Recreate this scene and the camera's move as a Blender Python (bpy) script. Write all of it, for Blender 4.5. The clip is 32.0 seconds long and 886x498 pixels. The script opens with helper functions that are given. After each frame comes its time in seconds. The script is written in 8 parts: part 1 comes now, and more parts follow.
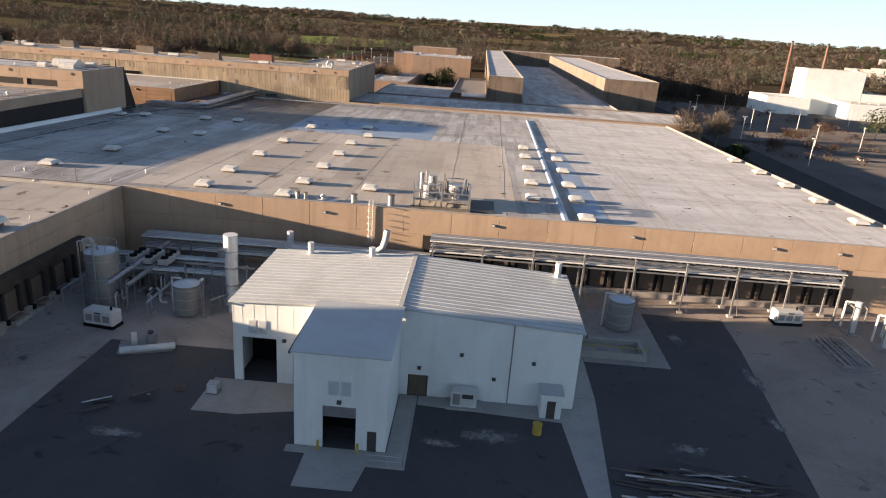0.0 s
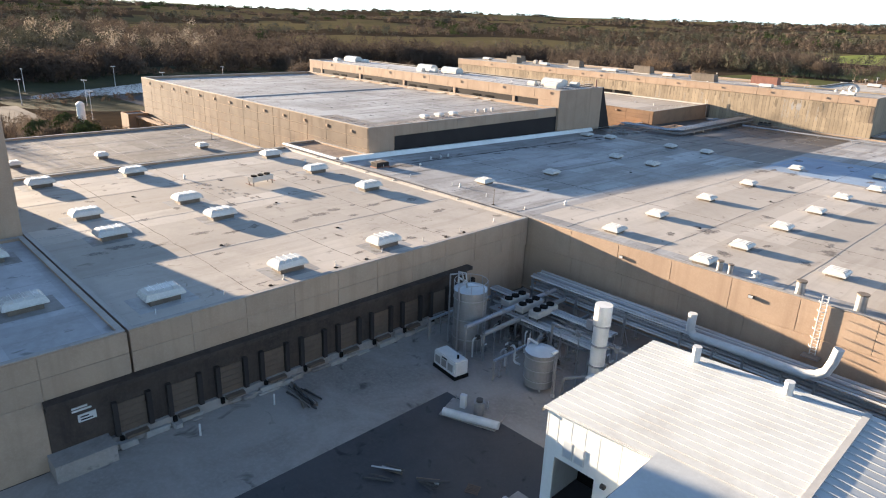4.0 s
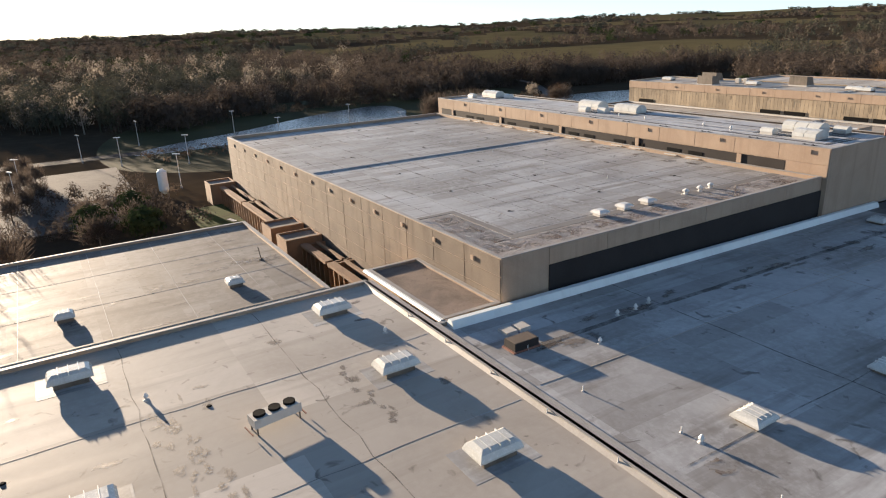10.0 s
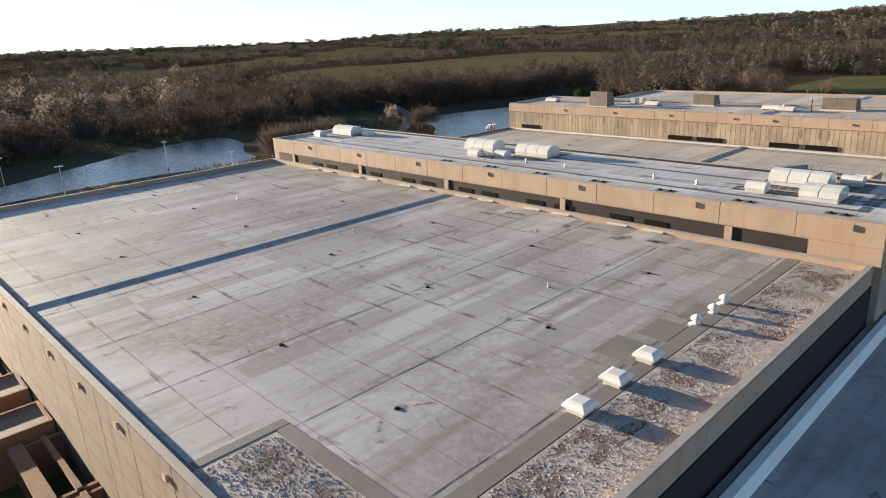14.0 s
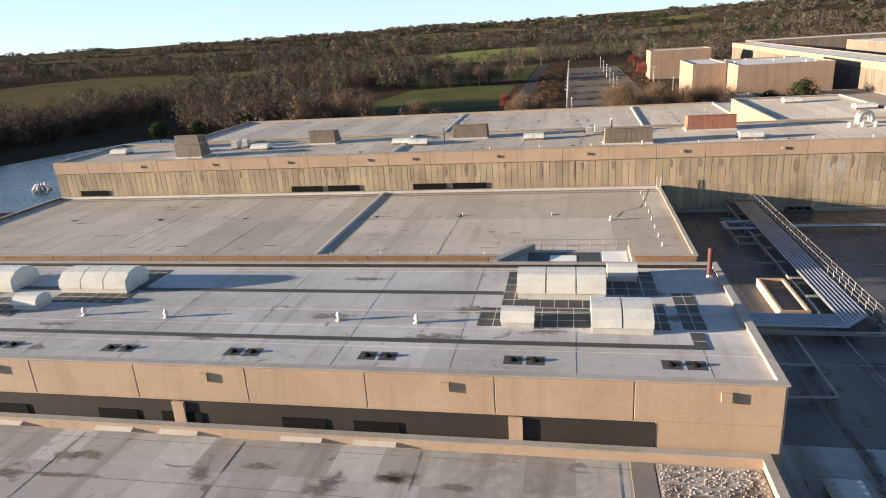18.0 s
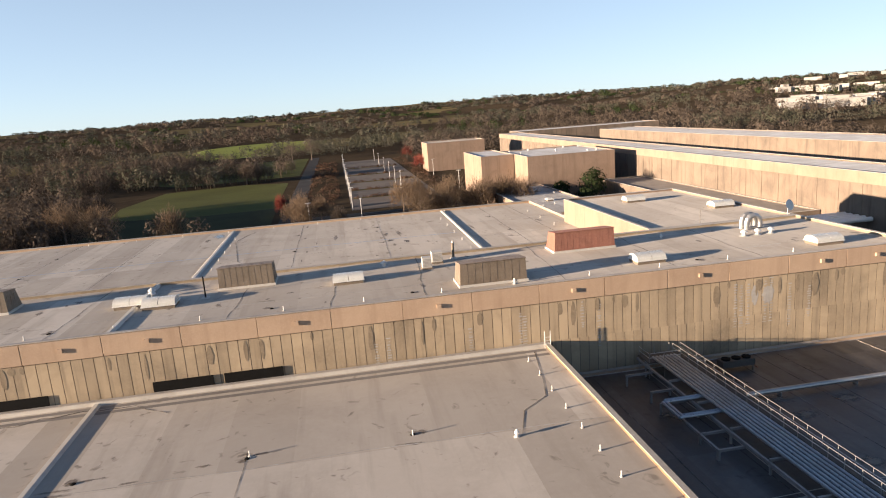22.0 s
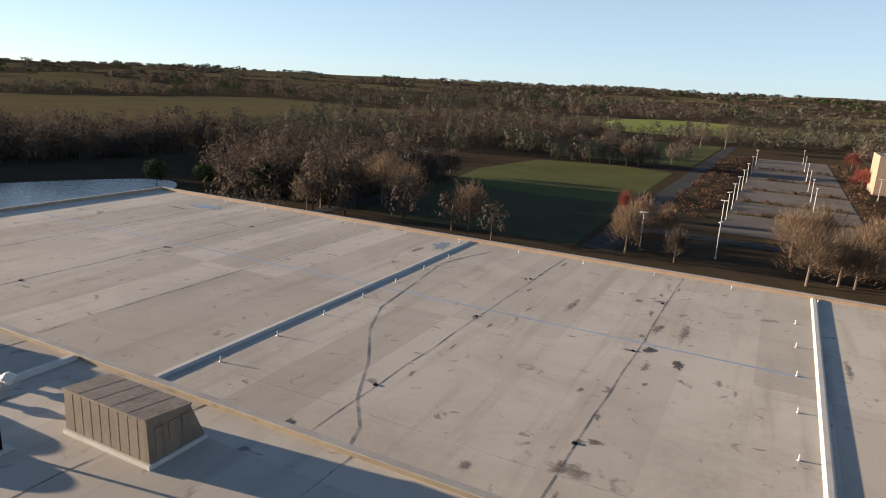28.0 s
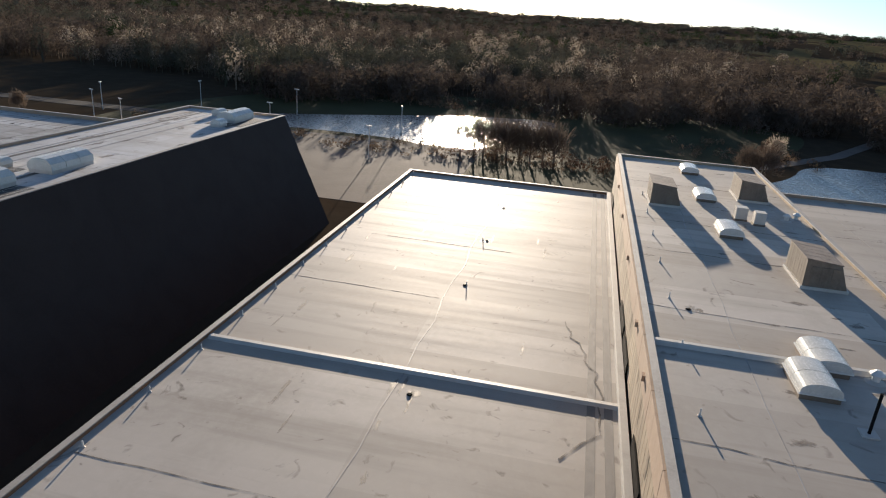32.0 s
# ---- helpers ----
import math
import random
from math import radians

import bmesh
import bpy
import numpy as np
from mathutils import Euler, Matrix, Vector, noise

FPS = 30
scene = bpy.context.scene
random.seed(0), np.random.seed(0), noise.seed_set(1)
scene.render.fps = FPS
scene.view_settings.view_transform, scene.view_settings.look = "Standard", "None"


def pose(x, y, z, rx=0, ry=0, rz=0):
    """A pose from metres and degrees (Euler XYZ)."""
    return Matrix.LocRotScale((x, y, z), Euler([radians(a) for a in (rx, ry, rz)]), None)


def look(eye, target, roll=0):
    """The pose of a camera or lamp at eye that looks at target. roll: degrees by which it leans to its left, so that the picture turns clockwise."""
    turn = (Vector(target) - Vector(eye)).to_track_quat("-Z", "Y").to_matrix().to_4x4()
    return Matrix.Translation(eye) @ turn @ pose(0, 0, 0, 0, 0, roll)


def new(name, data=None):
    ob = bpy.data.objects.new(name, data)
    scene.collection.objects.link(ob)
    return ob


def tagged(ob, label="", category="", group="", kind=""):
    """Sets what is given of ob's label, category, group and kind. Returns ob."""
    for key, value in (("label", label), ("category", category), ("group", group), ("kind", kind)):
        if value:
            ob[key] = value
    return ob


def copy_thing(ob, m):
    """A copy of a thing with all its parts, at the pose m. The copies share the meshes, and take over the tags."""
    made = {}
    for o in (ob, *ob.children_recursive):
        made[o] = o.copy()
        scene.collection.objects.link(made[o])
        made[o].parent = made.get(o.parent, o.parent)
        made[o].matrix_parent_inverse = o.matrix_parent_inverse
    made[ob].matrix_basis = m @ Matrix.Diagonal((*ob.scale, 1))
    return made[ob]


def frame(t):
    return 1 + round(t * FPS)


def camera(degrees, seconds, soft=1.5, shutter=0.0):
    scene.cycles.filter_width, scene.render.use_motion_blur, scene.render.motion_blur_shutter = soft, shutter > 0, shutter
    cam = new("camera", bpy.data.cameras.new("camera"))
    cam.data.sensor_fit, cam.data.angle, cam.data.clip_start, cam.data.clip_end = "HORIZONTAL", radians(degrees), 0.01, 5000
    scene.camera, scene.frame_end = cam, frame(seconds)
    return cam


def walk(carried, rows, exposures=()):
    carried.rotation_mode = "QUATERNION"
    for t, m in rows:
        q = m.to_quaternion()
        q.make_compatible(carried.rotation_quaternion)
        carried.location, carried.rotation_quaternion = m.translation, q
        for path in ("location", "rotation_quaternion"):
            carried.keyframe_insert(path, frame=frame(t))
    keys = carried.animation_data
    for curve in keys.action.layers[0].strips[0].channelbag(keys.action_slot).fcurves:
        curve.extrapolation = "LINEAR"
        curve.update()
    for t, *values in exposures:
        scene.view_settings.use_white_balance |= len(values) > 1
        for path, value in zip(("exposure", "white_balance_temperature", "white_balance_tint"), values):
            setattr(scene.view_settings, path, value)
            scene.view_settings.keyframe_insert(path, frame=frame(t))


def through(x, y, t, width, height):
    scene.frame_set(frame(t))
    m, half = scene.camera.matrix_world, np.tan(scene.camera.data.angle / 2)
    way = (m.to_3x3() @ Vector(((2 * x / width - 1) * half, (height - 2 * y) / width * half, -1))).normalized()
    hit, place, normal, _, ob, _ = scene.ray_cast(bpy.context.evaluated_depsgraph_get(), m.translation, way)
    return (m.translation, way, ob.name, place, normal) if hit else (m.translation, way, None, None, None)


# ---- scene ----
cam = camera(68.13, 32.0, 1.1)
ROWS = [
    (0, 0.00, 0.00, 40.18, 71.18, -3.85, 3.42),
    (0.5, 1.98, 1.66, 40.31, 71.19, -3.57, 4.42),
    (1, 3.39, 3.27, 40.27, 71.06, -3.28, 5.07),
    (1.5, 4.23, 5.42, 40.23, 71.18, -2.92, 6.22),
    (2, 4.52, 8.24, 40.12, 71.16, -2.75, 11.87),
    (2.5, 4.30, 11.97, 40.06, 70.90, -2.74, 22.35),
    (3, 3.75, 16.02, 40.10, 70.57, -2.78, 33.42),
    (3.5, 2.70, 20.40, 40.01, 70.45, -2.53, 41.22),
    (4, 1.17, 25.04, 39.96, 70.48, -2.06, 45.72),
    (4.5, -1.39, 29.44, 39.99, 70.51, -1.90, 48.65),
    (6.5, -14.88, 45.76, 41.01, 70.51, -0.26, 68.87),
    (7, -18.79, 49.13, 42.63, 70.39, 0.15, 69.31),
    (7.5, -23.16, 52.37, 43.14, 70.62, 0.64, 68.95),
    (8, -27.70, 55.49, 43.18, 70.84, 1.01, 68.04),
    (8.5, -32.73, 58.26, 43.28, 71.04, 1.24, 67.48),
    (9, -37.48, 61.02, 43.38, 71.12, 1.51, 66.78),
    (9.5, -43.61, 64.37, 43.23, 71.14, 1.94, 60.49),
    (10, -49.57, 67.45, 43.02, 71.27, 2.12, 58.15),
    (10.5, -54.79, 70.43, 42.91, 71.41, 2.20, 57.71),
    (11, -60.21, 73.85, 42.75, 71.62, 2.28, 57.31),
    (11.5, -65.99, 77.86, 42.47, 71.77, 2.41, 55.69),
    (12, -71.24, 81.42, 42.35, 71.90, 2.49, 53.29),
    (12.5, -76.63, 85.42, 42.30, 72.02, 2.48, 52.44),
    (13, -81.88, 89.68, 42.27, 72.21, 2.40, 52.12),
    (13.5, -86.43, 93.87, 42.41, 72.17, 2.54, 49.80),
    (15.5, -103.49, 111.19, 43.10, 71.65, 3.23, 34.81),
    (16, -106.87, 116.19, 43.14, 71.72, 3.29, 33.11),
    (16.5, -110.16, 122.20, 43.12, 71.07, 3.66, 19.64),
    (17, -113.44, 127.21, 43.19, 70.83, 3.77, 11.81),
    (17.5, -115.72, 132.00, 43.13, 71.16, 3.67, 10.65),
    (18, -118.01, 137.80, 43.17, 71.58, 3.67, 10.53),
    (18.5, -119.72, 143.54, 43.35, 73.54, 3.54, 10.43),
    (19, -121.23, 149.23, 43.08, 77.46, 3.28, 10.32),
    (19.5, -122.52, 155.01, 43.22, 77.71, 3.09, 10.27),
    (20, -123.50, 160.84, 43.25, 78.01, 3.05, 10.28),
    (20.5, -124.44, 167.04, 43.36, 78.27, 2.95, 10.34),
    (21, -125.05, 173.04, 43.20, 78.55, 2.93, 9.85),
    (21.5, -125.33, 179.50, 43.10, 78.47, 3.55, 2.39),
    (22, -125.53, 186.05, 42.96, 77.88, 4.13, -9.47),
    (22.5, -125.66, 192.20, 43.10, 76.86, 4.38, -16.41),
    (23, -124.98, 198.84, 43.13, 77.07, 4.20, -18.23),
    (23.5, -123.62, 205.74, 43.07, 77.32, 4.06, -19.10),
    (24, -121.79, 212.50, 42.94, 76.05, 3.81, -19.18),
    (24.5, -119.89, 218.78, 42.94, 75.28, 3.53, -18.08),
    (26.5, -111.28, 240.51, 42.80, 76.72, 1.32, -4.63),
    (27, -109.13, 247.18, 43.05, 76.85, 0.56, 2.21),
    (27.5, -107.59, 251.82, 43.01, 76.63, -1.18, 14.71),
    (28, -106.74, 253.77, 42.99, 75.86, -2.99, 27.37),
    (28.5, -105.78, 254.16, 43.09, 74.95, -3.80, 39.45),
    (29, -105.11, 254.25, 43.05, 74.22, -4.03, 45.92),
    (29.5, -104.75, 254.22, 43.10, 73.59, -4.09, 51.00),
    (30, -104.74, 254.06, 43.11, 73.00, -4.25, 57.29),
    (30.5, -104.88, 253.81, 43.20, 72.14, -4.41, 67.18),
    (31, -104.95, 253.64, 43.38, 71.32, -4.25, 78.96),
    (31.5, -105.02, 253.32, 43.53, 70.65, -3.98, 91.38),
    (32, -105.03, 253.07, 43.71, 70.04, -3.76, 102.60),
]
EXPOSURES = [(0.0, 2.23, 6650, 14), (2.0, 2.48, 6450, 12), (3.0, 2.7, 6250, 10), (4.5, 2.9, 6150, 9), (7.0, 2.63, 6350, 11), (9.0, 2.33, 6450, 12), (10.0, 2.23, 6150, 9), (13.0, 2.31, 6050, 7), (18.0, 2.18, 6100, 8), (20.0, 2.13, 6350, 10), (24.0, 1.95, 6400, 14), (27.0, 1.93, 6350, 11), (28.0, 1.94, 6270, 9), (29.0, 2.0, 6050, 8), (30.0, 2.03, 6000, 7), (32.0, 1.76, 5750, 7)]
walk(cam, [(t, pose(x, y, z, rx, ry, rz)) for t, x, y, z, rx, ry, rz in ROWS], EXPOSURES)

# ---- light ----
SUN_AZ, SUN_EL = 190.0, 7.4          # degrees: from +x towards +y, and above the horizon
world = bpy.data.worlds.new("sky")
scene.world = world
world.use_nodes = True
wn = world.node_tree.nodes
sky = wn.new("ShaderNodeTexSky")
sky.sky_type = "NISHITA"
sky.sun_disc = False
sky.sun_elevation = radians(SUN_EL)
sky.sun_rotation = radians(90.0 - SUN_AZ)
sky.air_density, sky.dust_density, sky.ozone_density = 0.52, 0.15, 1.0
wn["Background"].inputs["Strength"].default_value = 0.056
veil = wn.new("ShaderNodeMix")        # pale haze, thickest at the horizon and gone overhead, all the way round
veil.data_type = "RGBA"
veil.inputs[7].default_value = (2.9, 3.55, 4.05, 1)
up = wn.new("ShaderNodeSeparateXYZ")
thin = wn.new("ShaderNodeMapRange")
for k, v in ((1, 0.0), (2, 0.6), (3, 0.7), (4, 0.0)):
    thin.inputs[k].default_value = v
world.node_tree.links.new(wn.new("ShaderNodeTexCoord").outputs["Generated"], up.inputs[0])
world.node_tree.links.new(up.outputs[2], thin.inputs[0])
world.node_tree.links.new(thin.outputs[0], veil.inputs[0])
world.node_tree.links.new(sky.outputs[0], veil.inputs[6])
world.node_tree.links.new(veil.outputs[2], wn["Background"].inputs["Color"])
sun = new("sun", bpy.data.lights.new("sun", "SUN"))
sun.data.energy, sun.data.angle, sun.data.color = 5.0, radians(0.6), (1.0, 0.77, 0.54)
az, el = radians(SUN_AZ), radians(SUN_EL)
sun.matrix_world = look((0, 0, 100), (-math.cos(az) * math.cos(el), -math.sin(az) * math.cos(el), 100 - math.sin(el)))

# ---- materials ----
def material(name, base, rough=0.8, metal=0.0):
    m = bpy.data.materials.new(name)
    m.use_nodes = True
    b = m.node_tree.nodes["Principled BSDF"]
    b.inputs["Base Color"].default_value = (*base, 1)
    b.inputs["Roughness"].default_value = rough
    b.inputs["Metallic"].default_value = metal
    return m


def node(m, kind, **settings):
    n = m.node_tree.nodes.new(kind)
    for k, v in settings.items():
        if k in n.inputs:
            n.inputs[k].default_value = v
        else:
            setattr(n, k, v)
    return n


def wire(m, a, b):
    m.node_tree.links.new(a, b)


def coords(m, scale=(1, 1, 1), turn=0.0):
    tc = node(m, "ShaderNodeNewGeometry")
    mp = node(m, "ShaderNodeMapping")
    mp.inputs["Scale"].default_value = scale
    mp.inputs["Rotation"].default_value = (0, 0, radians(turn))
    wire(m, tc.outputs["Position"], mp.inputs["Vector"])
    return mp.outputs[0]


def mixed(m, fac, a, b, blend="MIX"):
    n = node(m, "ShaderNodeMix", data_type="RGBA", blend_type=blend)
    n.clamp_factor = True
    for s, v in ((n.inputs[0], fac), (n.inputs[6], a), (n.inputs[7], b)):
        if isinstance(v, (int, float)):
            s.default_value = v
        elif isinstance(v, tuple):
            s.default_value = (*v, 1)
        else:
            wire(m, v, s)
    return n.outputs[2]


def ramp(m, src, lo, hi, a=0.0, b=1.0):
    n = node(m, "ShaderNodeMapRange")
    n.inputs[1].default_value, n.inputs[2].default_value = lo, hi
    n.inputs[3].default_value, n.inputs[4].default_value = a, b
    wire(m, src, n.inputs[0])
    return n.outputs[0]


def noisy(m, vec, scale, detail=5, rough=0.6, distort=0.0):
    n = node(m, "ShaderNodeTexNoise", Scale=scale, Detail=detail, Roughness=rough, Distortion=distort)
    wire(m, vec, n.inputs["Vector"])
    return n.outputs["Fac"]


def worn(name, base, dark, light, rough=0.8, big=0.08, fine=2.5, streak=None, bump=0.15, metal=0.0, spots=None, amount=0.75, each=0.0, sheet=None, spec=None):
    """A surface with broad stains, fine grain, optional streaks along one axis and optional small dark spots."""
    m = material(name, base, rough, metal)
    b = m.node_tree.nodes["Principled BSDF"]
    v = coords(m)
    broad = noisy(m, v, big, 6, 0.65, 0.6)
    grain = noisy(m, v, fine, 6, 0.7)
    c = mixed(m, ramp(m, broad, 0.42, 0.72, 0, amount), base, dark)
    c = mixed(m, ramp(m, grain, 0.45, 0.75, 0, amount * 0.7), c, light)
    gloss = grain
    if streak:
        s = noisy(m, coords(m, streak), 1.0, 4, 0.6)
        gloss = s
        c = mixed(m, ramp(m, s, 0.52, 0.72, 0, amount * 0.8), c, dark)
    if spots:
        s = noisy(m, v, spots, 3, 0.5, 1.2)
        c = mixed(m, ramp(m, s, 0.64, 0.74, 0, 0.75), c, tuple(x * 0.35 for x in dark))
    if sheet:
        xyz = node(m, "ShaderNodeSeparateXYZ")
        wire(m, v, xyz.inputs[0])
        cell = node(m, "ShaderNodeCombineXYZ")
        for axis in (0, 1):
            snap = node(m, "ShaderNodeMath", operation="SNAP")
            snap.inputs[1].default_value = sheet[axis]
            wire(m, xyz.outputs[axis], snap.inputs[0])
            wire(m, snap.outputs[0], cell.inputs[axis])
        wn_ = node(m, "ShaderNodeTexWhiteNoise", noise_dimensions="2D")
        wire(m, cell.outputs[0], wn_.inputs["Vector"])
        c = mixed(m, ramp(m, wn_.outputs["Value"], 0.0, 1.0, 0.0, sheet[2]), c, dark)
    if rough > 0.55:
        b.inputs["Diffuse Roughness"].default_value = 0.22
    if spec is not None:
        b.inputs["Specular IOR Level"].default_value = spec
    if each:
        oi = node(m, "ShaderNodeObjectInfo")
        c = mixed(m, ramp(m, oi.outputs["Random"], 0.0, 1.0, 0.0, each), c, dark)
    wire(m, c, b.inputs["Base Color"])
    wire(m, ramp(m, gloss, 0.3, 0.7, max(rough - 0.12, 0.05), min(rough + 0.1, 1)) if not streak else ramp(m, gloss, 0.3, 0.7, rough - 0.04, rough + 0.05), b.inputs["Roughness"])
    if bump:
        bp = node(m, "ShaderNodeBump", Strength=bump, Distance=0.04)
        wire(m, grain, bp.inputs["Height"])
        wire(m, bp.outputs[0], b.inputs["Normal"])
    return m


M = {}
M["roof_tan"] = worn("roof membrane tan", (0.485, 0.444, 0.392), (0.26, 0.23, 0.195), (0.54, 0.498, 0.448), 0.7, 0.07, 1.4, (0.5, 0.04, 1), 0.0, 0, 0.5, amount=0.6, sheet=(6.6, 40.0, 0.55), spec=0.15)
M["roof_white"] = worn("roof membrane white", (0.44, 0.448, 0.464), (0.24, 0.232, 0.224), (0.528, 0.536, 0.552), 0.68, 0.09, 1.2, (0.6, 0.05, 1), 0.02, 0, 0.5, sheet=(16.0, 2.4, 0.4), spec=0.35)
M["roof_grey"] = worn("roof membrane grey", (0.43, 0.432, 0.432), (0.15, 0.135, 0.12), (0.52, 0.525, 0.53), 0.62, 0.05, 1.3, (0.5, 0.05, 1), 0.02, 0, 0.5, sheet=(3.1, 17.0, 0.55), amount=0.9, spec=0.3)
M["roof_old"] = worn("old weathered membrane", (0.25, 0.232, 0.21), (0.115, 0.095, 0.078), (0.34, 0.32, 0.295), 0.72, 0.12, 1.0, (0.5, 0.06, 1), 0.01, 0, 0.6, sheet=(8.0, 3.0, 0.5), amount=0.95, spec=0.15)
M["run"] = worn("rain-darkened concrete", (0.22, 0.174, 0.12), (0.13, 0.102, 0.072), (0.32, 0.253, 0.175), 0.93, 0.5, 4.0, (1.2, 1.2, 0.1), 0.1)
M["roof_metal"] = worn("ribbed metal roof", (0.43, 0.45, 0.45), (0.32, 0.32, 0.31), (0.5, 0.52, 0.52), 0.45, 0.2, 3.0, None, 0.04, 0.0)
M["gravel"] = worn("roof gravel", (0.34, 0.31, 0.285), (0.13, 0.1, 0.08), (0.58, 0.55, 0.52), 0.95, 0.25, 5.5, None, 0.9, 0, amount=0.95)
M["precast"] = worn("precast concrete tan", (0.4, 0.292, 0.204), (0.28, 0.195, 0.135), (0.464, 0.352, 0.258), 0.9, 0.15, 5.0, (0.8, 0.8, 0.05), 0.2, each=0.22)
M["precast_ribbed"] = worn("ribbed concrete weathered", (0.4, 0.318, 0.215), (0.1, 0.08, 0.058), (0.44, 0.352, 0.25), 0.92, 0.12, 4.0, (0.7, 0.7, 0.05), 0.2, each=0.34, amount=0.6)
M["brick"] = worn("split-face brown block", (0.262, 0.157, 0.09), (0.145, 0.086, 0.05), (0.34, 0.213, 0.132), 0.95, 0.2, 6.0, None, 0.7, each=0.3)
M["dark_wall"] = worn("dark brown siding and shaded wall", (0.034, 0.029, 0.027), (0.022, 0.018, 0.017), (0.05, 0.043, 0.04), 0.85, 0.2, 4.0, None, 0.1, spec=0.2)
M["coping"] = worn("metal coping", (0.31, 0.29, 0.265), (0.18, 0.165, 0.15), (0.4, 0.38, 0.355), 0.65, 0.3, 4.0)
M["siding"] = worn("white metal siding", (0.72, 0.745, 0.72), (0.55, 0.56, 0.53), (0.78, 0.8, 0.78), 0.55, 0.15, 3.0, (0.8, 0.8, 0.06), 0.03, amount=0.5)
M["asphalt"] = worn("asphalt", (0.062, 0.06, 0.062), (0.03, 0.03, 0.032), (0.1, 0.097, 0.095), 0.9, 0.08, 3.0, None, 0.3, 0, 0.4)
M["concrete"] = worn("yard concrete", (0.3, 0.27, 0.245), (0.115, 0.1, 0.09), (0.38, 0.35, 0.32), 0.88, 0.1, 2.5, None, 0.2, 0, 0.3)
M["grass"] = worn("lawn", (0.075, 0.095, 0.03), (0.06, 0.045, 0.026), (0.12, 0.13, 0.045), 0.95, 0.22, 1.2, None, 0.5, amount=0.95, spec=0.03)
M["turf"] = worn("mown turf", (0.078, 0.085, 0.03), (0.046, 0.046, 0.02), (0.115, 0.115, 0.046), 0.95, 0.02, 0.6, None, 0.3, spec=0.03)
M["lit_green"] = worn("field green brightened as sunlit", (0.17, 0.2, 0.05), (0.12, 0.14, 0.04), (0.22, 0.24, 0.07), 0.95, 0.02, 0.6, None, 0.3, spec=0.03)
M["road"] = worn("road asphalt", (0.045, 0.044, 0.045), (0.028, 0.028, 0.029), (0.075, 0.073, 0.072), 0.95, 0.08, 3.0, None, 0.3, spec=0.05)
M["field"] = worn("dry field", (0.11, 0.093, 0.05), (0.075, 0.063, 0.035), (0.15, 0.125, 0.07), 0.95, 0.02, 0.5, None, 0.3, spec=0.0)
M["earth"] = worn("woodland floor", (0.052, 0.041, 0.029), (0.034, 0.027, 0.02), (0.08, 0.062, 0.042), 0.97, 0.01, 0.12, None, 0.4, spec=0.0)
M["steel"] = worn("galvanised steel", (0.4, 0.4, 0.4), (0.272, 0.264, 0.248), (0.496, 0.496, 0.496), 0.4, 0.5, 6.0, None, 0.03, 0.75)
M["white_paint"] = worn("white enamel", (0.576, 0.576, 0.56), (0.44, 0.432, 0.4), (0.624, 0.624, 0.616), 0.4, 0.5, 5.0, None, 0.03)
M["black"] = worn("flat black, dark openings too", (0.01, 0.01, 0.01), (0.006, 0.006, 0.006), (0.016, 0.016, 0.016), 0.9, 0.5, 5.0, None, 0.05, spec=0.05)
M["rust"] = worn("rust red paint", (0.24, 0.104, 0.072), (0.136, 0.056, 0.04), (0.304, 0.152, 0.112), 0.8, 0.4, 4.0, (1.2, 1.2, 0.1))
M["lump"] = worn("weathered brown metal", (0.16, 0.128, 0.096), (0.088, 0.068, 0.048), (0.216, 0.176, 0.136), 0.7, 0.4, 4.0, (1.5, 1.5, 0.1))
M["dome"] = worn("skylight acrylic", (0.528, 0.528, 0.496), (0.4, 0.4, 0.368), (0.592, 0.592, 0.568), 0.25, 0.5, 6.0, None, 0.02)
M["bark"] = worn("bark", (0.13, 0.10, 0.075), (0.07, 0.05, 0.04), (0.2, 0.16, 0.12), 0.95, 0.5, 3.0)
water = worn("pond water", (0.02, 0.035, 0.045), (0.015, 0.025, 0.03), (0.03, 0.045, 0.055), 0.3, 0.05, 0.9, None, 0.3)
M["water"] = water
M["asphalt_old"] = worn("old grey asphalt", (0.12, 0.108, 0.1), (0.064, 0.0576, 0.0544), (0.168, 0.152, 0.14), 0.95, 0.06, 1.5, None, 0.2, spec=0.05)


def foliage(name, a, b, c, through=0.2, patch=0.075):
    """Crowns that differ from tree to tree, with a little light through the twigs."""
    m = material(name, a, 0.95)
    g = node(m, "ShaderNodeNewGeometry")
    v = coords(m, (1, 1, 0.2))
    stand = noisy(m, v, 0.009, 3, 0.6)
    crown = noisy(m, v, patch, 1, 0.4)
    col = mixed(m, ramp(m, stand, 0.42, 0.6), a, b)
    col = mixed(m, ramp(m, crown, 0.50, 0.72, 0, 0.6), col, c)
    col = mixed(m, ramp(m, crown, 0.46, 0.32, 0, 0.5), col, tuple(x * 0.5 for x in b))
    col = mixed(m, ramp(m, g.outputs["Random Per Island"], 0.4, 1.0, 0, 0.28), col, c)
    p = m.node_tree.nodes["Principled BSDF"]
    wire(m, col, p.inputs["Base Color"])
    p.inputs["Specular IOR Level"].default_value = 0.0
    tr = node(m, "ShaderNodeBsdfTranslucent")
    wire(m, col, tr.inputs["Color"])
    mx = node(m, "ShaderNodeMixShader")
    mx.inputs[0].default_value = through
    wire(m, p.outputs[0], mx.inputs[1])
    wire(m, tr.outputs[0], mx.inputs[2])
    wire(m, mx.outputs[0], m.node_tree.nodes["Material Output"].inputs["Surface"])
    return m


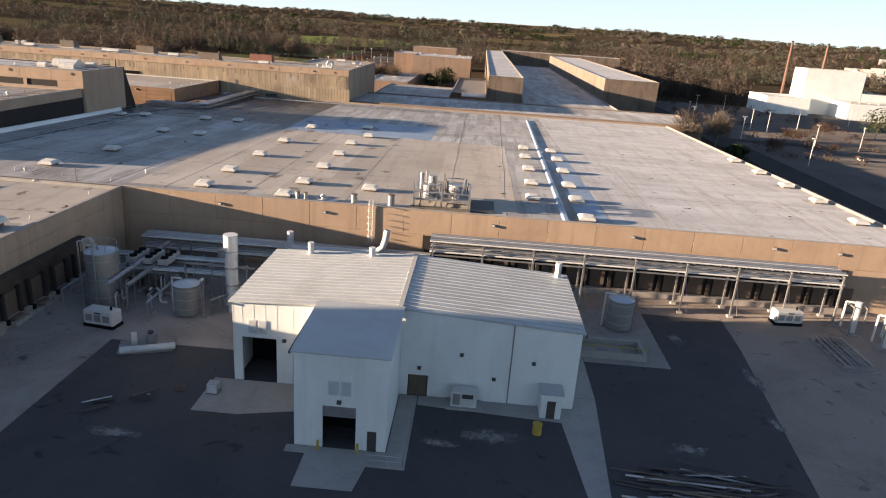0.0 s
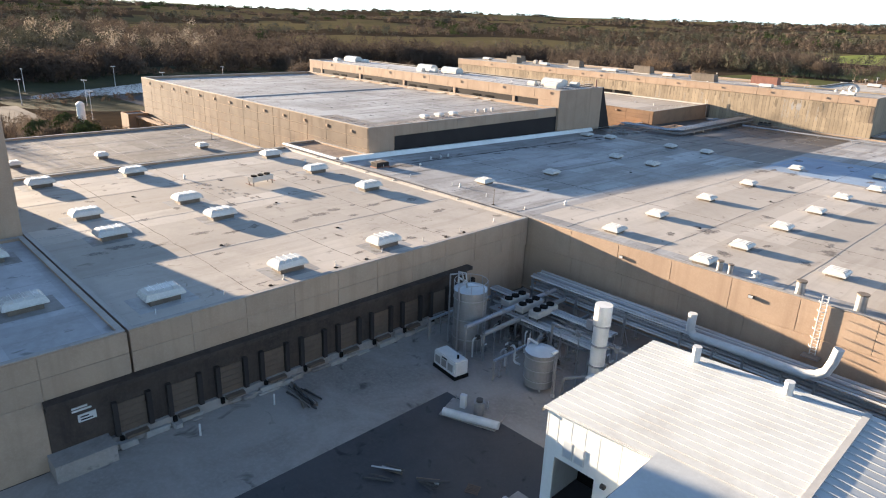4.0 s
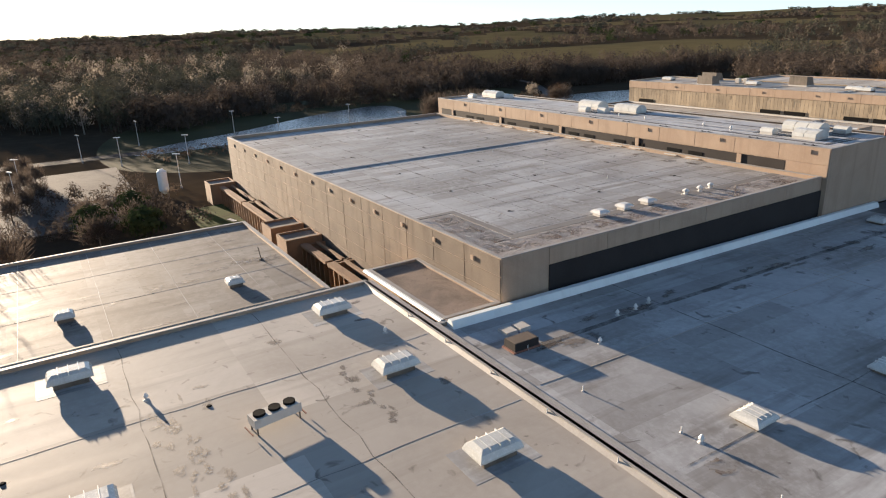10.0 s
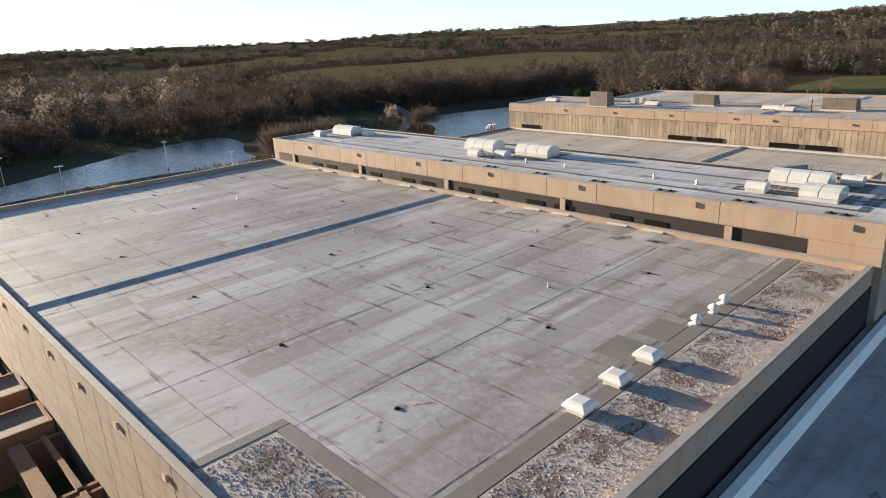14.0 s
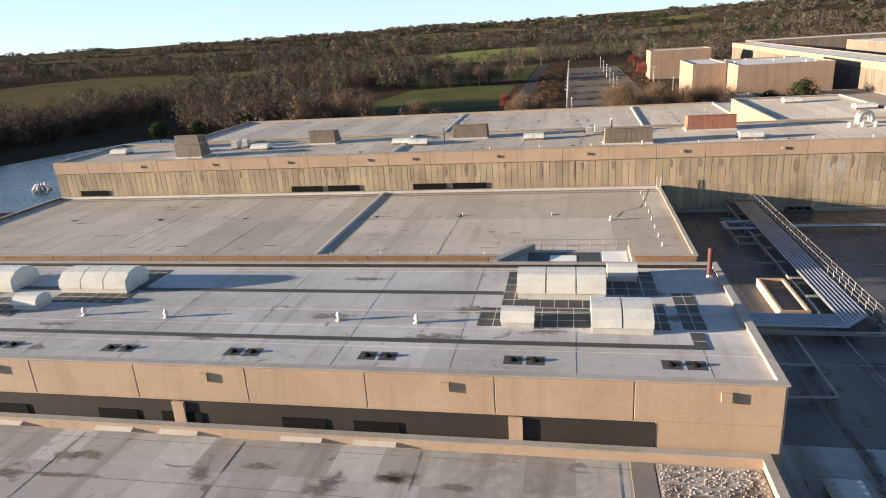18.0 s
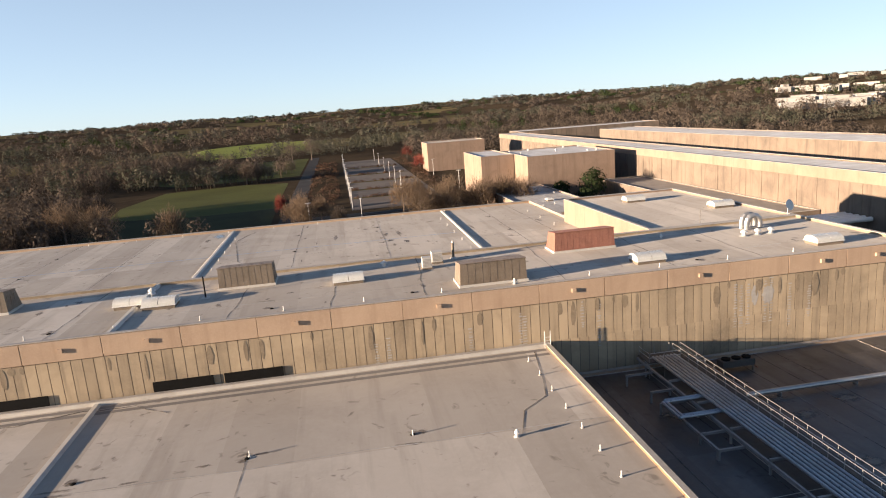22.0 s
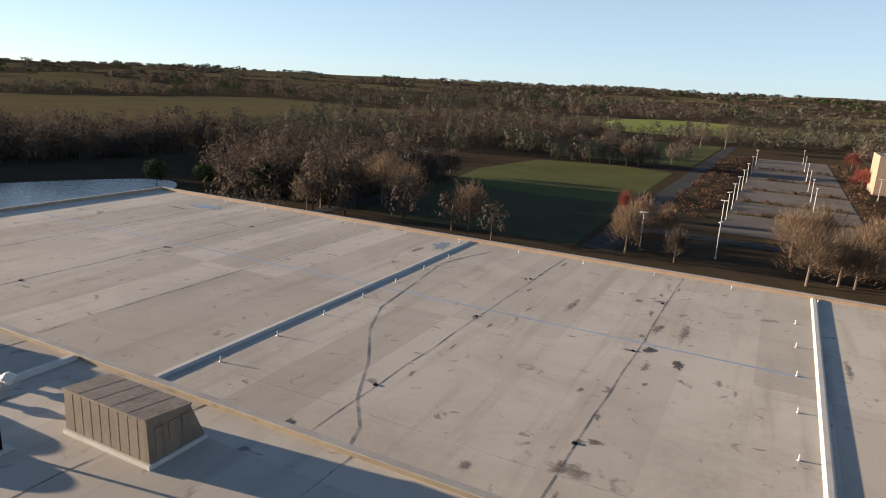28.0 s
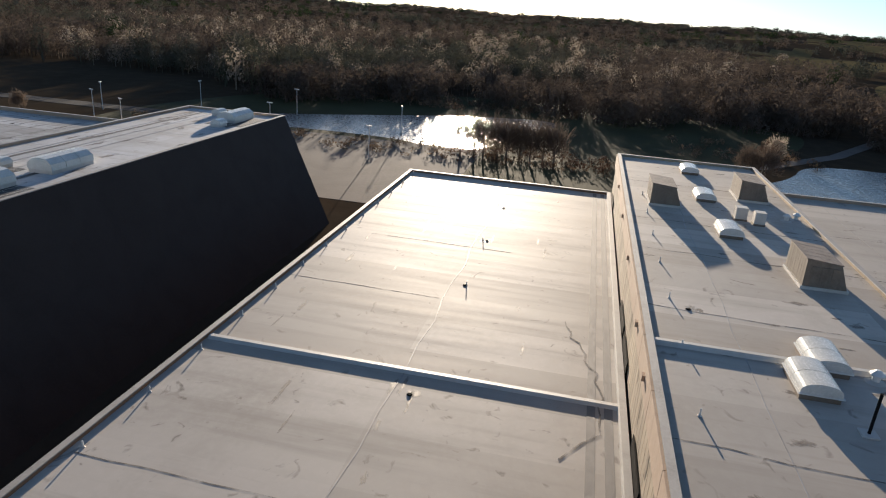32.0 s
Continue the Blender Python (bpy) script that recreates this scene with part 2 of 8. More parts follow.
M["twig"] = foliage("bare twigs", (0.105, 0.084, 0.068), (0.075, 0.062, 0.052), (0.135, 0.11, 0.09), 0.3)
M["pine"] = foliage("pine needles", (0.035, 0.05, 0.022), (0.03, 0.042, 0.02), (0.06, 0.08, 0.035))
M["russet"] = foliage("russet twigs", (0.088, 0.056, 0.04), (0.07, 0.05, 0.037), (0.125, 0.075, 0.052))
M["red_leaf"] = foliage("red autumn leaves", (0.2, 0.055, 0.045), (0.14, 0.045, 0.035), (0.27, 0.09, 0.065))
# the grey-green lift in this base colour stands for distance haze
M["hazed_wood"] = foliage("mixed woods greyed as by haze", (0.085, 0.082, 0.066), (0.066, 0.072, 0.05), (0.125, 0.108, 0.088), 0.2)
M["straw"] = foliage("pale twigs, backlit look in the colour", (0.22, 0.19, 0.155), (0.17, 0.145, 0.118), (0.32, 0.285, 0.24), 0.45)
M["concrete_pale"] = worn("pale new concrete", (0.336, 0.32, 0.296), (0.224, 0.208, 0.192), (0.4, 0.384, 0.36), 0.88, 0.3, 2.5, None, 0.2)
M["seam_light"] = worn("pale flashing", (0.44, 0.424, 0.392), (0.32, 0.296, 0.264), (0.496, 0.48, 0.448), 0.55, 0.5, 4.0)
M["seam_dark"] = worn("dark bitumen seam", (0.136, 0.124, 0.112), (0.072, 0.064, 0.056), (0.208, 0.192, 0.176), 0.8, 0.5, 4.0)
M["glass"] = material("dark window glass", (0.02, 0.025, 0.03), 0.08)
M["tank"] = worn("insulated steel tank", (0.272, 0.264, 0.256), (0.176, 0.168, 0.16), (0.336, 0.336, 0.328), 0.5, 0.4, 4.0, None, 0.05, 0.3)
M["yellow"] = worn("yellow paint", (0.44, 0.32, 0.048), (0.28, 0.2, 0.04), (0.496, 0.384, 0.08), 0.6, 0.6, 5.0)
M["dark_red"] = worn("dark red pipe", (0.08, 0.024, 0.02), (0.096, 0.024, 0.016), (0.12, 0.04, 0.032), 0.6, 0.6, 5.0)
M["dock_brown"] = worn("brown dock door paint", (0.112, 0.08, 0.056), (0.064, 0.044, 0.032), (0.16, 0.12, 0.088), 0.75, 0.5, 4.0)
M["block_tan"] = worn("tan split block", (0.19, 0.146, 0.106), (0.1, 0.076, 0.056), (0.25, 0.196, 0.146), 0.95, 0.12, 7.0, (0.6, 0.6, 0.08), 0.6, each=0.2)
M["roof_blue"] = worn("bluish roof surface", (0.208, 0.288, 0.4), (0.144, 0.192, 0.264), (0.32, 0.376, 0.448), 0.55, 0.15, 1.5)
M["roof_dark"] = worn("dark grey membrane", (0.16, 0.15, 0.14), (0.10, 0.09, 0.085), (0.22, 0.2, 0.19), 0.75, 0.2, 2.0)
M["bitumen"] = worn("black bitumen membrane", (0.045, 0.045, 0.045), (0.025, 0.024, 0.023), (0.09, 0.088, 0.085), 0.65, 0.3, 2.0)
M["lump_top"] = worn("brown metal top", (0.176, 0.14, 0.116), (0.096, 0.072, 0.06), (0.272, 0.224, 0.184), 0.75, 0.6, 3.0, (1.6, 0.6, 1), amount=0.95)
M["black_grey"] = worn("dark grey louvre", (0.06, 0.055, 0.05), (0.035, 0.03, 0.03), (0.09, 0.08, 0.075), 0.7, 0.5, 5.0)
# the pale blue base stands for sky mirrored in panes
M["pane_pale"] = worn("pane with sky light in its colour", (0.44, 0.48, 0.512), (0.36, 0.4, 0.432), (0.496, 0.528, 0.56), 0.2, 0.5, 4.0, None, 0.01)
M["pipe_blue"] = worn("silver jacketed pipe", (0.336, 0.368, 0.416), (0.24, 0.24, 0.248), (0.4, 0.432, 0.48), 0.35, 0.4, 3.0, None, 0.03, 0.6)
M["stain"] = worn("damp dark roof stain", (0.19, 0.16, 0.135), (0.08, 0.065, 0.055), (0.28, 0.245, 0.21), 0.6, 0.9, 2.5)


def ragged(m, scale, lo, hi):
    """Eats holes into a thin coating, so that its edge breaks up."""
    out = m.node_tree.nodes["Material Output"]
    b = m.node_tree.nodes["Principled BSDF"]
    n = noisy(m, coords(m), scale, 6, 0.7, 0.8)
    mx = node(m, "ShaderNodeMixShader")
    wire(m, ramp(m, n, lo, hi), mx.inputs[0])
    wire(m, node(m, "ShaderNodeBsdfTransparent").outputs[0], mx.inputs[1])
    wire(m, b.outputs[0], mx.inputs[2])
    wire(m, mx.outputs[0], out.inputs["Surface"])




def faded(m, scale, lo, hi):
    """Lets a stain thin out from its middle to a broken edge."""
    out = m.node_tree.nodes["Material Output"]
    b = m.node_tree.nodes["Principled BSDF"]
    fade = node(m, "ShaderNodeAttribute", attribute_name="fade")
    add = node(m, "ShaderNodeMath", operation="MULTIPLY_ADD")
    wire(m, ramp(m, noisy(m, coords(m), scale, 6, 0.7, 0.8), 0.25, 0.75, -0.5, 0.5), add.inputs[0])
    add.inputs[1].default_value = 1.1
    wire(m, fade.outputs["Fac"], add.inputs[2])
    mx = node(m, "ShaderNodeMixShader")
    wire(m, ramp(m, add.outputs[0], lo, hi, 0.0, 0.9), mx.inputs[0])
    wire(m, node(m, "ShaderNodeBsdfTransparent").outputs[0], mx.inputs[1])
    wire(m, b.outputs[0], mx.inputs[2])
    wire(m, mx.outputs[0], out.inputs["Surface"])


faded(M["stain"], 0.8, 0.18, 0.95)
M["tar"] = worn("black tar spill", (0.05, 0.046, 0.044), (0.028, 0.026, 0.025), (0.09, 0.085, 0.08), 0.6, 0.3, 2.0)
faded(M["tar"], 1.0, 0.1, 0.5)
M["seam_thin"] = worn("worn bitumen seam", (0.12, 0.108, 0.096), (0.064, 0.056, 0.048), (0.192, 0.176, 0.16), 0.8, 0.5, 4.0)
ragged(M["seam_thin"], 0.35, 0.36, 0.7)
M["mud"] = worn("brown silt", (0.14, 0.095, 0.07), (0.07, 0.045, 0.035), (0.24, 0.18, 0.14), 0.95, 0.3, 8.0)
ragged(M["mud"], 0.35, 0.48, 0.62)
M["gravel_brown"] = worn("brown weathered gravel", (0.25, 0.195, 0.155), (0.1, 0.075, 0.06), (0.44, 0.37, 0.32), 0.95, 0.22, 6.5, None, 0.9, 0, 3.0, amount=0.95, spec=0.1)
M["precast_old"] = worn("old weathered precast", (0.165, 0.125, 0.095), (0.07, 0.058, 0.046), (0.23, 0.185, 0.145), 0.92, 0.1, 4.0, (0.5, 0.5, 0.04), 0.2, amount=0.9)
M["concrete_tan"] = worn("brown yard concrete", (0.28, 0.232, 0.195), (0.15, 0.125, 0.105), (0.35, 0.3, 0.26), 0.9, 0.1, 2.5, None, 0.2, 0, 0.3)
M["thicket"] = foliage("tan thicket twigs", (0.15, 0.108, 0.074), (0.105, 0.078, 0.055), (0.22, 0.16, 0.11), 0.35)
M["dock_wall"] = worn("dark brown dock wall", (0.068, 0.052, 0.0424), (0.032, 0.0256, 0.0224), (0.104, 0.08, 0.064), 0.9, 0.25, 3.0, (0.8, 0.8, 0.1), 0.2, spec=0.2)
M["roof_shade"] = worn("charcoal membrane deepened for shade", (0.085, 0.083, 0.085), (0.025, 0.023, 0.022), (0.12, 0.117, 0.118), 0.5, 0.12, 1.6, (0.5, 0.06, 1), 0.03, 0, 0.5, sheet=(3.1, 17.0, 0.5), spec=0.55)
M["chimney"] = worn("dark rusted steel", (0.13, 0.07, 0.05), (0.07, 0.04, 0.03), (0.19, 0.11, 0.08), 0.8, 0.3, 3.0)
M["bank"] = worn("rough brown bank grass, also lawn in shade", (0.048, 0.05, 0.026), (0.03, 0.03, 0.018), (0.075, 0.068, 0.04), 0.95, 0.05, 1.2, None, 0.4, spec=0.03)
M["dust"] = worn("pale spilled dust", (0.26, 0.245, 0.23), (0.16, 0.15, 0.14), (0.34, 0.32, 0.3), 0.95, 0.5, 3.0)
faded(M["dust"], 0.8, 0.3, 0.9)
M["precast_mid"] = worn("darker tan precast", (0.256, 0.182, 0.134), (0.168, 0.116, 0.084), (0.312, 0.228, 0.172), 0.92, 0.15, 5.0, (0.6, 0.6, 0.05), 0.2)

# ---- builders ----
GZ = 1.2                              # level of the yard

def box(bm, x0, y0, z0, x1, y1, z1):
    vs = [bm.verts.new(p) for p in ((x0, y0, z0), (x1, y0, z0), (x1, y1, z0), (x0, y1, z0), (x0, y0, z1), (x1, y0, z1), (x1, y1, z1), (x0, y1, z1))]
    for f in ((3, 2, 1, 0), (4, 5, 6, 7), (0, 1, 5, 4), (1, 2, 6, 5), (2, 3, 7, 6), (3, 0, 4, 7)):
        bm.faces.new([vs[i] for i in f])
    return vs


def tube(bm, a, b, r, n=8, r2=None):
    a, b = Vector(a), Vector(b)
    m = (b - a).to_track_quat("Z", "Y").to_matrix()
    r2 = r if r2 is None else r2
    rings = []
    for c, rad in ((a, r), (b, r2)):
        rings.append([bm.verts.new(c + m @ Vector((rad * math.cos(2 * math.pi * k / n), rad * math.sin(2 * math.pi * k / n), 0))) for k in range(n)])
    for k in range(n):
        bm.faces.new((rings[0][k], rings[0][(k + 1) % n], rings[1][(k + 1) % n], rings[1][k]))
    bm.faces.new(rings[0][::-1])
    bm.faces.new(rings[1])


def sweep(bm, pts, r, n=8):
    """One connected pipe through the points, mitred at the bends."""
    pts = [Vector(p) for p in pts]
    rings, side = [], None
    for k, p in enumerate(pts):
        a, b = pts[max(k - 1, 0)], pts[min(k + 1, len(pts) - 1)]
        d = ((p - a).normalized() + (b - p).normalized()).normalized()
        if side is None:
            side = d.orthogonal().normalized()
        side = (side - d * side.dot(d)).normalized()
        up = d.cross(side)
        rings.append([bm.verts.new(p + r * (math.cos(2 * math.pi * j / n) * side + math.sin(2 * math.pi * j / n) * up)) for j in range(n)])
    for u, v in zip(rings, rings[1:]):
        for j in range(n):
            bm.faces.new((u[j], u[(j + 1) % n], v[(j + 1) % n], v[j]))
    bm.faces.new(rings[0][::-1])
    bm.faces.new(rings[-1])


def mesh_of(name, bm, mat, smooth=False):
    bmesh.ops.recalc_face_normals(bm, faces=bm.faces)
    me = bpy.data.meshes.new(name)
    bm.to_mesh(me)
    bm.free()
    me.materials.append(mat)
    if smooth:
        me.polygons.foreach_set("use_smooth", [True] * len(me.polygons))
    return me


def part(name, bm, mat, parent, label="", smooth=False):
    ob = new(name, mesh_of(name, bm, mat, smooth))
    ob.parent = parent
    if label:
        ob["label"] = label
    return ob


def piece(name, me, parent, m):
    """One more object on a shared mesh."""
    ob = new(name, me)
    ob.parent = parent
    ob.matrix_basis = m
    return ob


def thing(name, label, category, group="", kind="", at=None):
    ob = new(name)
    ob.empty_display_size = 0.5
    if at is not None:
        ob.matrix_basis = at
    return tagged(ob, label, category, group, kind)


def boxes(name, spans, mat, parent, label=""):
    bm = bmesh.new()
    for s in spans:
        box(bm, *s)
    return part(name, bm, mat, parent, label)


def building(label, x0, x1, y0, y1, z0, z1, roofmat, wallmat, thick=0.4, up=0.35, z1n=None, name="factory_building", north=None, lean=0.0):
    """Four walls, a roof slab, a low parapet and its coping. z1: roof level at y0; z1n: at y1."""
    z1n = z1 if z1n is None else z1n
    b = thing(name, label, "building")
    t = thick
    def wall(nm, ax, ay, bx, by, za, zb, mat=None, slope=0.0):
        bm = bmesh.new()
        vs = box(bm, ax, ay, z0, bx, by, 1)
        for v in vs[4:]:
            f = 0 if y1 == y0 else (v.co.y - y0) / (y1 - y0)
            v.co.z = z1 + (z1n - z1) * f + up
        for v in vs[:4]:
            if slope and v.co.y > (ay + by) / 2:
                v.co.y += slope
        return part(nm, bm, mat or wallmat, b)
    wall("wall_south", x0, y0, x1, y0 + t, z1, z1)
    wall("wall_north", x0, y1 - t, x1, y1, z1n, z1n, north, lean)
    wall("wall_west", x0, y0 + t, x0 + t, y1 - t, z1, z1n)
    wall("wall_east", x1 - t, y0 + t, x1, y1 - t, z1, z1n)
    bm = bmesh.new()
    vs = box(bm, x0 + t, y0 + t, 0, x1 - t, y1 - t, 1)
    for v in vs:
        f = (v.co.y - y0) / (y1 - y0)
        v.co.z = z1 + (z1n - z1) * f - (0.5 if v in vs[:4] else 0)
    part("roof", bm, roofmat, b)
    c = 0.08
    for s in ((x0 - c, y0 - c, x1 + c, y0 + t + c), (x0 - c, y1 - t - c, x1 + c, y1 + c), (x0 - c, y0 + t + c, x0 + t + c, y1 - t - c), (x1 - t - c, y0 + t + c, x1 + c, y1 - t - c)):
        bm = bmesh.new()
        vs = box(bm, s[0], s[1], 0, s[2], s[3], 1)
        for k, v in enumerate(vs):
            f = (v.co.y - y0) / (y1 - y0)
            v.co.z = z1 + (z1n - z1) * f + up + (0.0 if k < 4 else 0.1)
        part("coping", bm, M["coping"], b)
    return b


def zA(y):
    return 12.0 - 0.019 * (y - 100.0)


# ---- the factory ----
hall_a = building("wide tan concrete factory hall with a pale flat roof", -106.0, 73.5, 100.0, 259.6, 0, 12.0, M["roof_grey"], M["precast"], z1n=zA(259.6))
hall_b = building("tan concrete loading wing with a flat tan roof", -122.5, -56.0, 42.6, 99.6, 0, 12.0, M["roof_tan"], M["precast"])
hall_l = building("tan concrete wing with a pale bluish roof", -90.0, -56.0, -30.0, 42.2, 0, 12.0, M["roof_white"], M["precast"])
tower = building("tall tan concrete block above the loading wing", -123.0, -90.4, 5.0, 42.4, 0, 28.0, M["roof_white"], M["precast"])
hall_w = building("low concrete wing with a pale grey roof", -161.0, -122.9, 43.0, 94.8, 0, 12.0, M["roof_old"], M["precast"])
hall_g = building("brown concrete hall with a grey roof and gravel border", -226.5, -106.4, 109.5, 174.0, 0, 17.0, M["roof_grey"], M["precast"], up=0.7)
# north wall near-black: its shade is put into the siding colour
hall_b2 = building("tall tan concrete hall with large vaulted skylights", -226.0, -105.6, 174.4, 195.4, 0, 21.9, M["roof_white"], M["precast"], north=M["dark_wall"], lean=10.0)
hall_c = building("brown block hall with a tan flat roof", -228.0, -102.3, 221.0, 259.6, 0, 13.6, M["roof_tan"], M["brick"])
hall_d = building("long tan concrete hall with ribbed walls and roof houses", -228.0, -50.8, 260.0, 283.4, 0, 21.0, M["roof_tan"], M["precast_ribbed"])
hall_d2 = building("tan concrete roof block beside the lower hall", -76.8, -50.8, 283.8, 324.4, 0, 21.0, M["roof_tan"], M["precast_mid"])
hall_e = building("wide tan concrete hall with a sandy flat roof", -231.0, -74.9, 283.8, 357.0, 0, 16.3, M["roof_tan"], M["precast"], up=0.5)


# ---- the further factory blocks ----
far_hall = building("long tan concrete hall with a bright roof", 4.0, 20.0, 312.0, 700.0, 0, 19.6, M["roof_white"], M["precast_old"])
link_roof = building("low link building with a pale stained flat roof", -64.5, -41.0, 381.0, 455.0, 0, 8.0, M["roof_grey"], M["precast_mid"])
building("low tan hall with a dark flat roof", -14.0, 3.6, 345.0, 452.0, 0, 8.0, M["roof_dark"], M["precast_old"])
building("low link hall in the shade of the tall blocks", -50.4, -14.4, 325.0, 380.6, 0, 7.0, M["roof_grey"], M["precast_mid"])
building("tan concrete end block with pale roof gear", -46.0, -7.0, 455.5, 500.0, 0, 20.0, M["roof_white"], M["precast_mid"])
building("tan concrete end block with pale roof gear", -61.5, -46.4, 476.0, 516.0, 0, 20.0, M["roof_white"], M["precast_mid"])
building("free-standing tan concrete block by the car park", -64.0, -24.0, 632.0, 660.0, 0, 20.0, M["roof_tan"], M["precast_mid"])
building("tan concrete hall in the far wing", 20.4, 140.0, 700.4, 730.0, 0, 20.0, M["roof_white"], M["precast_old"])
building("tan concrete hall in the far wing", 63.0, 90.0, 345.0, 640.0, 0, 20.0, M["roof_white"], M["precast_old"])
building("low dark court roof between tall halls", 20.4, 62.6, 300.0, 640.0, 0, 9.5, M["roof_grey"], M["precast_mid"])
building("low tan hall behind the wide roof", -50.4, 88.0, 262.0, 299.6, 0, 9.4, M["roof_grey"], M["precast_mid"])
boxes("fascia", [(3.8, 312.0, 17.0, 4.0, 700.0, 19.95)], M["precast_mid"], far_hall, "bright tan fascia band")
for k in range(48):
    boxes("pilaster", [(3.88, 315.0 + 8.0 * k, 8.0, 4.0, 315.5 + 8.0 * k, 17.0)], M["precast_old"], far_hall)
far_duct = thing("roof_duct", "bundle of long silver roof ducts", "duct", at=pose(0, 0, 0))
for k in range(5):
    bm = bmesh.new(); tube(bm, (-8.4, 327.5 + 2.0 * k, 8.6), (3.4, 327.0 + 2.2 * k, 8.6), 0.6, 10); part("duct", bm, M["siding"], far_duct)
    boxes("stand", [(-6.0, 327.0 + 2.0 * k, 7.0, -5.7, 328.0 + 2.0 * k, 8.1)], M["tank"], far_duct)

# ---- facade panels ----
def panels(parent, axis, const, out, joints, z0, z1, mat, name="panel", proud=0.07, gap=0.05, rows=1):
    """Precast panels on a wall. axis: the wall runs along x or y; const: the wall's face; out: +1 or -1, the side the panels stand on."""
    shared = {}
    for k in range(len(joints) - 1):
        a, b = joints[k], joints[k + 1]
        w = round(b - a - gap, 2)
        for r in range(rows):
            h = (z1 - z0) / rows - gap
            if w not in shared:
                bm = bmesh.new()
                vs = box(bm, -w / 2, -proud / 2, -h / 2, w / 2, proud / 2, h / 2)
                bmesh.ops.bevel(bm, geom=[e for e in bm.edges if abs(e.verts[0].co.y - e.verts[1].co.y) < 1e-6 and e.verts[0].co.y < 0], offset=0.03, segments=1, affect="EDGES")
                shared[w] = mesh_of(name, bm, mat)
            mid, z = (a + b) / 2, z0 + (r + 0.5) * (z1 - z0) / rows
            off = const + out * proud / 2
            if axis == "x":
                piece(name, shared[w], parent, pose(mid, off, z, 0, 0, 0 if out < 0 else 180))
            else:
                piece(name, shared[w], parent, pose(off, mid, z, 0, 0, 90 if out > 0 else -90))


def steps(a, b, w, start=None):
    n = max(1, round((b - a) / w))
    return [a + (b - a) * k / n for k in range(n + 1)]


# south wall of the wide hall, dock wall, and the wing beyond
panels(hall_a, "x", 100.0, -1, steps(-55.9, 73.5, 7.6), 8.3, 12.25, M["precast"])
panels(hall_a, "x", 100.0, -1, steps(-55.9, -7.0, 7.6), 1.2, 8.3, M["precast"])
panels(hall_b, "y", -56.0, 1, steps(42.6, 99.8, 5.7), 8.1, 12.25, M["precast"], rows=2)
panels(hall_l, "y", -56.0, 1, steps(-30, 42.4, 7.0), 8.1, 12.25, M["precast"], rows=2)
panels(hall_l, "y", -56.0, 1, steps(-30, 35.0, 7.0), 1.2, 8.1, M["precast"])
# the recessed band of loading doors
dock = thing("loading_dock", "dark brown row of closed loading doors under a canopy", "loading dock")
boxes("canopy", [(-56.0, 35.0, 7.6, -54.9, 87.0, 8.05)], M["dock_wall"], dock, "dark brown canopy edge")
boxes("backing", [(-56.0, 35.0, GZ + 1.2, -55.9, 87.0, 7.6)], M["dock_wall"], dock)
boxes("kerb", [(-56.0, 36.0, GZ, -55.5, 87.0, GZ + 1.2)], M["concrete"], dock, "worn concrete dock face")
boxes("ramp", [(-56.0, 34.6, GZ, -53.6, 39.6, 2.9)], M["concrete"], dock, "stained concrete landing block")
for k in range(10):
    y = 41.9 + 4.95 * k
    bm = bmesh.new()
    for r in range(5):
        box(bm, -55.9, y - 1.25, 2.45 + 0.62 * r, -55.8, y + 1.25, 2.45 + 0.62 * r + 0.59)
    door = part("dock_door", bm, M["dock_brown"], dock, "brown panelled overhead dock door")
    boxes("jamb", [(-55.9, y - 1.75, 2.4, -55.4, y - 1.3, 5.9)], M["dark_wall"], door)
    boxes("jamb", [(-55.9, y + 1.3, 2.4, -55.4, y + 1.75, 5.9)], M["dark_wall"], door)
    boxes("leveller", [(-55.5, y - 1.0, 2.1, -54.9, y + 1.0, 2.4)], M["dock_brown"], dock, "rusty dock leveller plate")
    boxes("bumper", [(-55.5, y - 1.5, 1.7, -55.2, y - 1.15, 2.35)], M["black"], dock)
boxes("notice_board", [(-55.88, 37.4, 5.0, -55.8, 38.9, 5.75)], M["white_paint"], dock, "white notice board with unreadable bars")
for k in range(2):
    boxes("lettering", [(-55.79, 37.6, 5.15 + 0.28 * k, -55.78, 38.6 - 0.3 * k, 5.28 + 0.28 * k)], M["black"], dock)
    boxes("lettering", [(-55.88, 37.0 , 6.1 + 0.3 * k, -55.82, 38.6 - 0.3 * k, 6.28 + 0.3 * k)], M["white_paint"], dock)

rb = random.Random(31)
for k in range(46):
    y = 38.5 + 48 * rb.random()
    w = rb.uniform(0.3, 1.3)
    bm = bmesh.new()
    for v in box(bm, -55.45, y - w, GZ + 0.05, -55.42 + rb.uniform(0.1, 0.7), y + w, GZ + rb.uniform(0.15, 0.75)):
        v.co += Vector((rb.uniform(-0.0, 0.15), rb.uniform(-0.2, 0.2), rb.uniform(-0.04, 0.12)))
    part("rubble", bm, M["concrete_pale"] if k % 3 else M["concrete"], dock, "broken pale concrete dock edge")
for y in (46.6, 54.6):
    t = thing("bollard", "thin white steel post before the docks", "bollard", "dock posts", at=pose(-52.3, y, GZ))
    bm = bmesh.new(); tube(bm, (0, 0, 0), (0, 0, 1.3), 0.1, 10); part("post", bm, M["white_paint"], t)
    bm = bmesh.new(); tube(bm, (0, 0, 1.3), (0, 0, 1.36), 0.1, 10, 0.04); part("cap", bm, M["white_paint"], t)
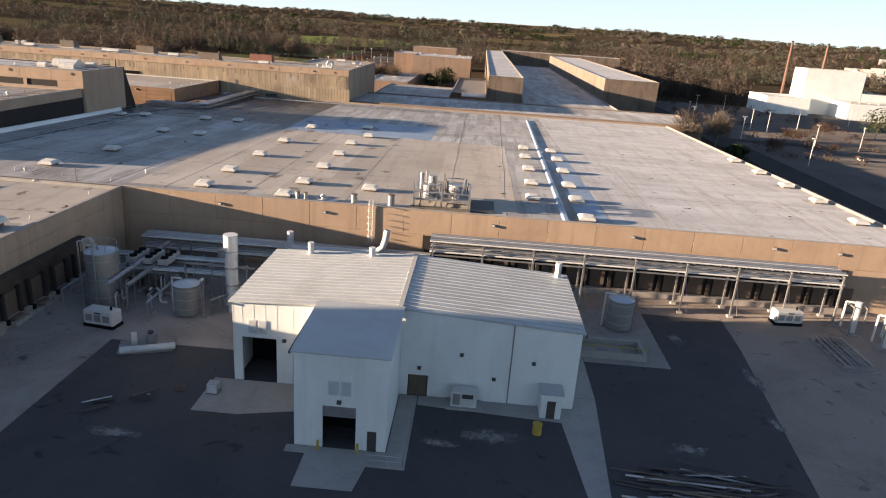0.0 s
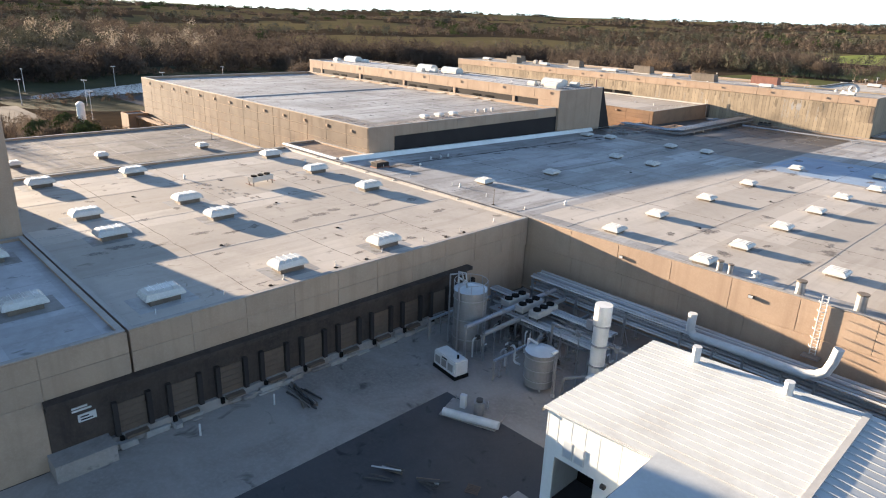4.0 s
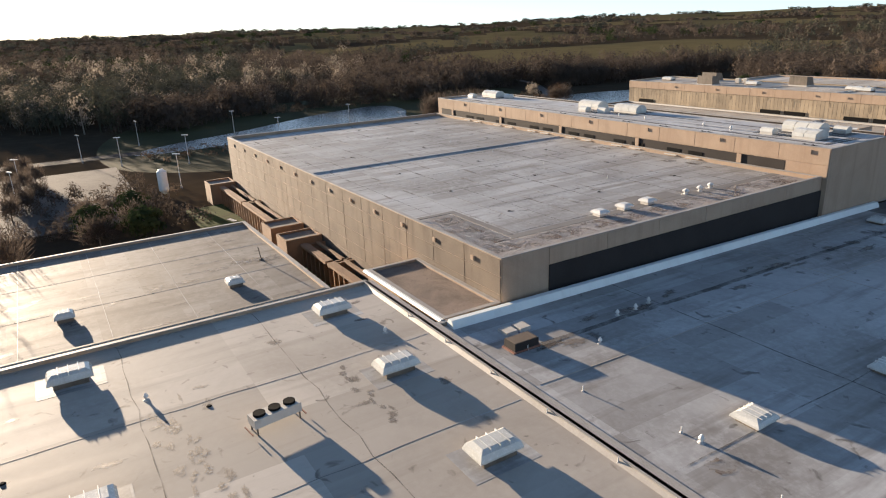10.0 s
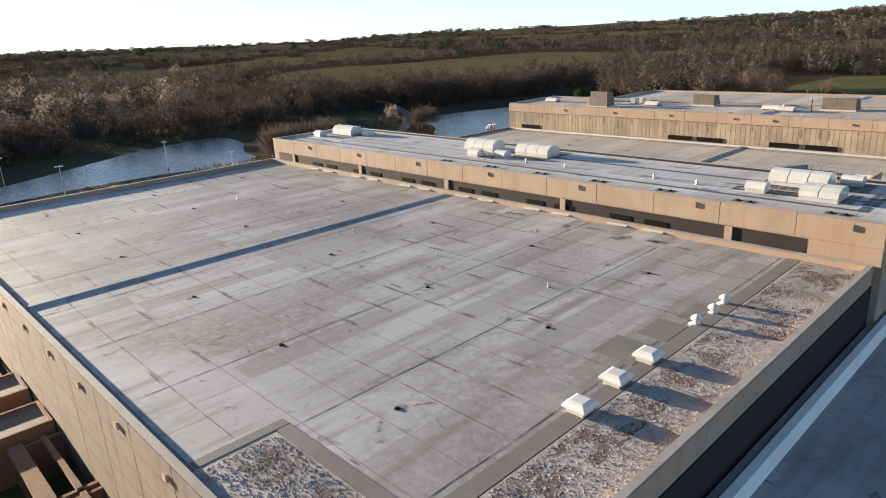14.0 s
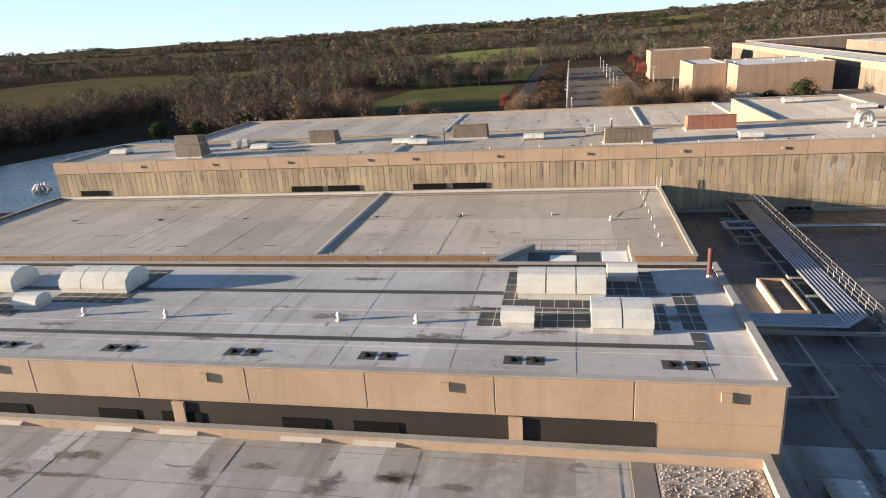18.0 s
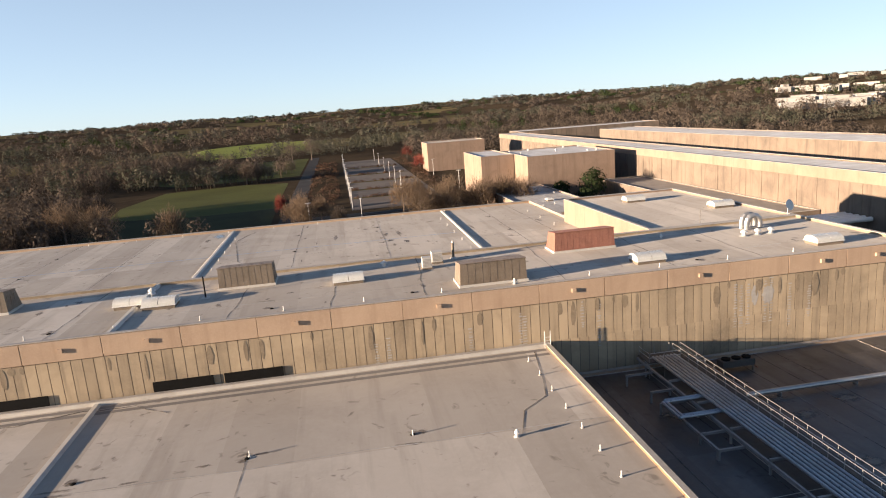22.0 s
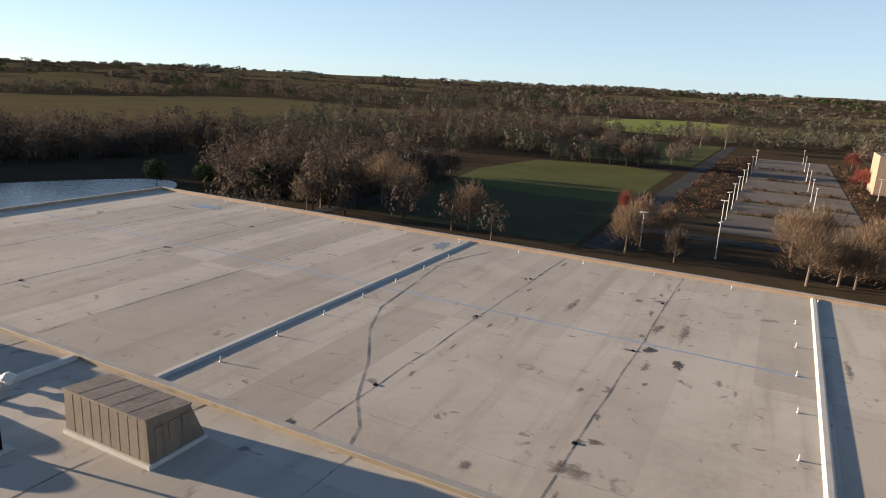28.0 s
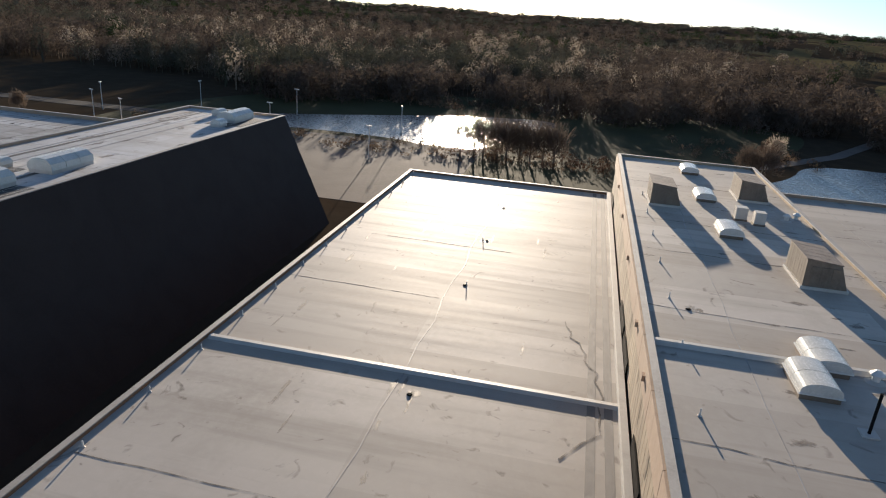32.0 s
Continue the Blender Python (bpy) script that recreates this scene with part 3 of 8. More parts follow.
# bays under the pipe rack, their unlit depth put in as a dark backing
bays = thing("dock_bays", "service bays under the tan wall, unlit depth painted dark", "loading dock")
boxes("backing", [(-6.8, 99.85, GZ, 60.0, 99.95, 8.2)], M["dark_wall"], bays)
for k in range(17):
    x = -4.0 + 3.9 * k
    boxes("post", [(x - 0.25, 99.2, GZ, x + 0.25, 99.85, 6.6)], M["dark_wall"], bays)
    boxes("dock_door", [(x + 0.8, 99.6, 2.3, x + 3.1, 99.84, 5.2)], M["dock_brown"], bays)
boxes("kerb", [(-6.8, 98.6, GZ, 60.0, 99.84, GZ + 0.9)], M["concrete"], bays)

# gravel-roofed hall: dark band on the east, ribbed block on the south
boxes("dark_band", [(-106.4, 116.6, 10.4, -106.28, 190.0, 15.4)], M["dark_wall"], hall_g, "long dark recessed window band")
panels(hall_g, "y", -106.4, 1, [109.6, 116.5], 10.0, 17.6, M["precast"])
panels(hall_g, "y", -106.4, 1, steps(116.6, 174.2, 9.6), 15.5, 17.6, M["precast"])
panels(hall_g, "x", 109.5, -1, steps(-226.5, -106.5, 7.5), 2.0, 17.6, M["block_tan"], rows=7, proud=0.1, gap=0.09)
for k in range(13):
    x = -112 - 9.0 * k
    boxes("flood_light", [(x - 0.3, 109.18, 16.05, x + 0.3, 109.45, 16.65)], M["precast"], hall_g, "small brown wall flood light")

# vaulted-skylight hall
panels(hall_b2, "x", 174.4, -1, steps(-226, -105.7, 8.55), 19.5, 22.2, M["precast"])
boxes("dark_band", [(-224.0, 174.3, 17.1, -113.0, 174.4, 19.4)], M["dark_wall"], hall_b2, "dark ribbed band under the fascia")
panels(hall_b2, "x", 174.4, -1, [-113.0, -105.7], 17.1, 19.5, M["precast"])
for k in range(5):
    x = -121.6 - 24 * k
    boxes("pilaster", [(x - 0.45, 174.1, 17.1, x + 0.45, 174.4, 19.4)], M["precast"], hall_b2)
# louvres are not cut: a black box gives the dark of each opening
for k in range(6):
    for d in (0.0, 5.2):
        x = -131 - 14.5 * k - d
        lv = boxes("louvre", [(x - 1.6, 174.22, 17.3, x + 1.6, 174.32, 18.5)], M["black"], hall_b2, "louvre blacked in for its unlit opening, with a tilted flap")
        bm = bmesh.new()
        for v in box(bm, x - 1.5, 173.3, 17.25, x + 1.5, 174.2, 17.33):
            v.co.z += 0.35 if v.co.y > 174 else 0.0
        part("flap", bm, M["seam_light"], lv, "pale tilted flap")
for k in range(14):
    x = -109 - 8.55 * k
    boxes("flood_light", [(x - 0.3, 174.14, 21.1, x + 0.3, 174.35, 21.75)], M["precast"], hall_b2, "small brown wall flood light") if k % 2 == 0 else None

# brown block hall
panels(hall_c, "x", 221.0, -1, [-228.0] + [-103.6 - 8.5 * k for k in range(14, -1, -1)] + [-102.4], 8.0, 13.85, M["brick"], rows=5, proud=0.12, gap=0.08)
for x in (-115.8, -133.0, -149.4, -158.6, -175.3, -192.2, -209.0):
    boxes("flood_light", [(x - 0.3, 220.6, 12.75, x + 0.3, 220.88, 13.3)], M["precast"], hall_c, "small brown wall flood light")

# long ribbed hall
JD = [-228.0 + 8.33 * k for k in range(22)]
JD = [x for x in JD if x < -52] + [-50.8]
panels(hall_d, "x", 260.0, -1, JD, 18.95, 21.3, M["precast"], proud=0.26)
boxes("joint_backing", [(-227.9, 259.96, 8.8, -51.0, 259.99, 18.9)], M["precast_old"], hall_d, "dark recessed joints between ribbed panels")
bm = bmesh.new()
box(bm, -0.555, -0.02, -2.52, 0.555, 0.05, 2.45)
rib_mesh = mesh_of("ribbed_panel", bm, M["precast_ribbed"])
n = int((228.0 - 50.8) / 1.19)
for k in range(n):
    piece("ribbed_panel", rib_mesh, hall_d, pose(-228.0 + 1.19 * (k + 0.5), 259.95, 16.45))
bm = bmesh.new()
box(bm, -0.555, -0.02, -2.6, 0.555, 0.05, 2.63)
low_rib = mesh_of("ribbed_panel", bm, M["precast_ribbed"])
for k in range(43):
    piece("ribbed_panel", low_rib, hall_d, pose(-101.6 + 1.19 * (k + 0.5), 259.95, 11.3))
for x in (-207, -190.5, -174, -157.3, -148.3, -132, -115.4, -98.7, -82, -65, -57):
    fl = boxes("flood_light", [(x - 0.26, 259.5, 19.95, x + 0.26, 259.74, 20.42)], M["precast"], hall_d, "small brown wall flood light")
# slots: black boxes on the wall stand for their dark inside
for x in (-219.5, -170.6, -162.8, -145.2, -137.4):
    boxes("louvre", [(x - 3.3, 259.74, 13.95, x + 3.3, 259.84, 15.2)], M["black"], hall_d, "long slot blacked in for its unlit inside")


def blot(x, z, rx, rz, seed):
    """A thin ragged blotch on the face of the ribbed wall."""
    g = random.Random(seed)
    bm = bmesh.new()
    ring = [bm.verts.new((x + rx * math.cos(a) * g.uniform(0.75, 1.1), 259.924 - 0.0025 * (seed % 9), z + rz * math.sin(a) * g.uniform(0.75, 1.0))) for a in [2 * math.pi * j / 18 for j in range(18)]]
    bm.faces.new(ring)
    return bm


# columns of pale mortar marks left on the ribbed wall
mk = random.Random(9)
for x, z0, z1 in ((-95.4, 12.5, 18.2), (-97.6, 15.2, 18.4), (-123.2, 13.9, 16.6), (-121.7, 14.0, 17.0), (-105.5, 13.9, 18.0), (-105.0, 14.0, 17.6), (-111.8, 14.0, 16.8), (-77.0, 12.6, 18.4), (-76.2, 12.6, 18.2), (-75.2, 12.8, 18.3), (-72.8, 12.8, 18.6), (-72.0, 12.8, 18.6), (-69.3, 12.0, 17.6), (-66.5, 12.8, 17.0)):
    bm = bmesh.new()
    z = z0
    while z < z1:
        w = mk.uniform(0.12, 0.3)
        box(bm, x - w + mk.uniform(-0.06, 0.06), 259.915, z, x + w, 259.94, z + mk.uniform(0.08, 0.2))
        z += mk.uniform(0.28, 0.42)
    marks = part("mortar_mark", bm, M["concrete_pale"], hall_d, "column of pale mortar marks")
    marks["kind"] = "stuff"
# washed-out pale patch and dark runs from the fascia
for k, (x, z, rx, rz) in enumerate(((-74.3, 16.6, 0.5, 1.5), (-72.4, 16.5, 0.9, 1.4))):
    wash = part("wash_mark", blot(x, z, rx, rz, k), M["concrete_pale"], hall_d, "pale scrubbed patch of wall")
    wash["kind"] = "stuff"
for k in range(46):
    x = mk.uniform(-225, -53)
    if k < 9:
        x = (-93.5, -92.0, -90.4, -79.6, -78.0, -73.7, -70.8, -117.6, -130.5)[k]
    drip = part("dark_run", blot(x, 18.85 - (0.5 + k % 4 * 0.42), mk.uniform(0.12, 0.5), 0.5 + k % 4 * 0.42, k + 90), M["run"], hall_d, "dark rain run under the fascia")
    drip["kind"] = "stuff"
# tower front: recessed ribbed brown panel
boxes("panel", [(-90.4, 5.0, 12.0, -90.3, 35.7, 26.0)], M["precast_ribbed"], tower, "brown ribbed recessed wall panel")
for k in range(26):
    boxes("rib", [(-90.3, 5.4 + 1.17 * k, 12.4, -90.2, 5.9 + 1.17 * k, 25.9)], M["precast_ribbed"], tower)

# ---- things on the roofs ----
def pillow(bm, hx, hy, z0, z1, inset=0.35):
    """A dome cap: a base rim, sloping sides and a slightly crowned top."""
    levels = ((1.0, z0), (1.0, z0 + 0.18), (1 - inset * 0.35, z0 + (z1 - z0) * 0.7), (1 - inset, z1))
    rings = []
    for s, z in levels:
        mx, my = hx - (1 - s) * min(hx, hy) * 1.3, hy - (1 - s) * min(hx, hy) * 1.3
        rings.append([bm.verts.new((a * mx, b * my, z)) for a, b in ((-1, -1), (1, -1), (1, 1), (-1, 1))])
    for i in range(3):
        for k in range(4):
            bm.faces.new((rings[i][k], rings[i][(k + 1) % 4], rings[i + 1][(k + 1) % 4], rings[i + 1][k]))
    bm.faces.new(rings[3])
    bm.faces.new(rings[0][::-1])


def roof_skylight(label, lx, ly, h, group, cap="dome", pad=True):
    t = thing("roof_skylight", label, "skylight", group)
    if pad:
        boxes("pad", [(-lx * 0.85, -ly * 0.75, 0.0, lx * 0.85, ly * 0.75, 0.012)], M["roof_grey"], t, "grey membrane patch round the curb")
    boxes("curb", [(-lx * 0.38, -ly * 0.38, 0.0, lx * 0.38, ly * 0.38, h * 0.45)], M["lump"], t, "dark metal curb")
    bm = bmesh.new()
    pillow(bm, lx / 2, ly / 2, h * 0.42, h)
    part("dome", bm, M[cap], t)
    for k in (-1, 0, 1):
        boxes("glazing_bar", [(-lx * 0.40, k * ly * 0.22 - 0.03, h * 0.42 + 0.02, lx * 0.40, k * ly * 0.22 + 0.03, h + 0.035)], M["white_paint"], t) if abs(k) or cap == "dome" else None
    return t


ZB = 12.0
sky_b = roof_skylight("white ribbed acrylic roof skylight on a dark curb", 2.5, 4.0, 1.5, "skylights on the loading wing")
sky_b.matrix_basis = pose(-60.8, 62.0, ZB)
for x, y in ((-60.4, 75.9), (-83.8, 65.3), (-94.3, 65.2), (-94.5, 51.0), (-84.0, 50.8), (-61.4, 47.8), (-116.4, 51.0), (-116.2, 65.4), (-99.9, 92.1), (-84.0, 92.0), (-116.1, 92.3)):
    copy_thing(sky_b, pose(x, y, ZB))
for x, y in ((-67.4, 37.0), (-83.5, 37.2)):
    copy_thing(sky_b, pose(x, y, ZB, 0, 0, 0))
sky_w = roof_skylight("small white skylight box with a shaded side", 1.9, 2.2, 1.2, "skylights on the white roof", pad=False)
sky_w.matrix_basis = pose(-133.6, 51.3, ZB)
for x, y in ((-133.2, 65.8), (-132.1, 85.4)):
    copy_thing(sky_w, pose(x, y, ZB))
sky_a = roof_skylight("low white skylight cap on the wide roof", 2.6, 2.8, 1.0, "skylights on the wide roof")
sky_a.matrix_basis = pose(-75.8, 112.1, zA(112.1), 1.1)
SKY_A = [(-73.9, 129.5), (-76.6, 157.5), (-67.2, 157), (-76.9, 184.1), (-45.2, 118.5), (-44.8, 105.5), (-45.4, 136.5), (-46.0, 156.3), (-46.1, 183.2),
         (-29.9, 128.5), (-30.0, 144.2), (-30.4, 160.2), (-29.9, 113.5), (-17.8, 112.3), (-67.7, 184.7), (-30.5, 103.2), (-28.4, 174.5), (-31.5, 190.4), (-93.5, 182.1),
         (11.8, 128.5), (12.3, 143.8), (12.6, 160), (11.2, 115.3), (12.9, 174), (19.3, 128.7), (19.1, 116.3), (19.9, 144.2), (20.2, 159.2), (19.9, 172), (19.0, 103),
         (69.2, 116.2), (70.0, 132.8), (70.2, 147.8), (70.4, 163.5), (70.4, 180.3), (-99.2, 179.6)]
for x, y in SKY_A:
    copy_thing(sky_a, pose(x, y, zA(y), 1.1))


def barrel(label, lx, ly, h, group, split=2):
    t = thing("barrel_skylight", label, "skylight", group)
    boxes("curb", [(-lx / 2 + 0.1, -ly / 2 + 0.1, 0, lx / 2 - 0.1, ly / 2 - 0.1, 0.5)], M["seam_light"], t, "pale metal curb")
    for k in range(split):
        a = -lx / 2 + lx * k / split + 0.05
        b = -lx / 2 + lx * (k + 1) / split - 0.05
        bm = bmesh.new()
        ends = []
        for y, s in ((-ly / 2, 0.0), (-ly / 2 + 0.12, 0.5), (-ly / 4, 0.9), (0, 1.0), (ly / 4, 0.9), (ly / 2 - 0.12, 0.5), (ly / 2, 0.0)):
            ends.append([bm.verts.new((a, y, 0.5 + s * h)), bm.verts.new((b, y, 0.5 + s * h))])
        for i in range(len(ends) - 1):
            bm.faces.new((ends[i][0], ends[i][1], ends[i + 1][1], ends[i + 1][0]))
        for e in (0, 1):
            bm.faces.new([q[e] for q in ends])
        bm.faces.new((ends[0][0], ends[0][1], ends[-1][1], ends[-1][0]))
        part("vault", bm, M["dome"], t)
    return t


vault = barrel("large white barrel-vaulted skylight", 7.2, 3.6, 1.5, "vaulted skylights", 3)
vault.matrix_basis = pose(-118.9, 189.4, 21.9)
for x, y in ((-162.1, 189.4), (-174.5, 189.4), (-217.8, 189.4)):
    copy_thing(vault, pose(x, y, 21.9))
flat_vault = barrel("wide flat-topped white skylight", 4.4, 4.2, 1.2, "vaulted skylights", 2)
flat_vault.matrix_basis = pose(-114.5, 183.5, 21.9)
small_vault = barrel("small white barrel skylight", 2.6, 2.0, 0.8, "small vaulted skylights", 1)
small_vault.matrix_basis = pose(-122.0, 183.0, 21.9)
for x, y in ((-113.8, 192.6), (-166.0, 184.6), (-171.1, 183.3), (-221.2, 184.0), (-210.8, 190.0)):
    copy_thing(small_vault, pose(x, y, 21.9))
# dark membrane patches, pale strips and drain sumps on that roof
PATCH = [(-122.0, 194.3, -115.4, 195.0), (-123.6, 186.3, -121.7, 194.2), (-125.1, 182.4, -116.7, 185.8), (-115.8, 188.8, -111.2, 194.0), (-110.2, 182.5, -108.6, 189.2), (-112.4, 182.3, -111.1, 187.0),
         (-174.0, 188.5, -123.7, 189.2), (-222.0, 179.4, -109.2, 180.0), (-165.5, 185.6, -157.8, 193.9), (-172.0, 182.4, -166.5, 186.4), (-109.9, 179.4, -109.0, 182.0), (-221.5, 186.4, -212.0, 193.6), (-121.6, 186.0, -116.1, 187.4)]
for k, (x0, y0, x1, y1) in enumerate(PATCH):
    patch = boxes("patch", [(x0, y0, 21.9, x1, y1, 21.912 + 0.003 * k)], M["bitumen"], hall_b2, "dark bitumen roof patch")
    n = int((x1 - x0) / 1.3)
    if n < 8:
        for j in range(1, n + 1):
            x = x0 + (x1 - x0) * j / (n + 1)
            boxes("lap", [(x - 0.03, y0, 21.9, x + 0.03, y1, 21.918 + 0.003 * k)], M["seam_light"], patch)
    for j in range(1, int((y1 - y0) / 1.6) + 1):
        y = y0 + 1.6 * j - 0.4
        boxes("lap", [(x0, y - 0.03, 21.9, x1, y + 0.03, 21.921 + 0.003 * k)], M["seam_light"], patch) if n < 8 else None
for y in (178.6, 181.9, 184.9, 193.9, 194.6):
    boxes("seam", [(-225.5, y, 21.9, -106.2, y + 0.09, 21.945)], M["roof_white"], hall_b2)
for k in range(14):
    x = -109.5 - 8.3 * k
    boxes("seam", [(x, 174.9, 21.9, x + 0.05, 195.0, 21.908)], M["roof_grey"], hall_b2)
for k in range(7):
    x = -111.0 - 10.2 * k
    for d in (-0.75, 0.75):
        sump = boxes("drain_sump", [(x + d - 0.6, 176.6, 21.9, x + d + 0.6, 177.8, 21.912)], M["bitumen"], hall_b2, "dark square drain sump")
        bm = bmesh.new(); tube(bm, (x + d, 177.2, 21.9), (x + d, 177.2, 22.08), 0.3, 10, 0.14); part("strainer", bm, M["black"], sump)
# the stair head that juts out at the north edge, with its pale deck and railing
bay = thing("roof_bay", "roof bay with dark laps, pale deck and railing", "roof bay")
boxes("deck", [(-124.8, 195.5, 18.0, -112.4, 200.2, 21.88)], M["roof_white"], bay)
boxes("lap", [(-122.2, 195.5, 21.88, -115.4, 199.4, 21.9)], M["bitumen"], bay)
boxes("pale_panel", [(-120.1, 196.8, 21.9, -117.6, 198.4, 21.93)], M["siding"], bay)
boxes("pale_panel", [(-115.2, 195.6, 21.88, -112.9, 199.6, 21.91)], M["siding"], bay)
boxes("parapet", [(-112.7, 195.5, 21.88, -112.4, 200.2, 22.5)], M["precast"], bay)
bm = bmesh.new()
vs = box(bm, -125.6, 195.5, 21.4, -124.8, 200.2, 22.5)
for v in vs:
    if v.co.y > 198:
        v.co.x += 3.2
part("sloping_wall", bm, M["tank"], bay, "grey sloping side wall")
for k in range(9):
    x = -122.2 + 1.2 * k
    bm = bmesh.new(); tube(bm, (x, 200.0, 21.88), (x, 200.0, 23.0), 0.04, 6); part("rail_post", bm, M["steel"], bay)
for z in (22.45, 23.0):
    bm = bmesh.new(); tube(bm, (-122.2, 200.0, z), (-112.6, 200.0, z), 0.035, 6); part("rail", bm, M["steel"], bay)


def roof_vent(label, group, r=0.16, h=0.7, cap=True, mat="white_paint"):
    t = thing("roof_vent", label, "vent", group)
    bm = bmesh.new()
    tube(bm, (0, 0, 0), (0, 0, h), r, 10)
    part("pipe", bm, M[mat], t)
    bm = bmesh.new()
    tube(bm, (0, 0, 0), (0, 0, 0.12), r * 2.6, 10, r * 1.2)
    part("flashing", bm, M["seam_light"], t)
    if cap:
        bm = bmesh.new()
        tube(bm, (0, 0, h), (0, 0, h + 0.12), r * 1.8, 10, r * 1.9)
        tube(bm, (0, 0, h + 0.12), (0, 0, h + 0.42), r * 1.9, 10, r * 0.5)
        part("cap", bm, M[mat], t)
    return t


vent = roof_vent("white capped roof vent pipe", "roof vents", 0.12, 0.32)
vent.matrix_basis = pose(-136.2, 182.9, 21.9)
for x, y, z in ((-129.8, 182.7, 21.9), (-159.3, 182.9, 21.9), (-151.4, 182.8, 21.9), (-107.9, 95.0, ZB), (-108.4, 71.0, ZB), (-97.0, 118.6, zA(118.6)), (-97, 121.5, zA(121.5)), (-97.5, 124.2, zA(124.2)),
                (-76.3, 106.2, zA(106)), (-58.0, 112, zA(112)), (-93, 112, zA(112)), (-77.7, 278.2, 21.0), (-105.3, 262.6, 21.0), (-112.1, 238.8, 13.6)):
    copy_thing(vent, pose(x, y, z))
mush = roof_vent("large white mushroom roof ventilator", "roof ventilators", 0.28, 0.55)
mush.matrix_basis = pose(-114.3, 150.9, 17.0)
for x, y, z in ((-114.2, 154.1, 17.0), (-114.4, 156.9, 17.0), (-120.3, 279.4, 21.0), (-151.6, 275.7, 21.0), (-152.1, 277.7, 21.0), (-194.5, 280.4, 21.0), (-195.7, 281.9, 21.0), (-24.0, 103.0, zA(103))):
    copy_thing(mush, pose(x, y, z))
for x, y in ((-113.9, 132.3), (-114.1, 137.3), (-114.1, 142.1)):
    t = thing("roof_fan", "small white square roof exhaust fan", "vent", "exhaust fans", at=pose(x, y, 17.0))
    boxes("base", [(-0.7, -0.7, 0, 0.7, 0.7, 0.5)], M["seam_light"], t)
    bm = bmesh.new()
    pillow(bm, 0.95, 0.95, 0.5, 1.0)
    part("hood", bm, M["white_paint"], t)
pin = roof_vent("thin roof drain stub", "roof stubs", 0.06, 0.55, False)
pin.matrix_basis = pose(-106.0, 226, 13.6)
STUBS = [(-106.0, 226 + 4.2 * k, 13.6) for k in range(1, 8)] + [(-226 + 7.4 * k, 222.2, 13.6) for k in range(16)] + [(-150.9, 288 + 8 * k, 16.3) for k in range(8)] + [(-101.8, 289 + 9 * k, 16.3) for k in range(7)]
STUBS += [(-220 + 11 * k, 354.5, 16.3) for k in range(13)] + [(-80.0, 292 + 10 * k, 16.3) for k in range(6)] + [(-200 + 9.5 * k, 262.6, 21.0) for k in range(15)] + [(-60 - 9 * k, 104 + (k % 3), zA(105)) for k in range(5)]
STUBS += [(-58.5, 46 + 7.0 * k, ZB) for k in range(8)] + [(-70 - 8 * k, 99.0, ZB) for k in range(6)] + [(-130 - 17 * k, 150, 17.0) for k in range(5)] + [(-136, 242.4, 13.6), (-192.3, 241.4, 13.6), (-175.4, 242.2, 13.6), (-121.2, 241.9, 13.6)]
for x, y, z in STUBS:
    copy_thing(pin, pose(x, y, z))


# roof houses on the long hall
def roof_house(label, lx, ly, h, mat):
    t = thing("roof_house", label, "roof house", "roof houses")
    boxes("curb", [(-lx / 2 - 0.15, -ly / 2 - 0.15, 0, lx / 2 + 0.15, ly / 2 + 0.15, 0.3)], M["seam_light"], t, "pale flashing curb")
    bm = bmesh.new()
    vs = box(bm, -lx / 2, -ly / 2, 0.3, lx / 2, ly / 2, h)
    for v in vs[4:]:
        if v.co.y > 0:
            v.co.y += -0.9
            v.co.z -= 0.35
        v.co.x *= 0.97
    part("body", bm, mat, t)
    bm = bmesh.new()
    vs = box(bm, -lx / 2 * 0.985, -ly / 2 - 0.12, h - 0.02, lx / 2 * 0.985, ly / 2 - 0.8, h + 0.09)
    for v in vs:
        if v.co.y > 0:
            v.co.z -= 0.35
    part("roof", bm, M["lump_top"] if mat is not M["rust"] else M["rust"], t, "weathered brown metal top")
    n = int(lx / 0.9)
    for k in range(1, n):
        x = -lx / 2 + lx * k / n
        boxes("batten", [(x * 0.985 - 0.02, -ly / 2 - 0.012, 0.35, x * 0.985 + 0.02, -ly / 2, h - 0.05)], mat, t)
    for k in range(1, int(n / 1.6)):
        x = -lx / 2 + lx * k / int(n / 1.6)
        bm = bmesh.new()
        vs = box(bm, x * 0.97 - 0.015, -ly / 2 - 0.12, h + 0.085, x * 0.97 + 0.015, ly / 2 - 0.8, h + 0.1)
        for v in vs:
            if v.co.y > 0:
                v.co.z -= 0.35
        part("seam", bm, M["lump_top"] if mat is not M["rust"] else M["rust"], t)
    for e in (-1, 1):
        for k in (-1, 0, 1):
            boxes("louvre_panel", [(e * lx / 2 * 0.985 - 0.03, k * ly * 0.24 - 0.36 - 0.2, 0.5, e * lx / 2 * 0.985 + 0.06 * e + 0.0, k * ly * 0.24 + 0.30 - 0.2, h - 0.7)], mat, t) if e > 0 else None
    return t


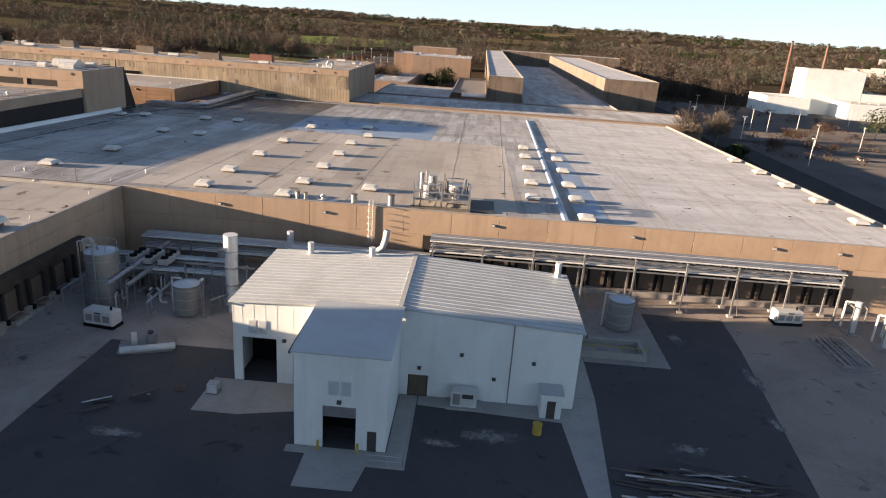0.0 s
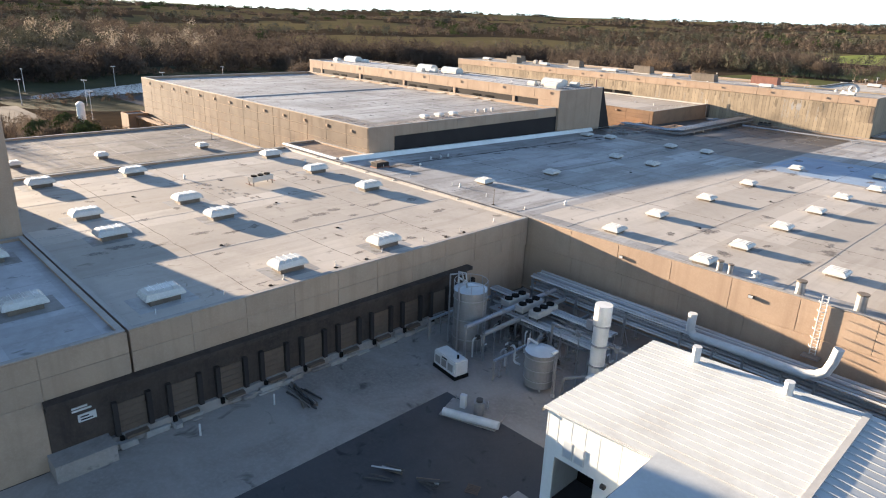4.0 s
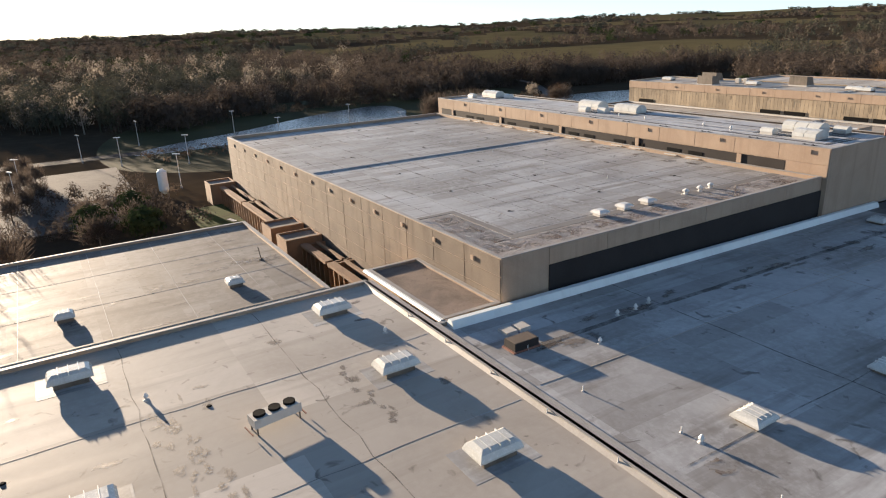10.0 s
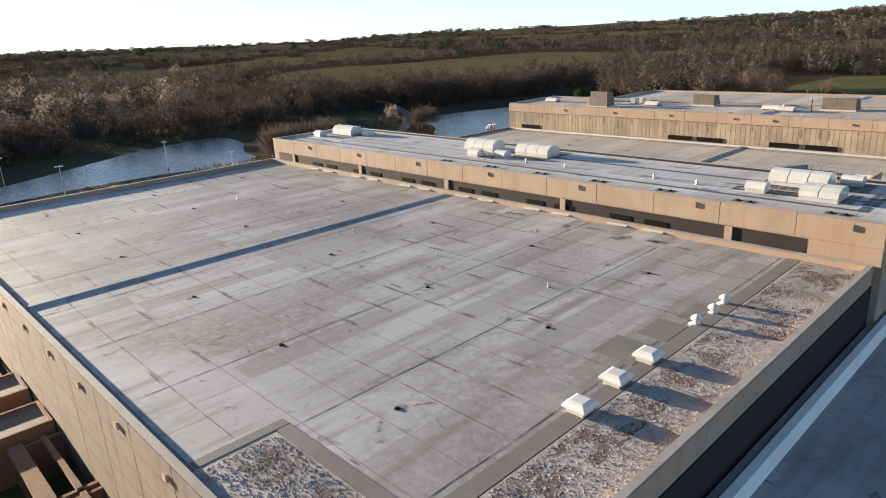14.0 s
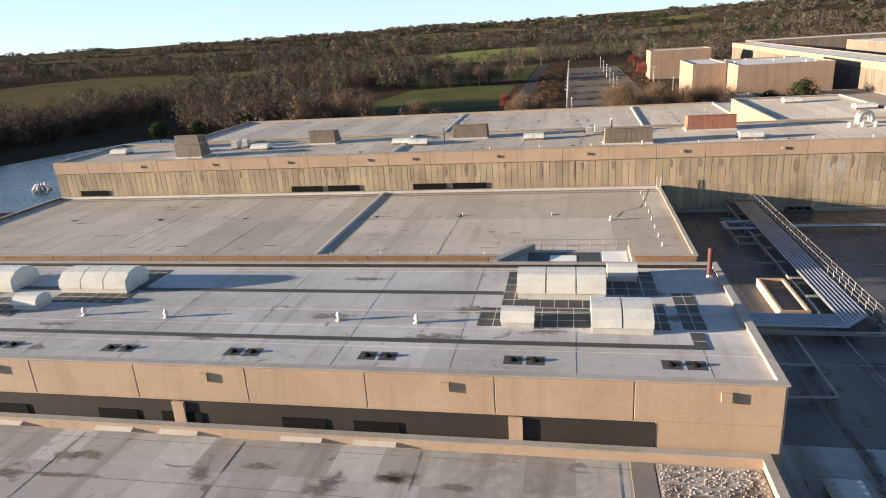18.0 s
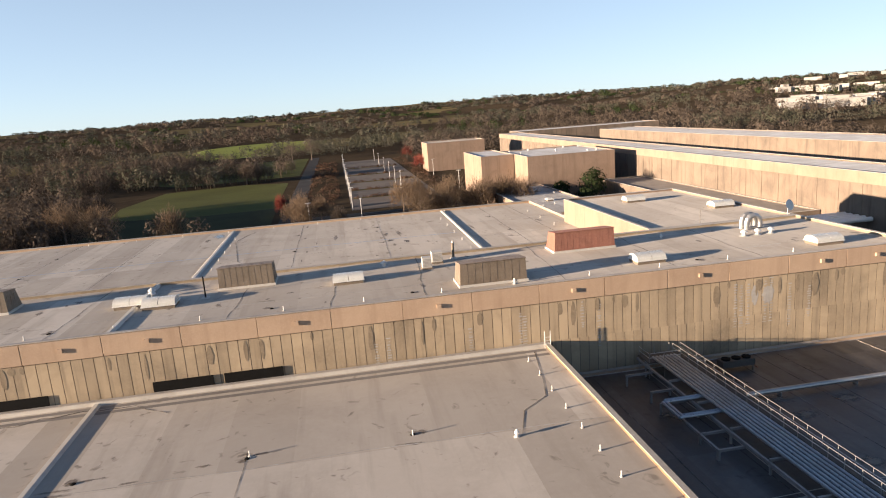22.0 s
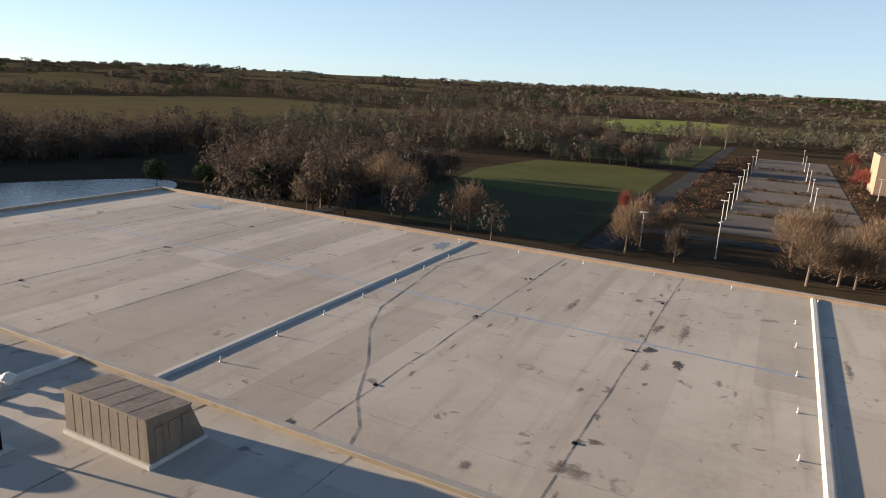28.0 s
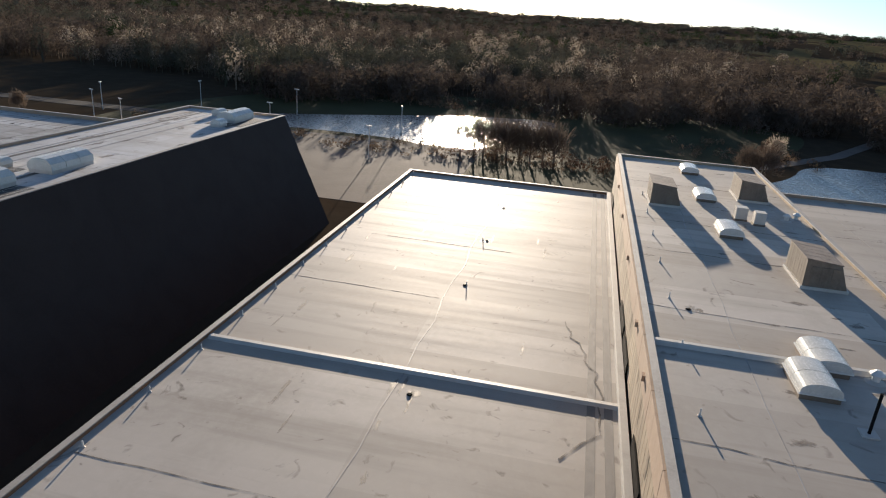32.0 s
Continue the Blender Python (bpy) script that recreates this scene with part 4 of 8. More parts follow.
house = roof_house("brown ribbed metal roof house with a slanted back", 8.6, 4.0, 3.0, M["lump"])
house.matrix_basis = pose(-107.7, 265.5, 21.0)
for x, y, w in ((-139.3, 277.9, 7.4), (-172.3, 277.5, 6.0), (-205.6, 278.0, 6.0), (-197.6, 265.2, 6.0)):
    c = copy_thing(house, pose(x, y, 21.0))
    c.scale = (w / 8.6, 1, 1)
red_house = roof_house("rust-red ribbed metal roof house", 9.3, 4.0, 3.0, M["rust"])
red_house.matrix_basis = pose(-90.8, 278.1, 21.0)
def curved_skylight(label, lx, ly, group):
    """A barrel of two smooth panels between closed ends, on a curb with a flared rim."""
    t = thing("roof_skylight", label, "skylight", group)
    boxes("curb", [(-lx / 2 + 0.15, -ly / 2 + 0.15, 0, lx / 2 - 0.15, ly / 2 - 0.15, 0.42)], M["lump"], t, "dark metal curb")
    boxes("rim", [(-lx / 2, -ly / 2, 0.42, lx / 2, ly / 2, 0.52)], M["white_paint"], t)
    for e in (-1, 1):
        bm = bmesh.new()
        a, b = sorted((e * 0.03, e * (lx / 2 - 0.08)))
        ends = []
        for x in (a, b):
            ends.append([bm.verts.new((x, -(ly / 2 - 0.1) * math.cos(math.pi * k / 14), 0.52 + 0.78 * math.sin(math.pi * k / 14) ** 0.7)) for k in range(15)])
        for k in range(14):
            bm.faces.new((ends[0][k], ends[0][k + 1], ends[1][k + 1], ends[1][k]))
        for r in ends:
            bm.faces.new(r)
        bm.faces.new((ends[0][0], ends[0][-1], ends[1][-1], ends[1][0]))
        part("vault", bm, M["dome"], t)
    boxes("seam", [(-0.03, -ly / 2 + 0.1, 0.52, 0.03, ly / 2 - 0.1, 0.56)], M["seam_light"], t)
    return t


sky_d = curved_skylight("white barrel-vaulted skylight on a dark curb", 4.2, 2.9, "skylights on the long hall")
sky_d.matrix_basis = pose(-125.6, 272.8, 21.0, 0, 0, 0)
for x, y in ((-86.0, 266.0), (-153.2, 272.6), (-149.3, 270.8), (-185.0, 271.6), (-201.7, 271.2), (-219.5, 271.3), (-60.4, 265.2), (-54.9, 298.9), (-65.1, 314.4)):
    copy_thing(sky_d, pose(x, y, 21.0))
for x, y, s in ((-112.6, 278.6, 1.5), (-114.5, 275.6, 1.3), (-192.5, 274.3, 1.4), (-190.9, 276.2, 1.3)):
    t = thing("rooftop_unit", "pale grey louvred rooftop air unit", "air unit", "rooftop units", at=pose(x, y, 21.0))
    boxes("curb", [(-s * 0.55, -s * 0.55, 0, s * 0.55, s * 0.55, 0.25)], M["lump"], t)
    boxes("case", [(-s / 2, -s / 2, 0.25, s / 2, s / 2, 1.7)], M["seam_light"], t)
    for k in range(6):
        boxes("slat", [(-s / 2 + 0.08, -s / 2 - 0.04, 0.45 + 0.19 * k, s / 2 - 0.08, -s / 2, 0.53 + 0.19 * k)], M["tank"], t)
stack = thing("flue_pipe", "brown metal flue pipe on the roof", "flue", at=pose(-109.9, 280.0, 21.0))
bm = bmesh.new(); tube(bm, (0, 0, 0), (0, 0, 2.35), 0.22, 12); part("pipe", bm, M["lump"], stack)
bm = bmesh.new(); tube(bm, (0, 0, 2.35), (0.12, 0, 2.6), 0.25, 12, 0.22); part("cap", bm, M["seam_light"], stack)
bm = bmesh.new(); tube(bm, (0, 0, 0), (0, 0, 0.3), 0.5, 12, 0.25); part("flashing", bm, M["seam_light"], stack)
post = thing("roof_pole", "dark pole on a pale base plate", "pole", at=pose(-144.2, 272.7, 21.0))
bm = bmesh.new(); tube(bm, (0, 0, 0), (0, 0, 2.9), 0.1, 8); part("pole", bm, M["black"], post)
boxes("base_plate", [(-0.5, -0.5, 0, 0.5, 0.5, 0.1)], M["seam_light"], post)
red_pipe = thing("flue_pipe", "dark red flue pipe at the roof edge", "flue", at=pose(-106.6, 192.9, 21.9))
bm = bmesh.new(); tube(bm, (0, 0, 0), (0, 0, 2.6), 0.2, 10); part("pipe", bm, M["dark_red"], red_pipe)
bm = bmesh.new(); tube(bm, (0, 0, 0), (0, 0, 0.25), 0.4, 10, 0.22); part("flashing", bm, M["seam_light"], red_pipe)
for x, y, z in ((-107.2, 152.8, 17.0), (-64.7, 101.9, 12.0), (-67.5, 284.6, 21.0), (-151.0, 284.4, 16.6), (-141.0, 284.3, 16.6)):
    t = thing("antenna_mast", "thin dark antenna mast on a roof edge", "mast", "masts", at=pose(x, y, z))
    bm = bmesh.new(); tube(bm, (0, 0, 0), (0, 0, 2.6), 0.05, 6); part("pole", bm, M["lump"], t)
    boxes("foot", [(-0.2, -0.2, 0, 0.2, 0.2, 0.06)], M["black"], t)
# exhaust elbows and dish near the block beside the lower hall
el = thing("exhaust_elbows", "pair of silver curved exhaust ducts", "duct", at=pose(-63.5, 278.0, 21.0))
for k, dy in enumerate((0.0, 1.3)):
    bm = bmesh.new()
    pts = [(0, dy, 0)] + [(1.1 - 1.1 * math.cos(a), dy, 1.1 + 1.1 * math.sin(a)) for a in (0, 0.5, 1.0, 1.57, 2.1, 2.6, 3.14)] + [(2.2, dy, 0.3)]
    sweep(bm, pts, 0.42, 12)
    part("duct", bm, M["steel"], el)
for k in range(3):
    copy_thing(mush, pose(-66.5 + 2.2 * k, 274.2, 21.0))
dish = thing("satellite_dish", "round white satellite dish on a short mast", "dish", at=pose(-52.0, 284.0, 21.3))
bm = bmesh.new(); tube(bm, (0, 0, 0), (0, 0, 1.5), 0.07, 8); part("mast", bm, M["steel"], dish)
bm = bmesh.new(); tube(bm, (0, -0.05, 1.7), (0.1, -0.35, 1.8), 0.3, 14, 0.95); part("reflector", bm, M["white_paint"], dish)

# condenser rack on the loading wing, dark unit at the seam
cond = thing("condenser_unit", "long condenser with three fans on a steel frame", "air unit", at=pose(-97.8, 79.6, ZB, 0, 0, 8))
for x in (-0.6, 0.6):
    for y in (-1.9, 1.9):
        boxes("leg", [(x - 0.06, y - 0.06, 0, x + 0.06, y + 0.06, 0.7)], M["lump"], cond)
boxes("case", [(-0.7, -2.1, 0.7, 0.7, 2.1, 1.5)], M["seam_light"], cond)
for y in (-1.35, 0, 1.35):
    bm = bmesh.new(); tube(bm, (0, y, 1.5), (0, y, 1.72), 0.52, 14); part("fan_ring", bm, M["black"], cond)
for y, lab in ((-2.4, 0), (2.4, 1)):
    boxes("rail", [(-0.8, y - 0.05, 0.3, 0.8, y + 0.05, 0.4)], M["rust"], cond)
cond2 = copy_thing(cond, pose(-80.0, 255.0, zA(255), 0, 0, 90))
tagged(cond2, "dark condenser with fans on the shaded roof")
for c in cond2.children:
    if c.name.startswith("case"):
        c.data = c.data.copy()
        c.data.materials[0] = M["black_grey"]
dark_unit = thing("rooftop_unit", "rusty dark rooftop unit by the roof seam", "air unit", at=pose(-96.9, 104.9, zA(104.9), 0, 0, 0))
boxes("skid", [(-1.0, -1.7, 0, 1.0, 1.7, 0.2)], M["rust"], dark_unit)
boxes("case", [(-0.9, -1.5, 0.2, 0.9, 1.5, 1.0)], M["dark_wall"], dark_unit)
boxes("lid", [(-0.8, -1.4, 1.0, 0.8, 1.4, 1.06)], M["dock_brown"], dark_unit)
low_pad = thing("roof_hatch", "pair of low pale roof hatches", "hatch", at=pose(-100.4, 106.7, zA(106.7)))
for d in (-0.9, 0.9):
    boxes("lid", [(-0.8, d - 0.7, 0.0, 0.8, d + 0.7, 0.4)], M["seam_light"], low_pad)

# raised expansion joints, seams and cracks of the membranes
def ridge(parent, x0, y0, x1, y1, z0, z1=None, w=0.5, h=0.45, mat="seam_light"):
    z1 = z0 if z1 is None else z1
    bm = bmesh.new()
    d = Vector((x1 - x0, y1 - y0, 0)).normalized()
    s = Vector((-d.y, d.x, 0)) * w
    prof = ((-1, 0), (-0.45, h), (0.45, h), (1, 0))
    a = [bm.verts.new((x0 + s.x * p, y0 + s.y * p, z0 + q)) for p, q in prof]
    b = [bm.verts.new((x1 + s.x * p, y1 + s.y * p, z1 + q)) for p, q in prof]
    for k in range(3):
        bm.faces.new((a[k], a[k + 1], b[k + 1], b[k]))
    bm.faces.new(a[::-1]); bm.faces.new(b); bm.faces.new((a[0], b[0], b[3], a[3]))
    return part("expansion_joint", bm, M[mat], parent)


ridge(hall_e, -153.0, 284.3, -153.0, 356.4, 16.28, w=0.6, h=0.22)
ridge(hall_e, -100.0, 284.3, -99.4, 356.4, 16.28, w=0.45, h=0.28)
ridge(hall_c, -154.4, 221.6, -154.4, 259.1, 13.58, w=0.5, h=0.28)
ridge(hall_d, -152.6, 260.5, -152.6, 282.9, 20.98, w=0.45, h=0.35)
ridge(hall_g, -169.5, 110.0, -169.3, 173.4, 16.98, w=0.8, h=0.25, mat="roof_grey")
ridge(hall_a, 15.6, 100.5, 18.6, 245.0, 11.98, zA(245) - 0.02, w=0.6, h=0.35, mat="roof_blue")
ridge(hall_b, -122.0, 99.8, -56.6, 99.8, 11.98, w=1.0, h=0.47, mat="coping")
ridge(hall_w, -123.2, 43.6, -123.2, 94.3, 11.98, w=0.4, h=0.5, mat="lump")


def seam(parent, pts, w, mat, up=0.02):
    """A flat seam or crack that follows the given points (x, y, z)."""
    bm = bmesh.new()
    left, right = [], []
    for k, p in enumerate(pts):
        a, b = Vector(pts[max(k - 1, 0)]), Vector(pts[min(k + 1, len(pts) - 1)])
        d = (b - a); d.z = 0; d.normalize()
        s = Vector((-d.y, d.x, 0)) * w * 0.3
        left.append(bm.verts.new((p[0] + s.x, p[1] + s.y, p[2] + up)))
        right.append(bm.verts.new((p[0] - s.x, p[1] - s.y, p[2] + up)))
    for k in range(len(pts) - 1):
        bm.faces.new((left[k], right[k], right[k + 1], left[k + 1]))
    r = bmesh.ops.extrude_face_region(bm, geom=bm.faces[:])
    for v in [g for g in r["geom"] if isinstance(g, bmesh.types.BMVert)]:
        v.co.z -= up + 0.01
    return part("seam", bm, M["seam_thin"] if mat == "seam_dark" else M[mat], parent)


def crooked(a, b, n, amp, seed):
    q = random.Random(seed)
    a, b = Vector(a), Vector(b)
    d = (b - a); s = Vector((-d.y, d.x, 0)).normalized()
    out = []
    for k in range(n + 1):
        p = a.lerp(b, k / n) + s * (q.uniform(-amp, amp) if 0 < k < n else 0)
        out.append((p.x, p.y, p.z))
    return out


for x in (-90, -117.5, -136.0, -171.0, -189.0, -207.0, -82.5):
    seam(hall_e, crooked((x, 285, 16.3), (x + (0.6 if x > -140 else 0), 356.3, 16.3), 14, 0.12, x), 0.14, "seam_dark")
for y in (295, 318, 335):
    seam(hall_e, crooked((-229, y, 16.3), (-78, y, 16.3), 20, 0.1, y), 0.1, "roof_grey")
seam(hall_e, [(-129.6, 285, 16.3), (-131.5, 288.5, 16.3), (-133.0, 293, 16.3), (-136.0, 297, 16.3), (-139.5, 304, 16.3), (-144.0, 311, 16.3), (-147.0, 318, 16.3), (-148.4, 328, 16.3), (-150.3, 340, 16.3), (-149.0, 346, 16.3), (-147.0, 352, 16.3)], 0.2, "seam_dark", 0.03)
for k in range(9):
    x = -216 + 12.6 * k
    seam(hall_g, crooked((x, 110.3, 17.0), (x, 173.3, 17.0), 12, 0.06, k), 0.08, "seam_dark")
for k in range(15):
    y = 114.0 + 4.2 * k
    seam(hall_g, crooked((-225.8, y, 17.0), (-114.2, y, 17.0), 20, 0.05, k), 0.06 if k % 3 else 0.14, "seam_dark" if k % 3 == 0 else "roof_dark")
for x, y0, y1 in ((-136.6, 222.0, 243.0), (-189.0, 226.0, 246.0), (-171.0, 222.0, 240.0)):
    seam(hall_c, crooked((x, y0, 13.6), (x + 0.3, y1, 13.6), 8, 0.08, x), 0.13, "seam_dark")
seam(hall_c, crooked((-227, 241, 13.6), (-103, 240, 13.6), 22, 0.35, 3), 0.12, "roof_grey")
seam(hall_c, [(-104.5, 258, 13.6), (-106, 250, 13.6), (-107, 246, 13.6), (-110, 243.5, 13.6), (-111.5, 239, 13.6)], 0.16, "seam_dark", 0.03)
for x in (-140, -128, -116.5, -99, -160, -176, -188, -209, -84, -72):
    seam(hall_d, crooked((x, 260.6, 21.0), (x + 1.2, 283.0, 21.0), 7, 0.25, x), 0.12, "seam_dark")
seam(hall_d, crooked((-226, 266.8, 21.0), (-53, 267.6, 21.0), 30, 0.2, 5), 0.1, "roof_grey")
for y in (55.8, 70.0, 84.5):
    seam(hall_b, crooked((-121.8, y, 12.0), (-56.6, y, 12.0), 22, 0.18, y), 0.13, "seam_dark")
for x in (-72.0, -89.0, -105.0):
    seam(hall_b, crooked((x, 43.2, 12.0), (x, 98.6, 12.0), 18, 0.12, x), 0.08, "roof_grey")
for y in (52, 61, 70, 79, 88):
    seam(hall_w, crooked((-160.4, y, 12.0), (-123.7, y, 12.0), 10, 0.06, y), 0.1, "roof_grey")
for x in (-148, -136):
    seam(hall_w, crooked((x, 43.6, 12.0), (x, 94.2, 12.0), 10, 0.06, x), 0.1, "roof_grey")
for x in (-90, -75, -60, -50.5, -37, -20.5, -4.0, 6.0, 32, 46, 60):
    seam(hall_a, crooked((x, 101.5, zA(101.5)), (x + (2.5 if x > 0 else 0), 258.8, zA(258.8)), 20, 0.2, x), 0.16, "seam_dark" if int(x) % 2 else "roof_tan", 0.03)
for y in (125, 150, 176, 200, 230):
    seam(hall_a, crooked((-105, y, zA(y)), (73, y, zA(y)), 30, 0.15, y), 0.14, "seam_dark" if y % 2 else "roof_tan", 0.03)
# tan and blue areas of the wide roof, with shade painted on its north-west
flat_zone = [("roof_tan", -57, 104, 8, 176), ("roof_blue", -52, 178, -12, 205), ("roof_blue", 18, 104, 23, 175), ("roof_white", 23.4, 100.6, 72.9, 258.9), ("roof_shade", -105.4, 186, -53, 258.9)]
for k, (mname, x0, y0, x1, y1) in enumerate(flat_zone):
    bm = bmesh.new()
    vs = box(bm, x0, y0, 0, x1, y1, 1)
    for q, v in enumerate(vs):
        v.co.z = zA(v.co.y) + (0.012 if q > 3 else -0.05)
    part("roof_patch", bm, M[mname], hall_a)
# gravel border with its edge strips
boxes("gravel_bed", [(-225.9, 110.0, 17.0, -128.2, 110.6, 17.05)], M["roof_dark"], hall_g)
boxes("gravel_bed", [(-128.0, 110.1, 17.0, -113.2, 116.4, 17.07)], M["gravel"], hall_g, "loose mottled roof gravel")
boxes("gravel_bed", [(-113.0, 110.1, 17.0, -106.9, 173.5, 17.072)], M["gravel"], hall_g, "loose mottled roof gravel")
boxes("edge_strip", [(-128.2, 116.5, 17.0, -114.6, 117.6, 17.08)], M["roof_dark"], hall_g)
boxes("edge_strip", [(-114.5, 116.5, 17.0, -113.1, 173.5, 17.085)], M["roof_dark"], hall_g)
boxes("edge_strip", [(-129.2, 110.7, 17.0, -128.3, 117.6, 17.083)], M["roof_dark"], hall_g)
for k in range(3):
    boxes("edge_strip", [(-118.4 + k, 140.5 + 5.4 * k, 17.0, -114.6, 144.6 + 5.4 * k, 17.075)], M["roof_dark"], hall_g)
q = random.Random(12)
bm = bmesh.new()
for k in range(9500):
    if q.random() < 0.22:
        x, y = q.uniform(-127.8, -113.3), q.uniform(110.3, 116.2)
    else:
        x, y = q.uniform(-112.9, -107.1), q.uniform(110.3, 173.3)
    s = q.uniform(0.04, 0.09)
    p = [bm.verts.new((x + s * a * q.uniform(0.6, 1.2), y + s * b * q.uniform(0.6, 1.2), 17.07)) for a, b in ((-1, -1), (1, -0.8), (0.9, 1), (-0.9, 0.9))]
    tp = bm.verts.new((x + q.uniform(-s, s) * 0.4, y, 17.07 + s * 0.9))
    for i in range(4):
        bm.faces.new((p[i], p[(i + 1) % 4], tp))
pebbles = part("loose_gravel", bm, M["gravel"], hall_g)
pebbles["kind"] = "stuff"

# low dark roof beside the gravel hall, and the roof drains
corner = building("low dark roofed corner beside the gravel hall", -126.0, -106.5, 101.6, 109.3, 0, 12.0, M["gravel_brown"], M["precast"], up=0.3, name="corner_building")


def stain(parent, x, y, z, rx, ry, seed, up=0.008, mat="stain"):
    g = random.Random(seed)
    bm = bmesh.new()
    n = 30
    ph = [g.uniform(0, 6.28) for _ in range(4)]
    ring = []
    for k in range(n):
        a = 2 * math.pi * k / n
        f = 0.9 + 0.16 * math.sin(2 * a + ph[0]) + 0.1 * math.sin(7 * a + ph[1]) + g.uniform(-0.16, 0.16)
        ring.append((x + 1.35 * rx * f * math.cos(a), y + 1.35 * ry * f * math.sin(a)))
    lift = (lambda v: zA(v) + up) if parent is hall_a else (lambda v: z + up)
    mid = bm.verts.new((x, y, lift(y)))
    hi = [bm.verts.new((a, b, lift(b))) for a, b in ring]
    for k in range(n):
        bm.faces.new((mid, hi[k], hi[(k + 1) % n]))
    ob = part("stain", bm, M[mat], parent)
    fade = ob.data.attributes.new("fade", "FLOAT", "POINT")
    fade.data.foreach_set("value", [1.0] + [0.0] * n)
    return ob


DRAINS = [(hall_c, x, 242.0, 13.6) for x in (-192.3, -175.4, -150.8, -136.2, -121.2, -210)] + [(hall_e, x, y, 16.3) for x in (-117.5, -136.0, -189.0, -90.0) for y in (300, 322, 341)] + [(hall_b, -57.8, y, 12.0) for y in (58, 66.5, 71, 84.5, 88.0)] + [(hall_b, x, 75.5, 12.0) for x in (-70, -86, -104)] + [(hall_b, x, 60.0, 12.0) for x in (-73, -102)]
DRAINS += [(hall_g, x, y, 17.0) for x in (-215, -198, -180, -158, -140, -124) for y in (124, 142, 160)] + [(hall_d, x, 264.0, 21.0) for x in (-160, -135, -118, -80)] + [(hall_a, x, y, zA(y)) for x in (-66, -38, 6, 40, 58) for y in (118, 146, 178)]
g = random.Random(77)
for k, (par, x, y, z) in enumerate(DRAINS):
    bm = bmesh.new(); tube(bm, (x, y, z - 0.02), (x, y, z + 0.1), 0.28, 10, 0.16); part("drain", bm, M["black"], par)
    stain(par, x + g.uniform(-0.6, 0.6), y + g.uniform(-0.6, 0.6), z, g.uniform(0.4, 0.9), g.uniform(0.3, 0.7), k, 0.008 if par is not hall_a else 0.02)
    if g.random() < 0.6:
        stain(par, x + g.uniform(-3, 3), y + g.uniform(-2, 2), z, g.uniform(0.4, 1.6), g.uniform(0.12, 0.4), k + 500, 0.006 if par is not hall_a else 0.018)
for k in range(90):
    stain(hall_g, g.uniform(-222, -118), 114 + 4.2 * g.randrange(14) + g.uniform(-0.25, 0.25), 17.0, g.uniform(0.8, 3.6), g.uniform(0.1, 0.32), k + 900, 0.01 + 0.0001 * k)
for k in range(16):
    stain(hall_b, -78.5 - 0.9 * (k % 3) + 0.25 * k, 44 + 3.3 * k, 12.0, g.uniform(0.4, 0.9), g.uniform(0.8, 1.8), k + 1300) if k % 4 else None
for k in range(14):
    stain(hall_e, -117.0 + g.uniform(-3.5, 2.5), 292 + 4.4 * k, 16.3, g.uniform(0.15, 0.4), g.uniform(0.5, 1.6), k + 1500)
    stain(hall_e, -133.5 + g.uniform(-2, 2), 300 + 4 * k, 16.3, g.uniform(0.15, 0.4), g.uniform(0.5, 1.6), k + 1600) if k % 2 else None
for k in range(26):
    x, y = g.uniform(-56, -12), g.uniform(106, 200)
    stain(hall_a, x, y, zA(y), g.uniform(0.5, 1.6), g.uniform(0.8, 2.6), k + 1700, 0.02)
for k in range(30):
    stain(hall_b2, g.uniform(-222, -109), g.uniform(176, 194), 21.9, g.uniform(0.8, 3.0), g.uniform(0.3, 0.9), k + 1800)
for k in range(30):
    stain(hall_c, g.uniform(-222, -108), g.choice((226, 233, 241.5, 250)) + g.uniform(-1.2, 1.2), 13.6, g.uniform(0.6, 2.6), g.uniform(0.12, 0.3), k + 1900)
for k in range(26):
    stain(hall_d, g.uniform(-222, -58), g.uniform(261.5, 281), 21.0, g.uniform(0.15, 0.5), g.uniform(0.4, 1.3), k + 2000)
for k in range(26):
    stain(hall_b, g.uniform(-120, -58), g.uniform(44, 98), 12.0, g.uniform(0.25, 0.7), g.uniform(0.4, 1.4), k + 2100)

# dark seam and white flashing along the shaded west edge of the wide roof
seam(hall_a, crooked((-96.2, 103.0, zA(103)), (-96.2, 206.0, zA(206)), 26, 0.12, 41), 1.1, "seam_dark", 0.035)
for k in range(40):
    y = g.uniform(104, 205)
    stain(hall_a, -96.2 + g.uniform(-2.2, 3.0), y, zA(y), g.uniform(0.3, 0.9), g.uniform(0.6, 2.4), k + 2300, 0.025)
ridge(hall_a, -104.9, 101.4, -104.9, 190.0, zA(101.4) - 0.02, zA(190) - 0.02, w=0.75, h=0.9, mat="siding")
ridge(corner, -126.0, 101.2, -106.2, 101.2, 12.25, w=0.35, h=0.25, mat="siding")
# black mud patch and pole on the white wing, strips along the ribbed wall, damp trail on the loading wing
for k in range(5):
    stain(hall_w, -141.2 + 0.3 * k, 88.0 + 1.2 * k, 12.0, g.uniform(0.9, 1.4), g.uniform(1.1, 1.8), k + 2400, 0.012 + 0.002 * k)
mud_pole = thing("roof_pole", "dark leaning pole in a mud patch", "pole", at=pose(-139.9, 91.3, 12.0, 12, 20))
bm = bmesh.new(); tube(bm, (0, 0, 0), (0, 0, 2.6), 0.07, 6); part("pole", bm, M["black_grey"], mud_pole)
boxes("base_plate", [(-0.3, -0.3, 0, 0.3, 0.3, 0.05)], M["lump"], mud_pole)
